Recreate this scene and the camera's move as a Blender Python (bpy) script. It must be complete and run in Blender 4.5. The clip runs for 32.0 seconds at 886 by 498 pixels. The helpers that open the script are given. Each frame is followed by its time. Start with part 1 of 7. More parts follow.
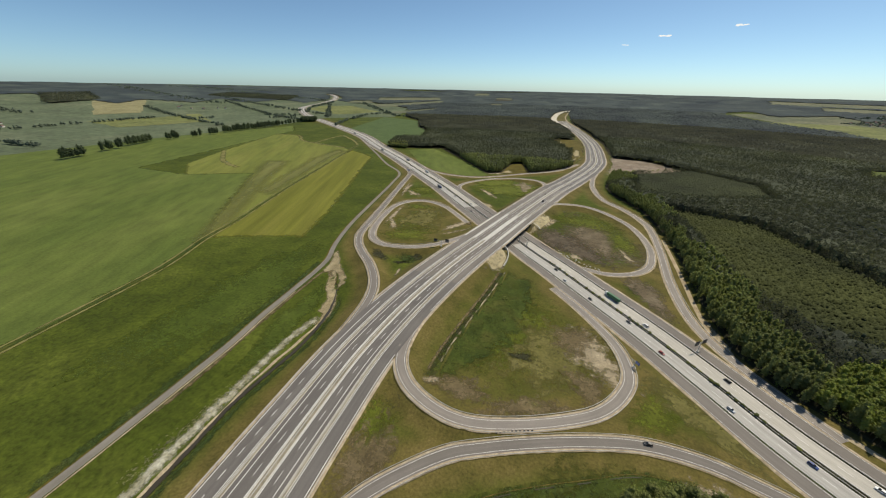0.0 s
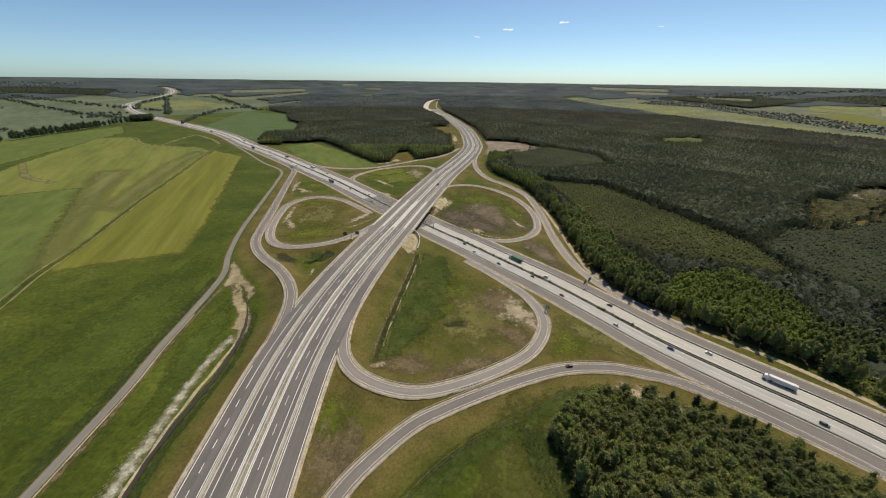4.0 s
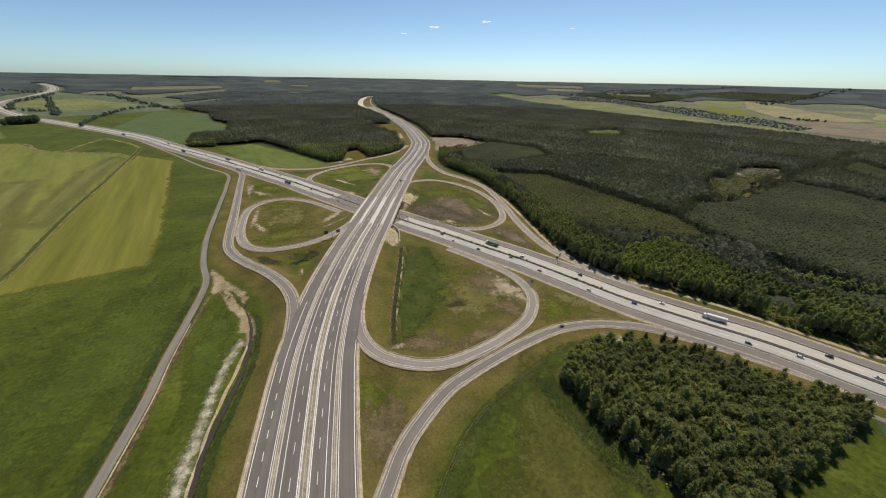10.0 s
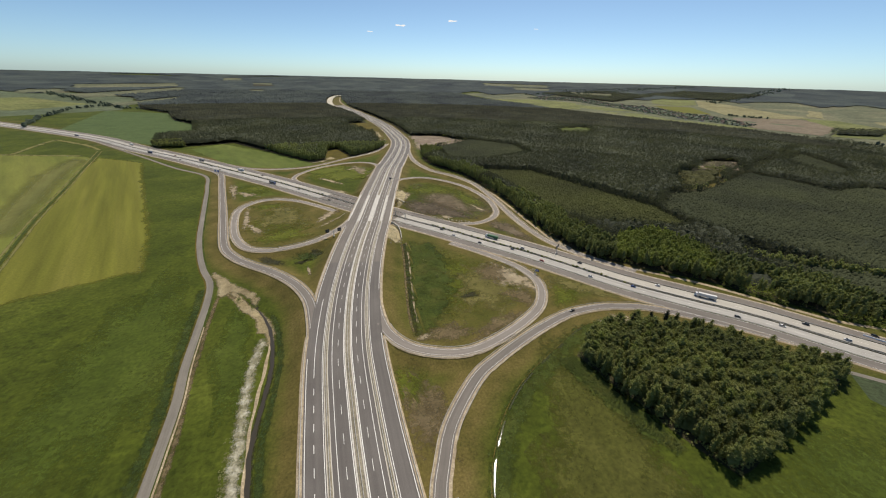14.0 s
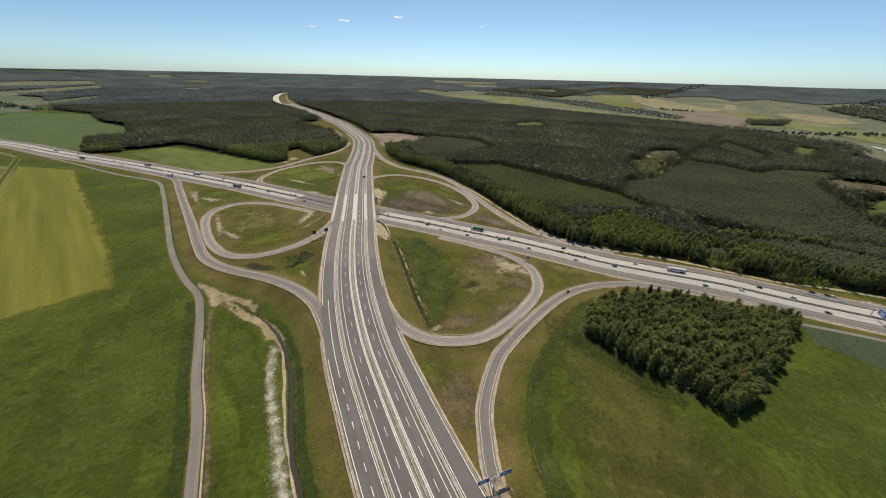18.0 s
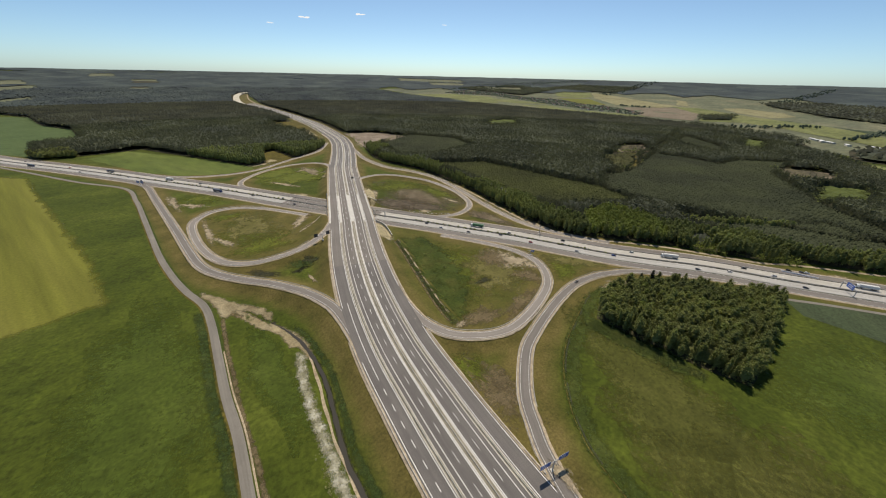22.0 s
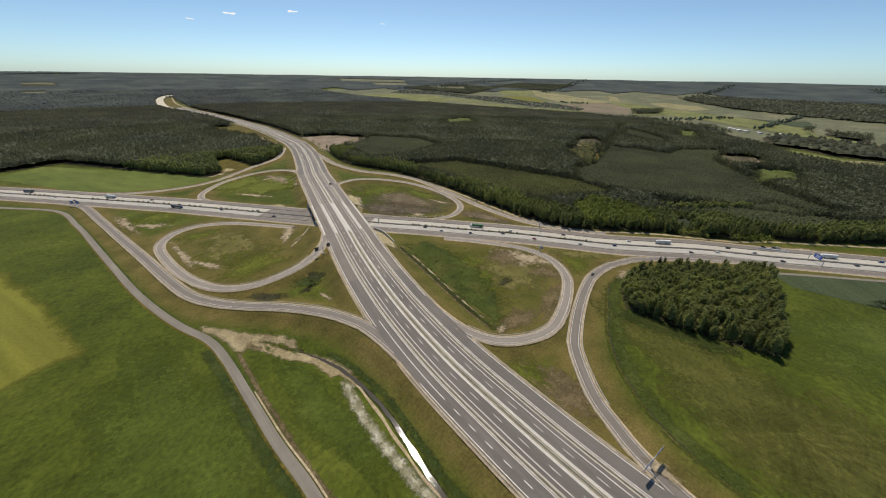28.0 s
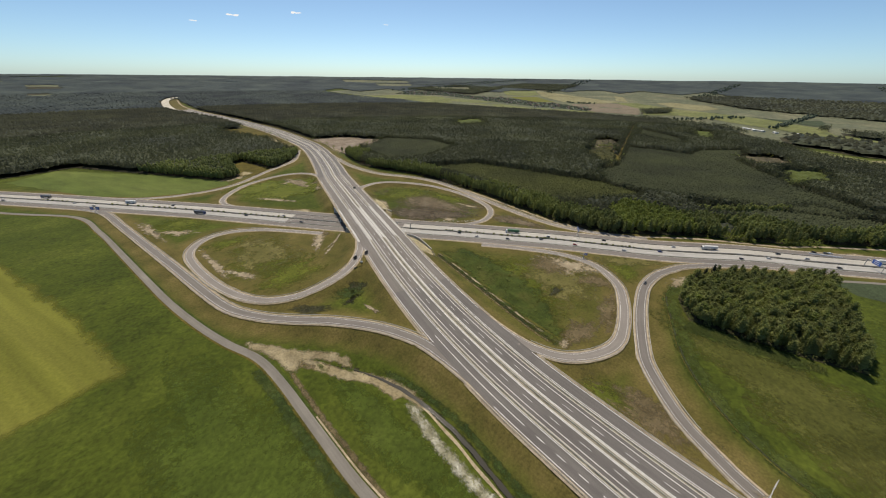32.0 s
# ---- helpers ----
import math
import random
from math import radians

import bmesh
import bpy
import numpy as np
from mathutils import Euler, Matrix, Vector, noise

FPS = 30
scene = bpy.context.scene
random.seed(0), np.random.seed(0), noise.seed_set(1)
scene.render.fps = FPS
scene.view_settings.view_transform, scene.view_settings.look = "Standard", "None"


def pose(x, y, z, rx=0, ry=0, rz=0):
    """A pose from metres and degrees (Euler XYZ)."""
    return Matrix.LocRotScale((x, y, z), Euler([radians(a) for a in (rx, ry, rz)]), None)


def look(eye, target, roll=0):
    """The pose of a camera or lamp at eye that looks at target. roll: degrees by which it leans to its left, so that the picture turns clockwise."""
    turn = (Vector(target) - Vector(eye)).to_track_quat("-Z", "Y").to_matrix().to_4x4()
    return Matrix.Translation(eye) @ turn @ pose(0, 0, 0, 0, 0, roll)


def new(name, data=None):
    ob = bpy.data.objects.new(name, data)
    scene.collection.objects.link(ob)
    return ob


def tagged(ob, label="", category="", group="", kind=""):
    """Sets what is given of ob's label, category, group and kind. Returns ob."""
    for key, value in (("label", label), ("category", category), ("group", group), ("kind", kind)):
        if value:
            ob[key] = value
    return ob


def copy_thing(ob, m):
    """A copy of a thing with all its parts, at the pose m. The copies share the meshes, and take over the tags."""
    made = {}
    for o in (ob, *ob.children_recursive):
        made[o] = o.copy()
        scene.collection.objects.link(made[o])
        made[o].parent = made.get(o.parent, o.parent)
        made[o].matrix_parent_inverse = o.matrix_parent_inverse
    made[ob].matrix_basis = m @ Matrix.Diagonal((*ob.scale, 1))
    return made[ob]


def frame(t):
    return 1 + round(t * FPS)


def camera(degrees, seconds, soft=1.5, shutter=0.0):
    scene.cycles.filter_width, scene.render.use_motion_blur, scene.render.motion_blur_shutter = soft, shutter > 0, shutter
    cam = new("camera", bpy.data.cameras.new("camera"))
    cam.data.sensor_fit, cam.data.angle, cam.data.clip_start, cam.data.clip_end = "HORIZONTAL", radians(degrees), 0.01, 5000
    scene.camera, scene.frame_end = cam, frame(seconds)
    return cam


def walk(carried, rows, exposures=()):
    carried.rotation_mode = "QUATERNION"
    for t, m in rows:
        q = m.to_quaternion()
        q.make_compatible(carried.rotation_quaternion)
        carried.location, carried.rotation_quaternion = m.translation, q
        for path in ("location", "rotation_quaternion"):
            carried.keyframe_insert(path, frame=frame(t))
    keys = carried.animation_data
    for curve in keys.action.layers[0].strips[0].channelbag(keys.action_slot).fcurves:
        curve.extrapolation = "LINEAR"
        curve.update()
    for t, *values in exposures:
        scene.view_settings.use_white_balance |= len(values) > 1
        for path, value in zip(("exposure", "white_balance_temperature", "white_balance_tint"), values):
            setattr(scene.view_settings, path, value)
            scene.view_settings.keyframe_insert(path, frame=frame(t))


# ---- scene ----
cam = camera(104.63, 32.0, 1.1)
PATH = [
    (0.0, 0.00, 0.00, 169.99, 64.706, -1.146, 20.280),
    (0.5, -1.66, -0.72, 169.28, 64.747, -1.192, 12.571),
    (1.0, -3.38, -1.84, 168.74, 64.633, -0.998, 3.778),
    (1.5, -5.39, -3.51, 168.32, 64.454, -0.727, 0.535),
    (2.0, -7.70, -5.58, 167.98, 64.288, -0.639, 0.344),
    (2.5, -10.34, -7.89, 167.73, 64.056, -0.674, 0.409),
    (3.0, -13.29, -10.31, 167.53, 63.904, -0.674, 0.541),
    (3.5, -16.52, -12.73, 167.46, 63.789, -0.628, 0.268),
    (5.5, -30.80, -22.12, 167.88, 63.443, -0.866, 0.084),
    (6.0, -34.46, -24.43, 168.28, 63.456, -0.768, -1.077),
    (6.5, -38.37, -26.85, 169.03, 63.415, -0.907, -3.258),
    (7.0, -42.55, -29.30, 169.92, 63.378, -0.886, -7.406),
    (7.5, -46.74, -31.38, 170.62, 63.340, -0.875, -10.370),
    (8.0, -50.87, -32.84, 170.91, 63.355, -0.880, -11.500),
    (8.5, -54.88, -33.78, 170.82, 63.405, -0.905, -11.398),
    (9.0, -58.93, -34.42, 170.55, 63.423, -0.863, -11.171),
    (9.5, -63.08, -35.02, 170.46, 63.372, -0.981, -10.936),
    (10.0, -67.39, -35.64, 170.43, 63.346, -0.981, -10.789),
    (10.5, -71.78, -36.12, 170.31, 63.377, -1.055, -10.751),
    (11.0, -76.22, -36.36, 170.02, 63.388, -1.049, -11.161),
    (11.5, -80.60, -36.40, 169.56, 63.420, -1.153, -12.061),
    (12.0, -84.98, -36.45, 169.10, 63.363, -1.122, -13.425),
    (12.5, -89.33, -36.51, 168.73, 63.375, -1.141, -14.502),
    (13.0, -93.83, -36.55, 168.53, 63.391, -1.098, -15.168),
    (13.5, -98.52, -36.48, 168.47, 63.319, -1.183, -15.486),
    (14.0, -103.41, -36.28, 168.47, 63.312, -1.262, -16.009),
    (14.5, -108.31, -35.96, 168.47, 63.321, -1.305, -16.238),
    (16.5, -127.74, -34.05, 168.07, 63.100, -1.628, -17.168),
    (17.0, -132.21, -33.27, 167.87, 63.060, -1.518, -19.171),
    (17.5, -136.44, -32.23, 167.65, 63.100, -1.405, -21.831),
    (18.0, -140.72, -31.05, 167.53, 63.059, -1.267, -24.032),
    (18.5, -145.22, -29.70, 167.47, 63.077, -1.149, -25.830),
    (19.0, -149.86, -28.18, 167.39, 63.148, -1.248, -26.105),
    (19.5, -154.38, -26.44, 167.44, 63.097, -1.260, -26.268),
    (20.0, -158.87, -24.59, 167.47, 63.080, -1.288, -26.421),
    (20.5, -163.27, -22.70, 167.41, 63.038, -1.311, -26.564),
    (21.0, -167.52, -20.74, 167.23, 63.022, -1.317, -26.757),
    (21.5, -171.57, -18.68, 166.98, 62.957, -1.298, -27.491),
    (22.0, -175.46, -16.31, 166.73, 62.959, -1.188, -29.671),
    (22.5, -179.36, -13.62, 166.47, 62.941, -1.107, -31.324),
    (23.0, -183.30, -10.68, 166.20, 62.916, -1.089, -32.278),
    (23.5, -187.22, -7.48, 165.87, 62.873, -1.120, -32.756),
    (24.0, -191.17, -4.08, 165.51, 62.891, -1.109, -33.289),
    (24.5, -195.01, -0.50, 165.14, 62.858, -1.078, -34.014),
    (25.0, -198.69, 3.15, 164.88, 62.882, -0.999, -34.587),
    (25.5, -202.21, 6.95, 164.74, 62.837, -0.979, -35.507),
    (27.5, -215.50, 23.49, 164.59, 62.970, -0.710, -38.880),
    (28.0, -218.58, 27.70, 164.61, 63.060, -0.812, -38.973),
    (28.5, -221.25, 32.01, 164.73, 62.929, -0.636, -39.067),
    (29.0, -223.87, 36.45, 164.79, 62.928, -0.578, -39.074),
    (29.5, -226.48, 41.06, 164.80, 62.920, -0.558, -39.109),
    (30.0, -229.09, 45.85, 164.74, 62.920, -0.461, -39.094),
    (30.5, -231.69, 50.60, 164.67, 62.985, -0.428, -39.064),
    (31.0, -234.30, 55.34, 164.56, 62.976, -0.433, -39.042),
    (31.5, -237.03, 60.12, 164.31, 63.037, -0.409, -39.080),
    (32.0, -240.00, 64.92, 163.88, 63.160, -0.566, -39.004),
]
walk(cam, [(t, pose(x, y, z, rx, ry, rz)) for t, x, y, z, rx, ry, rz in PATH], [(0.0, 0.05, 7250, 8.5), (3.0, 0.05, 7250, 10.5), (7.0, 0.05, 7250, 12.0), (32.0, 0.05, 7250, 12.0)])

# ---- light ----
SUN_WAY = Vector((0.290, 0.452, 0.843)).normalized()
SUN_EL = math.asin(SUN_WAY.z)
SUN_AZ = math.atan2(SUN_WAY.x, SUN_WAY.y)
world = bpy.data.worlds.new("world")
scene.world = world
world.use_nodes = True
wn = world.node_tree.nodes
sky = wn.new("ShaderNodeTexSky")
sky.sky_type = "NISHITA"
sky.sun_disc = False
sky.sun_elevation = SUN_EL
sky.sun_rotation = SUN_AZ
sky.air_density = 0.55
sky.dust_density = 0.5
sky.ozone_density = 1.4
wn["Background"].inputs["Strength"].default_value = 0.120
tone = wn.new("ShaderNodeMix")
tone.data_type, tone.blend_type = "RGBA", "MULTIPLY"
tone.inputs["Factor"].default_value = 1.0
tone.inputs["B"].default_value = (0.760, 0.980, 1.055, 1)
world.node_tree.links.new(sky.outputs["Color"], tone.inputs["A"])
world.node_tree.links.new(tone.outputs["Result"], wn["Background"].inputs["Color"])
sun = new("sun", bpy.data.lights.new("sun", "SUN"))
sun.data.energy = 4.0
sun.data.angle = radians(0.53)
sun.data.color = (1.0, 0.955, 0.87)
sun.matrix_world = look((0, 0, 900), Vector((0, 0, 900)) - SUN_WAY)

# ---- materials ----
def mat(name, rough=0.9, metal=0.0, spec=0.3):
    m = bpy.data.materials.new(name)
    m.use_nodes = True
    b = m.node_tree.nodes["Principled BSDF"]
    b.inputs["Roughness"].default_value = rough
    b.inputs["Metallic"].default_value = metal
    b.inputs["Specular IOR Level"].default_value = spec
    return m, m.node_tree.nodes, m.node_tree.links, b


def ramp(nodes, stops):
    r = nodes.new("ShaderNodeValToRGB")
    e = r.color_ramp.elements
    while len(e) < len(stops):
        e.new(0.5)
    for el, (p, c) in zip(e, stops):
        el.position = p
        el.color = (*c, 1)
    return r


def noise_node(nodes, links, coord, scale, detail=4.0, rough=0.55, stretch=None, turn=0.0):
    n = nodes.new("ShaderNodeTexNoise")
    n.inputs["Scale"].default_value = scale
    n.inputs["Detail"].default_value = detail
    n.inputs["Roughness"].default_value = rough
    if stretch:
        for key, value in (("Rotation", (0, 0, turn)), ("Scale", stretch)):
            mp = nodes.new("ShaderNodeMapping")
            mp.inputs[key].default_value = value
            links.new(coord, mp.inputs["Vector"])
            coord = mp.outputs["Vector"]
    links.new(coord, n.inputs["Vector"])
    return n


def place(nodes):
    return nodes.new("ShaderNodeNewGeometry").outputs["Position"]


def mix(nodes, links, a, b, fac, mode="MIX"):
    m = nodes.new("ShaderNodeMix")
    m.data_type = "RGBA"
    m.blend_type = mode
    for sock, v in ((m.inputs["Factor"], fac), (m.inputs["A"], a), (m.inputs["B"], b)):
        if isinstance(v, (int, float)):
            sock.default_value = v
        elif isinstance(v, tuple):
            sock.default_value = (*v, 1)
        else:
            links.new(v, sock)
    return m.outputs["Result"]


def bump(nodes, links, b, height, strength, dist):
    n = nodes.new("ShaderNodeBump")
    n.inputs["Strength"].default_value = strength
    n.inputs["Distance"].default_value = dist
    links.new(height, n.inputs["Height"])
    links.new(n.outputs["Normal"], b.inputs["Normal"])


def earthy(name, dark, mid, light, big=0.02, small=0.6, rough=0.95, stretch=None, turn=0.0, relief=0.25, spec=0.15, grain=1.0, tufts=0.0):
    """A ground surface: broad patches, fine tufts and a rough relief."""
    m, n, l, b = mat(name, rough, 0, spec)
    p = place(n)
    n1 = noise_node(n, l, p, big, 5, 0.6, stretch, turn)
    n2 = noise_node(n, l, p, small, 4, 0.65)
    n3 = noise_node(n, l, p, small * 0.17, 3, 0.6, stretch, turn)
    r = ramp(n, ((0.3, dark), (0.5, mid), (0.72, light)))
    l.new(n1.outputs["Fac"], r.inputs["Fac"])
    r2 = ramp(n, ((0.3, (1 - 0.38 * grain,) * 3), (0.7, (1 + 0.3 * grain, 1 + 0.3 * grain, 1 + 0.25 * grain))))
    l.new(n2.outputs["Fac"], r2.inputs["Fac"])
    r3 = ramp(n, ((0.3, (0.8, 0.8, 0.8)), (0.7, (1.18, 1.18, 1.15))))
    l.new(n3.outputs["Fac"], r3.inputs["Fac"])
    c = mix(n, l, r.outputs["Color"], r2.outputs["Color"], 1.0, "MULTIPLY")
    c = mix(n, l, c, r3.outputs["Color"], 1.0, "MULTIPLY")
    if tufts:
        n4 = noise_node(n, l, p, 0.17, 5, 0.7)
        r4 = ramp(n, ((0.52, (1, 1, 1)), (0.66, (1 - tufts, 1 - 0.85 * tufts, 1 - tufts))))
        l.new(n4.outputs["Fac"], r4.inputs["Fac"])
        c = mix(n, l, c, r4.outputs["Color"], 1.0, "MULTIPLY")
    l.new(c, b.inputs["Base Color"])
    bump(n, l, b, n2.outputs["Fac"], relief, 0.8)
    return m


def pavement_mat(name, base, vary, along, rough=0.85, wear=0.35):
    """Asphalt or concrete with patches, tyre bands along the road and fine aggregate. The uv runs (metres across, metres along)."""
    m, n, l, b = mat(name, rough, 0, 0.3)
    uv = n.new("ShaderNodeUVMap").outputs["UV"]
    p = place(n)
    n1 = noise_node(n, l, uv, 1.0, 4, 0.6, (0.45, 0.012, 1))
    n2 = noise_node(n, l, p, 0.045, 5, 0.6)
    n3 = noise_node(n, l, p, 3.0, 3, 0.7)
    lo = tuple(v * (1 - vary) for v in base)
    hi = tuple(v * (1 + vary) for v in base)
    r = ramp(n, ((0.3, lo), (0.7, hi)))
    l.new(n2.outputs["Fac"], r.inputs["Fac"])
    r1 = ramp(n, ((0.35, (1 - wear, 1 - wear, 1 - wear)), (0.65, (1 + wear, 1 + wear, 1 + wear))))
    l.new(n1.outputs["Fac"], r1.inputs["Fac"])
    r3 = ramp(n, ((0.3, (0.85, 0.85, 0.85)), (0.7, (1.15, 1.15, 1.15))))
    l.new(n3.outputs["Fac"], r3.inputs["Fac"])
    c = mix(n, l, r.outputs["Color"], r1.outputs["Color"], 1.0, "MULTIPLY")
    c = mix(n, l, c, r3.outputs["Color"], 1.0, "MULTIPLY")
    l.new(c, b.inputs["Base Color"])
    bump(n, l, b, n3.outputs["Fac"], 0.15, 0.05)
    return m


def leaf_mat(name, dark, light, rough=0.7, patch=0.02, grain=1.0, thin=0.45, plots=0.0):
    """Foliage: each clump has its own tone, with broad patches over the stand."""
    m, n, l, b = mat(name, rough, 0, 0.06)
    g = n.new("ShaderNodeNewGeometry")
    oi = n.new("ShaderNodeObjectInfo")
    a = n.new("ShaderNodeMath")
    a.operation = "ADD"
    l.new(g.outputs["Random Per Island"], a.inputs[0])
    l.new(oi.outputs["Random"], a.inputs[1])
    h = n.new("ShaderNodeMath")
    h.operation = "MULTIPLY"
    h.inputs[1].default_value = 0.5
    l.new(a.outputs[0], h.inputs[0])
    r = ramp(n, ((0.08, dark), (0.92, light)))
    l.new(h.outputs[0], r.inputs["Fac"])
    n1 = noise_node(n, l, g.outputs["Position"], patch, 3, 0.6)
    r1 = ramp(n, ((0.3, (0.7, 0.72, 0.75)), (0.7, (1.3, 1.28, 1.1))))
    l.new(n1.outputs["Fac"], r1.inputs["Fac"])
    n2 = noise_node(n, l, g.outputs["Position"], 0.7, 5, 0.75)
    r2 = ramp(n, ((0.35, (1 - 0.45 * grain,) * 3), (0.7, (1 + 0.35 * grain, 1 + 0.35 * grain, 1 + 0.3 * grain))))
    l.new(n2.outputs["Fac"], r2.inputs["Fac"])
    c = mix(n, l, r.outputs["Color"], r1.outputs["Color"], 1.0, "MULTIPLY")
    c = mix(n, l, c, r2.outputs["Color"], 1.0, "MULTIPLY")
    if plots:
        v = n.new("ShaderNodeTexVoronoi")
        v.voronoi_dimensions = "2D"
        v.inputs["Scale"].default_value = 0.0055
        l.new(g.outputs["Position"], v.inputs["Vector"])
        r3 = ramp(n, ((0.1, (1 - plots, 1 - plots, 1 - 0.8 * plots)), (0.9, (1 + plots, 1 + plots, 1 + 0.7 * plots))))
        l.new(v.outputs["Color"], r3.inputs["Fac"])
        c = mix(n, l, c, r3.outputs["Color"], 1.0, "MULTIPLY")
    l.new(c, b.inputs["Base Color"])
    bump(n, l, b, n2.outputs["Fac"], min(0.4, 0.4 * grain), 0.6)
    if thin:
        through_leaf = n.new("ShaderNodeBsdfTranslucent")
        l.new(mix(n, l, c, (1.3, 1.35, 0.9), 1.0, "MULTIPLY"), through_leaf.inputs["Color"])
        both = n.new("ShaderNodeMixShader")
        both.inputs["Fac"].default_value = thin
        l.new(b.outputs[0], both.inputs[1])
        l.new(through_leaf.outputs[0], both.inputs[2])
        l.new(both.outputs[0], n["Material Output"].inputs["Surface"])
    return m


def plain(name, color, rough=0.6, metal=0.0, vary=0.12, scale=1.5, spec=0.4):
    m, n, l, b = mat(name, rough, metal, spec)
    p = place(n)
    n1 = noise_node(n, l, p, scale, 4, 0.6)
    lo = tuple(v * (1 - vary) for v in color)
    hi = tuple(v * (1 + vary) for v in color)
    r = ramp(n, ((0.3, lo), (0.7, hi)))
    l.new(n1.outputs["Fac"], r.inputs["Fac"])
    l.new(r.outputs["Color"], b.inputs["Base Color"])
    return m


def ragged(name, *args, hole=0.5, tuft=(0.22, 8, 0.78), **kw):
    """The same kind of cover, thinning out in tufts towards the patch's edge."""
    m = earthy(name, *args, **kw)
    n, l, b = m.node_tree.nodes, m.node_tree.links, m.node_tree.nodes["Principled BSDF"]
    at = n.new("ShaderNodeAttribute")
    at.attribute_name = "reach"
    p = place(n)
    a = noise_node(n, l, p, *tuft)
    s1 = n.new("ShaderNodeMath")
    s1.operation = "MULTIPLY_ADD"
    s1.inputs[1].default_value = 2.6
    l.new(a.outputs["Fac"], s1.inputs[0])
    s1.inputs[2].default_value = -hole
    s2 = n.new("ShaderNodeMath")
    s2.operation = "SUBTRACT"
    l.new(s1.outputs[0], s2.inputs[0])
    l.new(at.outputs["Fac"], s2.inputs[1])
    r = ramp(n, ((0.0, (0, 0, 0)), (0.55, (0.92, 0.92, 0.92))))
    l.new(s2.outputs[0], r.inputs["Fac"])
    l.new(r.outputs["Color"], b.inputs["Alpha"])
    return m


MEADOW = earthy("meadow_grass", (0.040, 0.055, 0.007), (0.062, 0.080, 0.010), (0.090, 0.107, 0.017), 0.012, 0.35, tufts=0.34)
PASTURE = earthy("pasture_grass", (0.073, 0.102, 0.022), (0.097, 0.125, 0.028), (0.127, 0.151, 0.039), 0.010, 0.4, stretch=(1.0, 0.3, 1), turn=-0.5, grain=0.5)
MOWN = earthy("mown_hay", (0.110, 0.116, 0.019), (0.139, 0.141, 0.024), (0.170, 0.164, 0.035), 0.03, 0.5, stretch=(1.0, 0.05, 1), turn=-0.40, relief=0.1, grain=0.5)
HAY = earthy("pale_hay", (0.112, 0.122, 0.037), (0.142, 0.146, 0.046), (0.168, 0.164, 0.056), 0.03, 0.5, stretch=(1.0, 0.06, 1), turn=-0.40, relief=0.1, grain=0.5)
CROP = earthy("young_crop", (0.060, 0.091, 0.031), (0.073, 0.107, 0.037), (0.086, 0.119, 0.044), 0.02, 0.7, relief=0.1, grain=0.5)
GRAIN = earthy("ripening_grain", (0.19, 0.175, 0.090), (0.235, 0.215, 0.115), (0.27, 0.25, 0.14), 0.01, 0.3, relief=0.1)
PLOUGHED = earthy("ploughed_soil", (0.15, 0.120, 0.085), (0.185, 0.150, 0.108), (0.22, 0.18, 0.13), 0.01, 0.3, relief=0.2)
DRY = earthy("dry_verge_grass", (0.062, 0.052, 0.010), (0.098, 0.080, 0.016), (0.138, 0.106, 0.026), 0.03, 0.5)
SCRUB = earthy("scrub_grass", (0.030, 0.046, 0.010), (0.050, 0.068, 0.013), (0.085, 0.085, 0.021), 0.04, 0.45)
SAND = earthy("bare_sand", (0.26, 0.20, 0.13), (0.36, 0.29, 0.20), (0.46, 0.38, 0.27), 0.08, 0.9, relief=0.2)
GRAVEL = earthy("gravel_strip", (0.30, 0.24, 0.17), (0.40, 0.325, 0.235), (0.50, 0.42, 0.32), 0.2, 1.6, relief=0.15)
RUBBLE = earthy("bleached_reeds", (0.12, 0.12, 0.06), (0.30, 0.28, 0.20), (0.55, 0.53, 0.45), 0.16, 0.8, relief=0.4)
MUD = earthy("dark_ditch_soil", (0.022, 0.022, 0.012), (0.036, 0.034, 0.018), (0.060, 0.054, 0.030), 0.1, 0.8)
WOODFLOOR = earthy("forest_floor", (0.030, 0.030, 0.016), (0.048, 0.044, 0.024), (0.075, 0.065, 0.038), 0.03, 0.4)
CLEARED = earthy("cleared_ground", (0.15, 0.115, 0.085), (0.22, 0.175, 0.135), (0.30, 0.25, 0.20), 0.03, 0.3)
R_SAND = ragged("patchy_sand", (0.24, 0.19, 0.125), (0.34, 0.28, 0.195), (0.45, 0.375, 0.27), 0.08, 0.9, hole=0.46, tuft=(0.17, 6, 0.66), relief=0.2)
R_BARE = ragged("patchy_soil", (0.105, 0.082, 0.042), (0.145, 0.112, 0.062), (0.20, 0.155, 0.092), 0.06, 0.6, relief=0.2)
R_MUD = ragged("patchy_wet_soil", (0.026, 0.028, 0.014), (0.042, 0.042, 0.022), (0.072, 0.066, 0.038), 0.2, 0.8, hole=0.35)
R_BRIGHT = ragged("bright_green_grass", (0.086, 0.104, 0.016), (0.112, 0.130, 0.021), (0.140, 0.152, 0.030), 0.04, 0.45, hole=0.15)
R_OLIVE = ragged("patchy_olive_meadow", (0.056, 0.060, 0.013), (0.076, 0.080, 0.018), (0.104, 0.104, 0.027), 0.03, 0.4, hole=0.2)
R_LUSH = ragged("patchy_lush_meadow", (0.048, 0.070, 0.010), (0.064, 0.088, 0.014), (0.082, 0.104, 0.020), 0.02, 0.4, hole=0.2)
R_SLOPE = ragged("sandy_slope", (0.26, 0.215, 0.125), (0.35, 0.295, 0.180), (0.43, 0.37, 0.24), 0.1, 0.9, hole=0.1, relief=0.2)
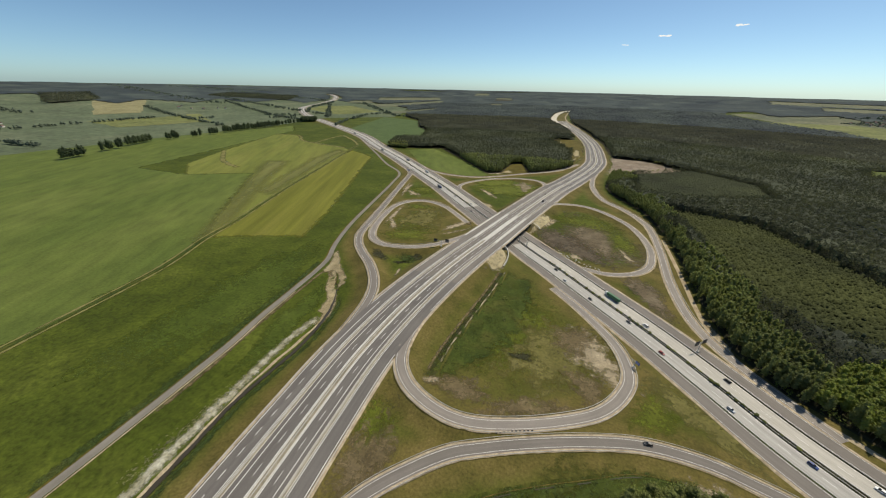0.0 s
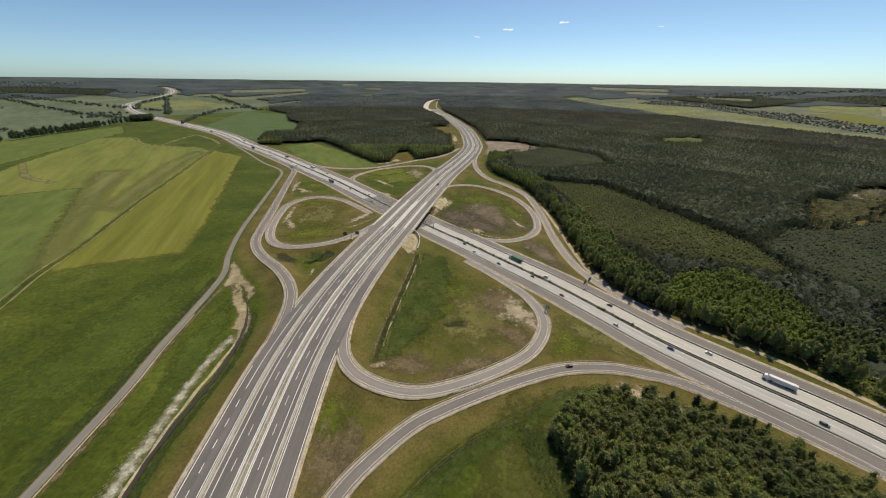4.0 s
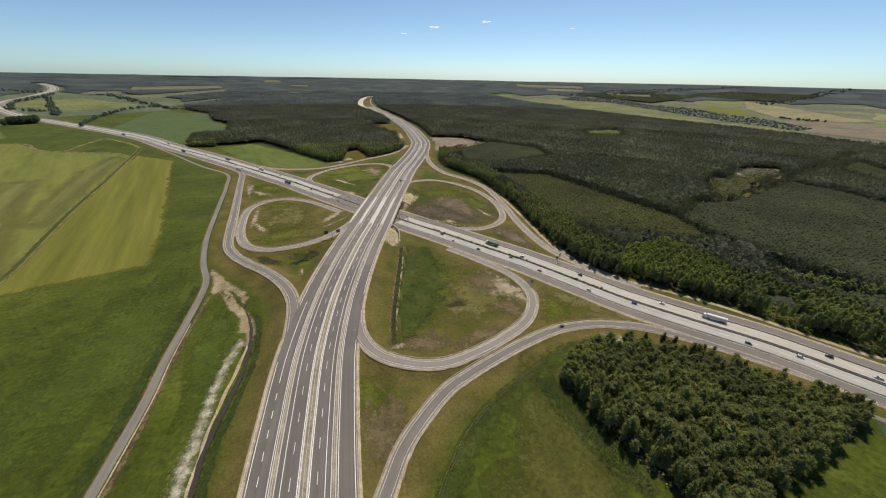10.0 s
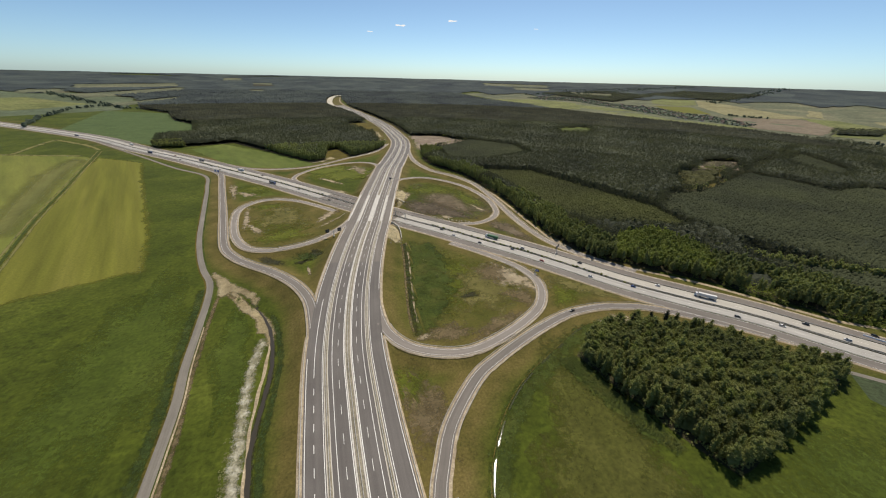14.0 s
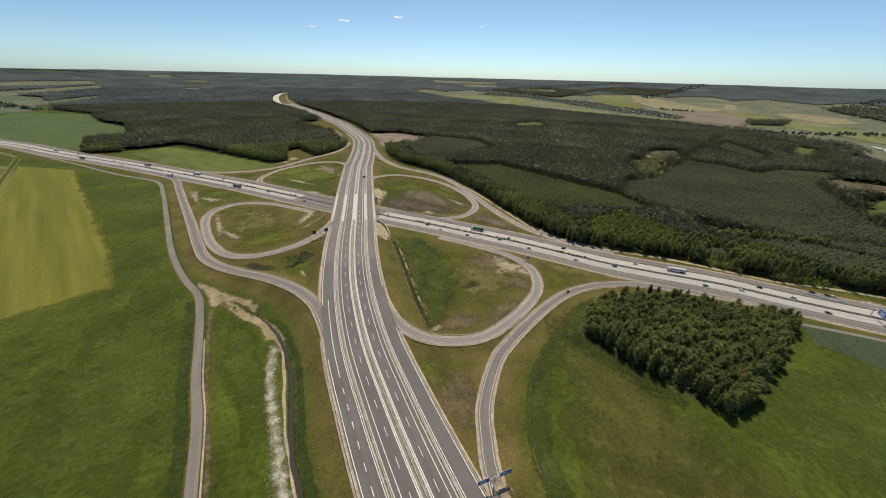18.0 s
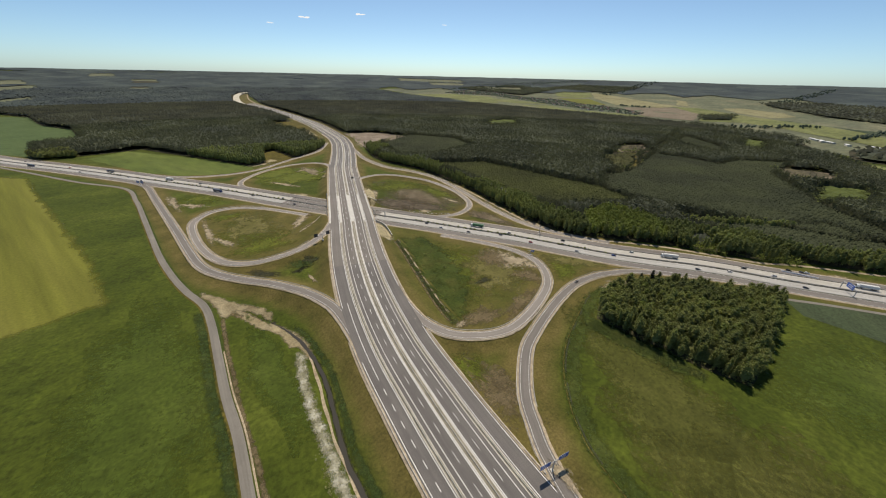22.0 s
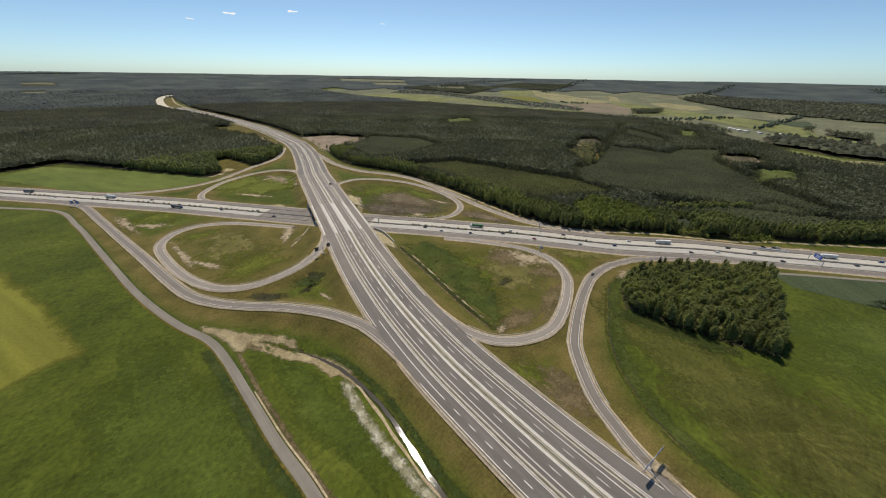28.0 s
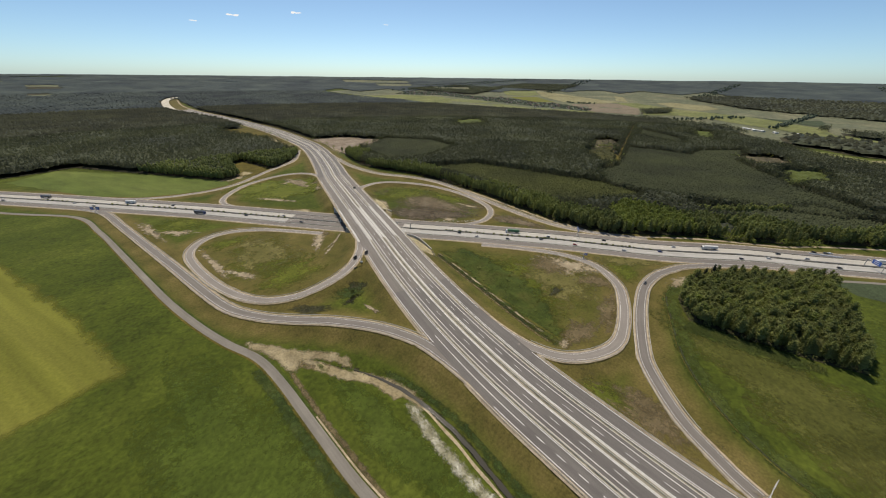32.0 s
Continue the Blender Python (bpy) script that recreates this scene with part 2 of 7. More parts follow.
PALESAND = earthy("pale_sand", (0.44, 0.40, 0.33), (0.54, 0.50, 0.42), (0.62, 0.58, 0.50), 0.05, 0.5, relief=0.2)
R_SOIL = ragged("patchy_brown_soil", (0.16, 0.125, 0.080), (0.22, 0.18, 0.12), (0.32, 0.27, 0.19), 0.12, 0.8, hole=0.15, relief=0.2)
R_FILL = ragged("patchy_dark_fill", (0.070, 0.055, 0.038), (0.100, 0.080, 0.056), (0.155, 0.128, 0.095), 0.1, 0.7, hole=0.3)
R_GREEN = ragged("patchy_green_grass", (0.066, 0.080, 0.011), (0.092, 0.108, 0.015), (0.122, 0.132, 0.022), 0.04, 0.45)
R_SCRUB = ragged("patchy_scrub", (0.026, 0.042, 0.012), (0.042, 0.062, 0.016), (0.070, 0.082, 0.024), 0.05, 0.5)
R_HAY = ragged("patchy_hay", (0.125, 0.126, 0.042), (0.165, 0.155, 0.056), (0.21, 0.19, 0.075), 0.03, 0.5, hole=0.30, tuft=(0.06, 6, 0.7), relief=0.1, grain=0.5)
R_SANDY = ragged("smooth_patchy_sand", (0.22, 0.175, 0.115), (0.33, 0.27, 0.19), (0.45, 0.385, 0.28), 0.09, 0.8, hole=0.24, tuft=(0.13, 5, 0.6), relief=0.2)
R_RANK = ragged("patchy_rank_grass", (0.036, 0.052, 0.010), (0.052, 0.070, 0.014), (0.076, 0.090, 0.021), 0.05, 0.5, hole=0.42, tuft=(0.12, 6, 0.7))
R_REED = ragged("patchy_reeds", (0.16, 0.15, 0.08), (0.34, 0.32, 0.24), (0.58, 0.56, 0.48), 0.16, 0.9, hole=0.6, relief=0.4)
R_DRY = ragged("patchy_dry_grass", (0.080, 0.066, 0.016), (0.118, 0.092, 0.026), (0.155, 0.118, 0.037), 0.04, 0.5)
R_DUMP = ragged("patchy_fill", (0.092, 0.072, 0.046), (0.132, 0.104, 0.068), (0.205, 0.168, 0.118), 0.06, 0.5, hole=0.3)
R_PALE = ragged("pale_dry_grass", (0.100, 0.092, 0.028), (0.134, 0.122, 0.040), (0.170, 0.150, 0.058), 0.05, 0.5, hole=0.42, tuft=(0.10, 6, 0.7))
# Far field tones, greyed in the colour itself to include distance haze.
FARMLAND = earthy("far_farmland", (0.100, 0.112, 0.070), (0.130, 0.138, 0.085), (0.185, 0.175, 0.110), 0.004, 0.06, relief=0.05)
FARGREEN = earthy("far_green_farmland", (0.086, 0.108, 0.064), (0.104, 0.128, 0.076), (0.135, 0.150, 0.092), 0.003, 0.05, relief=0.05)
BEET = earthy("root_crop", (0.042, 0.058, 0.030), (0.052, 0.070, 0.036), (0.064, 0.080, 0.042), 0.02, 0.5, stretch=(1.0, 0.1, 1), turn=0.7, relief=0.15)
GRIT = earthy("grit_strip", (0.20, 0.18, 0.135), (0.265, 0.235, 0.18), (0.34, 0.305, 0.24), 0.2, 1.6, relief=0.15)
ASPHALT = pavement_mat("asphalt", (0.134, 0.122, 0.112), 0.12, 1, 0.85, 0.10)
ASPHALT_OLD = pavement_mat("asphalt_weathered", (0.168, 0.150, 0.132), 0.10, 1, 0.85, 0.12)
ASPHALT_PALE = pavement_mat("asphalt_pale", (0.225, 0.200, 0.175), 0.10, 1, 0.85, 0.12)
CONCRETE = pavement_mat("concrete_slab", (0.405, 0.38, 0.33), 0.07, 1, 0.8, 0.12)
CONCRETE_WORN = pavement_mat("concrete_slab_worn", (0.36, 0.345, 0.315), 0.07, 1, 0.8, 0.14)
TRACK = pavement_mat("track_gravel", (0.192, 0.174, 0.146), 0.12, 1, 0.95, 0.14)
LINE = plain("road_paint", (0.80, 0.79, 0.75), 0.6, 0, 0.10, 0.8)
KERB = plain("kerb_concrete", (0.56, 0.53, 0.47), 0.85, 0, 0.15, 0.6)
CAST = plain("cast_concrete", (0.55, 0.53, 0.48), 0.85, 0, 0.12, 0.4)
STEEL = plain("galvanised_steel", (0.46, 0.45, 0.43), 0.6, 0.25, 0.12, 3.0)
DARKSTEEL = plain("dark_steel", (0.035, 0.037, 0.042), 0.5, 0.3, 0.2, 2.0)
BLUE = plain("sign_blue", (0.02, 0.10, 0.42), 0.4, 0, 0.06, 0.8)
SIGNWHITE = plain("sign_white", (0.75, 0.76, 0.78), 0.4, 0, 0.05, 0.8)
BARK = plain("bark", (0.10, 0.075, 0.055), 0.95, 0, 0.3, 2.0)
PINEBARK = plain("pine_bark", (0.15, 0.085, 0.055), 0.95, 0, 0.3, 2.0)
LEAF = leaf_mat("broad_leaves", (0.162, 0.181, 0.074), (0.241, 0.261, 0.106), 0.75, 0.02, 0.4)
LEAF_DARK = leaf_mat("dark_leaves", (0.154, 0.170, 0.072), (0.227, 0.241, 0.099), 0.75, 0.02, 0.4)
LEAF_FRESH = leaf_mat("fresh_leaves", (0.146, 0.172, 0.056), (0.228, 0.264, 0.086), 0.7, 0.02, 0.5)
EDGELEAF = leaf_mat("forest_edge_leaves", (0.160, 0.182, 0.078), (0.248, 0.272, 0.118), 0.75, 0.015, 0.4)
MIXLEAF = leaf_mat("mixed_wood_leaves", (0.054, 0.068, 0.044), (0.084, 0.098, 0.060), 0.8, 0.012, 0.4, thin=0.2)
BRUSH = leaf_mat("brushwood", (0.085, 0.076, 0.052), (0.135, 0.118, 0.085), 0.9, 0.03, 0.6, thin=0.0)
SPARSE = leaf_mat("sparse_young_growth", (0.058, 0.060, 0.026), (0.090, 0.088, 0.040), 0.9, 0.03, 0.6, thin=0.0)
# Far trees: base colour paled and greyed to stand for distance haze.
FARLEAF_HAZE = leaf_mat("pale_far_leaves", (0.097, 0.119, 0.089), (0.135, 0.157, 0.116), 0.9, 0.01, 0.3, thin=0.0)
ROWLEAF = leaf_mat("row_tree_leaves", (0.059, 0.081, 0.046), (0.099, 0.123, 0.070), 0.8, 0.02, 0.4, thin=0.3)
YOUNGLEAF = leaf_mat("young_stand_leaves", (0.039, 0.046, 0.017), (0.058, 0.066, 0.025), 0.8, 0.012, 0.5, thin=0.0)
WEEDLEAF = leaf_mat("weed_leaves", (0.066, 0.084, 0.022), (0.104, 0.124, 0.034), 0.9, 0.06, 0.5, thin=0.3)
BELTLEAF = leaf_mat("reed_belt_leaves", (0.080, 0.106, 0.041), (0.111, 0.139, 0.055), 0.9, 0.06, 0.5, thin=0.3)
GLADE_FILL = leaf_mat("thicket_leaves", (0.070, 0.088, 0.026), (0.092, 0.112, 0.034), 0.8, 0.02, 0.5, thin=0.0)
# Needles' own blue-green, with its blue raised a little for haze.
PINE = leaf_mat("pine_needles", (0.060, 0.066, 0.050), (0.080, 0.086, 0.067), 0.8, 0.01, 0.25, thin=0.5, plots=0.12)
PINETOP = leaf_mat("pine_canopy", (0.057, 0.065, 0.048), (0.072, 0.080, 0.057), 0.9, 0.006, 0.6, thin=0.0, plots=0.15)
# Far pines: distance haze is put into the base colour as blue-grey.
FARPINE_HAZE = leaf_mat("far_pine_needles", (0.051, 0.063, 0.068), (0.063, 0.078, 0.082), 0.9, 0.006, 0.6, thin=0.0, plots=0.22)
PLANTATION = leaf_mat("plantation_needles", (0.038, 0.046, 0.027), (0.053, 0.062, 0.036), 0.8, 0.008, 0.3, thin=0.0)
REEDS = leaf_mat("reeds", (0.22, 0.21, 0.13), (0.34, 0.33, 0.22), 0.9, 0.05)
WATER, _n, _l, _b = mat("ditch_water", 0.06, 0, 0.5)
_b.inputs["Base Color"].default_value = (0.050, 0.042, 0.028, 1)
_w = noise_node(_n, _l, place(_n), 0.9, 6, 0.7)
bump(_n, _l, _b, _w.outputs["Fac"], 0.18, 0.14)
GLASS, _n, _l, _b = mat("car_glass", 0.08, 0, 0.5)
_b.inputs["Base Color"].default_value = (0.015, 0.018, 0.02, 1)
RUBBER = plain("tyre_rubber", (0.02, 0.02, 0.02), 0.9)
PAINTS = {k: plain("car_paint_" + k, c, 0.3, 0.0, 0.04, 0.5, 0.5) for k, c in {
    "silver": (0.48, 0.49, 0.50), "white": (0.75, 0.75, 0.74), "black": (0.015, 0.015, 0.017),
    "red": (0.30, 0.025, 0.02), "blue": (0.03, 0.06, 0.20), "grey": (0.10, 0.105, 0.11)}.items()}
TARP = plain("truck_tarpaulin", (0.62, 0.62, 0.60), 0.6, 0, 0.06, 0.6)
TARP_GREEN = plain("green_truck_tarpaulin", (0.06, 0.16, 0.08), 0.6, 0, 0.08, 0.6)
ROOF = plain("roof_tiles", (0.15, 0.095, 0.075), 0.9, 0, 0.25, 0.3)
RENDER_WALL = plain("rendered_wall", (0.60, 0.56, 0.48), 0.9, 0, 0.12, 0.2)
CLOUD = bpy.data.materials.new("cloud_white")
CLOUD.use_nodes = True
_n, _l = CLOUD.node_tree.nodes, CLOUD.node_tree.links
# Emission gives the clouds their brightness in place of sunlight on them.
_e = _n.new("ShaderNodeEmission")
_e.inputs["Color"].default_value = (0.90, 0.95, 1.0, 1)
_e.inputs["Strength"].default_value = 0.95
_l.new(_e.outputs[0], _n["Material Output"].inputs["Surface"])

# ---- geometry helpers ----
def mesh_from(name, verts, faces, mats, uvs=None, smooth=False, index=None):
    me = bpy.data.meshes.new(name)
    me.from_pydata(np.asarray(verts, float).tolist(), [], faces if isinstance(faces, list) else faces.tolist())
    for m in (mats if isinstance(mats, (list, tuple)) else [mats]):
        me.materials.append(m)
    if uvs is not None:
        layer = me.uv_layers.new(name="UVMap")
        vi = np.empty(len(me.loops), int)
        me.loops.foreach_get("vertex_index", vi)
        layer.data.foreach_set("uv", np.asarray(uvs, float)[vi].ravel())
    if index is not None:
        me.polygons.foreach_set("material_index", np.asarray(index, int))
    if smooth:
        me.polygons.foreach_set("use_smooth", np.ones(len(me.polygons), bool))
    me.update()
    return me


def part(name, data, parent, label=""):
    """Links a mesh as one object under a thing or a part."""
    ob = new(name, data)
    ob.parent = parent
    if label:
        ob["label"] = label
    return ob


def bm_mesh(name, bm, mats, smooth=False):
    me = bpy.data.meshes.new(name)
    bm.normal_update()
    bm.to_mesh(me)
    bm.free()
    for m in (mats if isinstance(mats, (list, tuple)) else [mats]):
        me.materials.append(m)
    if smooth:
        me.polygons.foreach_set("use_smooth", np.ones(len(me.polygons), bool))
    return me


def box(bm, cx, cy, cz, sx, sy, sz, bevel=0.0, turn=0.0):
    """A box with its middle at (cx, cy, cz); bevel rounds its edges."""
    r = bmesh.ops.create_cube(bm, size=1.0, matrix=Matrix.Translation((cx, cy, cz)) @ Matrix.Rotation(turn, 4, "Z") @ Matrix.Diagonal((sx, sy, sz, 1)))
    if bevel:
        edges = {e for v in r["verts"] for e in v.link_edges}
        bmesh.ops.bevel(bm, geom=list(edges), offset=bevel, segments=1, affect="EDGES", profile=0.5)
    return bm


def tube(bm, a, b, r0, r1=None, sides=8):
    a, b = Vector(a), Vector(b)
    r1 = r0 if r1 is None else r1
    q = (b - a).to_track_quat("Z", "Y").to_matrix().to_4x4()
    bmesh.ops.create_cone(bm, cap_ends=True, segments=sides, radius1=r0, radius2=r1, depth=(b - a).length, matrix=Matrix.Translation((a + b) / 2) @ q)
    return bm


def spline(pts, step=4.0):
    """A smooth line through the points, in even steps."""
    p = np.array(pts, float)
    p = np.vstack([2 * p[0] - p[1], p, 2 * p[-1] - p[-2]])
    out = []
    for i in range(1, len(p) - 2):
        a, b, c, d = p[i - 1], p[i], p[i + 1], p[i + 2]
        k = np.linspace(0, 1, 24, endpoint=False)[:, None]
        out.append(0.5 * (2 * b + (c - a) * k + (2 * a - 5 * b + 4 * c - d) * k**2 + (3 * b - a - 3 * c + d) * k**3))
    out = np.vstack(out + [p[-2:-1]])
    s = np.concatenate([[0], np.cumsum(np.linalg.norm(np.diff(out[:, :2], axis=0), axis=1))])
    n = max(2, int(s[-1] / step) + 1)
    t = np.linspace(0, s[-1], n)
    return np.stack([np.interp(t, s, out[:, k]) for k in range(out.shape[1])], 1)


def sides_of(path):
    t = np.gradient(path[:, :2], axis=0)
    t /= np.linalg.norm(t, axis=1)[:, None]
    return np.stack([t[:, 1], -t[:, 0]], 1)


def shifted(path, off):
    """The line off metres to the right of the path."""
    q = path.copy()
    q[:, :2] += sides_of(path) * np.reshape(off, (-1, 1))
    return q


def ribbon(name, path, offs, dz, material, cross=None):
    """A strip along a path; offs are metres to its right (numbers, or arrays along the path), dz the lift at each."""
    k, n = len(offs), len(path)
    dz = [dz] * k if np.isscalar(dz) else dz
    nr = sides_of(path)
    s = np.concatenate([[0], np.cumsum(np.linalg.norm(np.diff(path[:, :2], axis=0), axis=1))])
    V = np.zeros((n, k, 3))
    UV = np.zeros((n, k, 2))
    for j, o in enumerate(offs):
        V[:, j, :2] = path[:, :2] + nr * np.reshape(o, (-1, 1))
        V[:, j, 2] = path[:, 2] + dz[j]
        UV[:, j, 0] = o
        UV[:, j, 1] = s
    i = np.arange((n - 1) * k).reshape(n - 1, k)[:, : k - 1].ravel()
    F = np.stack([i, i + 1, i + k + 1, i + k], 1)
    return mesh_from(name, V.reshape(-1, 3), F, material, UV.reshape(-1, 2))


def cut(path, a, b):
    """The stretch of a path between two lengths along it."""
    s = np.concatenate([[0], np.cumsum(np.linalg.norm(np.diff(path[:, :2], axis=0), axis=1))])
    b = s[-1] + b if b <= 0 else min(b, s[-1])
    t = np.linspace(a, b, max(2, int((b - a) / 4) + 1))
    return np.stack([np.interp(t, s, path[:, k]) for k in range(path.shape[1])], 1)


def length_at(path, y):
    """Length along a path at which it first passes y."""
    s = np.concatenate([[0], np.cumsum(np.linalg.norm(np.diff(path[:, :2], axis=0), axis=1))])
    return float(np.interp(y, path[:, 1], s)) if path[-1, 1] > path[0, 1] else float(np.interp(-y, -path[:, 1], s))


# ---- the plan: lines of the roads ----
MAIN = spline([(-62, -260, 0.5), (-88, -120, 0.5), (-100, -40, 0.6), (-107, 20, 0.8), (-110, 60, 1.4), (-112, 100, 3.0), (-113, 150, 5.4), (-109, 206, 7.2),
               (-101, 260, 8.1), (-90, 315, 8.5), (-79, 362, 8.6), (-63, 435, 8.6), (-46, 510, 8.1), (-17, 635, 6.2), (6, 715, 4.6), (36, 830, 2.6),
               (57, 930, 1.2), (67, 1045, 0.8), (60, 1348, 0.8), (15, 1712, 0.8), (-60, 2129, 0.8), (-105, 2500, 0.8), (-100, 2841, 0.8)], 6)
LOW = spline([(-2427, 3235, 79.7), (-2288, 3114, 68.7), (-2140, 2909, 53.8), (-2050, 2702, 41.7), (-1995, 2430, 29.0), (-1885, 2175, 16.9), (-1690, 1945, 6.0), (-1440, 1715, 0.35), (-1214, 1535, 0.35), (-779, 1185, 0.35), (-574, 973, 0.35), (-431, 830, 0.35), (-310, 701, 0.35), (-215, 598, 0.35),
              (-142, 512, 0.35), (-85, 445, 0.35), (-28, 378, 0.35), (6, 341, 0.35), (40, 302, 0.35), (80, 256, 0.35), (112, 214, 0.35), (138, 179, 0.35),
              (170, 145, 0.35), (208, 107, 0.35), (242, 63, 0.35), (280, 18, 0.35), (340, -55, 0.35), (430, -165, 0.35), (700, -500, 0.35)], 6)
LOOP_SE = spline([(-86, 258, 7.5), (-88.5, 225, 7.1), (-89.2, 197, 6.5), (-88.4, 173, 5.9), (-83.4, 154, 5.2), (-71, 139.5, 4.0), (-51, 130.5, 2.8), (-31, 129, 1.8), (-8, 136, 1.0),
                  (19, 149, 0.6), (41, 164, 0.5), (55, 184, 0.45), (60, 205, 0.4), (53, 233, 0.37), (30, 268, 0.35), (5, 298, 0.33)], 3)
SLIP_SE = spline([(215, 65, 0.33), (165, 113, 0.36), (130, 139, 0.5), (108, 147, 0.6), (88, 151, 0.6), (60, 149.5, 0.6), (30, 140, 0.6), (2, 128, 0.6), (-18, 118, 0.6),
                  (-34, 108.5, 0.7), (-50, 93, 0.8), (-63, 77, 0.8), (-71, 61, 0.8), (-77, 46, 0.8), (-82, 20, 0.75), (-80, -20, 0.6)], 3)
LOOP_W = spline([(-98, 380, 8.5), (-109, 357, 8.3), (-120, 342, 7.9), (-135, 329, 6.8), (-155, 320.5, 5.2), (-185, 318, 3.4), (-211, 333, 2.0), (-230, 370, 1.0),
                 (-243, 425, 0.5), (-245, 466, 0.45), (-229, 494, 0.42), (-203, 500.5, 0.4), (-172, 486, 0.36), (-147, 462, 0.33), (-120, 432, 0.3)], 3)
SLIP_W = spline([(-385, 755, 0.33), (-345, 708, 0.35), (-318, 666, 0.4), (-299, 595, 0.4), (-279, 517, 0.45), (-260, 443, 0.8), (-244, 378, 1.2), (-232, 337, 1.7), (-217, 311, 2.4),
                 (-199, 290.5, 3.3), (-176, 268, 4.6), (-154, 239.5, 5.9), (-141, 211, 6.5), (-136, 182, 5.9), (-134, 150, 4.9), (-132, 110, 2.9)], 3)
LOOP_N = spline([(-182, 592, 0.34), (-190, 618, 0.4), (-182, 648, 0.7), (-150, 686, 1.8), (-105, 708, 3.2), (-68, 708, 4.4), (-44, 690, 5.2), (-36, 660, 5.7), (-42, 625, 6.0)], 3)
SLIP_N = spline([(-390, 820, 0.35), (-330, 752, 0.36), (-272, 706, 0.5), (-212, 692, 0.8), (-157, 706, 1.4), (-90, 766, 2.2), (-34, 815, 2.4), (-4, 872, 1.6), (20, 935, 1.1)], 3)
LOOP_E = spline([(-40, 500, 8.0), (-19, 540, 7.4), (20, 562, 5.6), (56, 550, 4.0), (91, 505, 2.4), (106, 445, 1.2), (102, 392, 0.7), (86, 362, 0.5), (58, 347, 0.4), (30, 350, 0.34)], 3)
SLIP_E = spline([(60, 840, 2.2), (50, 760, 2.6), (50, 690, 2.4), (64, 622, 2.2), (94, 572, 2.2), (115, 515, 1.6), (117, 440, 1.0), (112, 350, 0.6), (116, 283, 0.45), (134, 238, 0.38), (165, 192, 0.34)], 3)
TRACK_W = spline([(-700, 1075, 0.2), (-520, 865, 0.2), (-417, 742, 0.2), (-345, 668, 0.2), (-319, 590, 0.2), (-298, 504, 0.2), (-283, 440, 0.2), (-268, 378, 0.2), (-254, 331, 0.2), (-241, 296, 0.2),
                  (-228, 268, 0.2), (-222, 240, 0.2), (-217, 197, 0.2), (-213, 162, 0.2), (-208, 132, 0.2), (-205, 100, 0.2), (-203, 75, 0.2), (-200, 30, 0.2), (-196, -60, 0.2), (-184, -190, 0.2), (-160, -340, 0.2)], 4)
DITCH_W = spline([(-200, 240, 0), (-186, 226, 0), (-171, 198, 0), (-164, 173, 0), (-161, 146, 0), (-162, 118, 0), (-163, 92, 0), (-160, 70, 0), (-155, 30, 0), (-146, -40, 0), (-132, -140, 0), (-114, -250, 0)], 3)
DITCH_M = spline([(-46, 312, 0), (-50, 275, 0), (-56, 232, 0), (-62.3, 184, 0), (-63.4, 156, 0)], 3)


def level_with(path, host, left, right, reach=9.0):
    """Brings a ramp to the height of the road that it joins."""
    side = sides_of(host)
    k = np.linalg.norm(path[:, None, :2] - host[None, :, :2], axis=2).argmin(1)
    off = ((path[:, :2] - host[k, :2]) * side[k]).sum(1)
    gap = np.maximum(0, np.maximum(off - right, -left - off) - 3.6)
    w = np.clip(1 - gap / reach, 0, 1)
    w = w * w * (3 - 2 * w)
    path[:, 2] += (host[k, 2] - path[:, 2]) * w


for ramp_line in (LOOP_SE, SLIP_SE, LOOP_W, SLIP_W, LOOP_N, SLIP_N, LOOP_E, SLIP_E):
    level_with(ramp_line, spline(MAIN[::2], 2), 26.0, 24.0)
# (line, half width to its left, half width to its right)
EDGES = {"main": (MAIN, 26.0, 24.0), "loop_se": (LOOP_SE, 3.6, 3.6), "slip_se": (SLIP_SE, 3.6, 3.6), "loop_w": (LOOP_W, 3.6, 3.6), "slip_w": (SLIP_W, 3.8, 3.8),
         "loop_n": (LOOP_N, 3.4, 3.4), "slip_n": (SLIP_N, 3.4, 3.4), "loop_e": (LOOP_E, 3.4, 3.4), "slip_e": (SLIP_E, 3.6, 3.6)}
BRIDGE_Y0, BRIDGE_Y1 = 368.0, 462.0


def segments_near(P, path, reach):
    """For points P: distance to a path and the height there."""
    best = np.full(len(P), 1e9)
    z = np.zeros(len(P))
    lo, hi = path[:, :2].min(0) - reach, path[:, :2].max(0) + reach
    idx = np.where(((P >= lo) & (P <= hi)).all(1))[0]
    for c in range(0, len(idx), 4000):
        q = idx[c:c + 4000]
        d = np.linalg.norm(P[q][:, None] - path[None, :, :2], axis=2)
        k = d.argmin(1)
        best[q] = d[np.arange(len(q)), k]
        z[q] = path[k, 2]
    return best, z


def inside(P, poly):
    poly = np.asarray(poly, float)
    x, y = P[:, 0], P[:, 1]
    c = np.zeros(len(P), bool)
    for (x0, y0), (x1, y1) in zip(poly, np.roll(poly, -1, 0)):
        if y0 != y1:
            c ^= ((y0 > y) != (y1 > y)) & (x < (x1 - x0) * (y - y0) / (y1 - y0) + x0)
    return c


def far_rise(x, y):
    """The land lifts gently towards the skyline."""
    r = np.hypot(np.asarray(x, float) + 120, y)
    k = np.clip((r - 2300) / 2550, 0, 1)
    return 138 * k ** 1.35


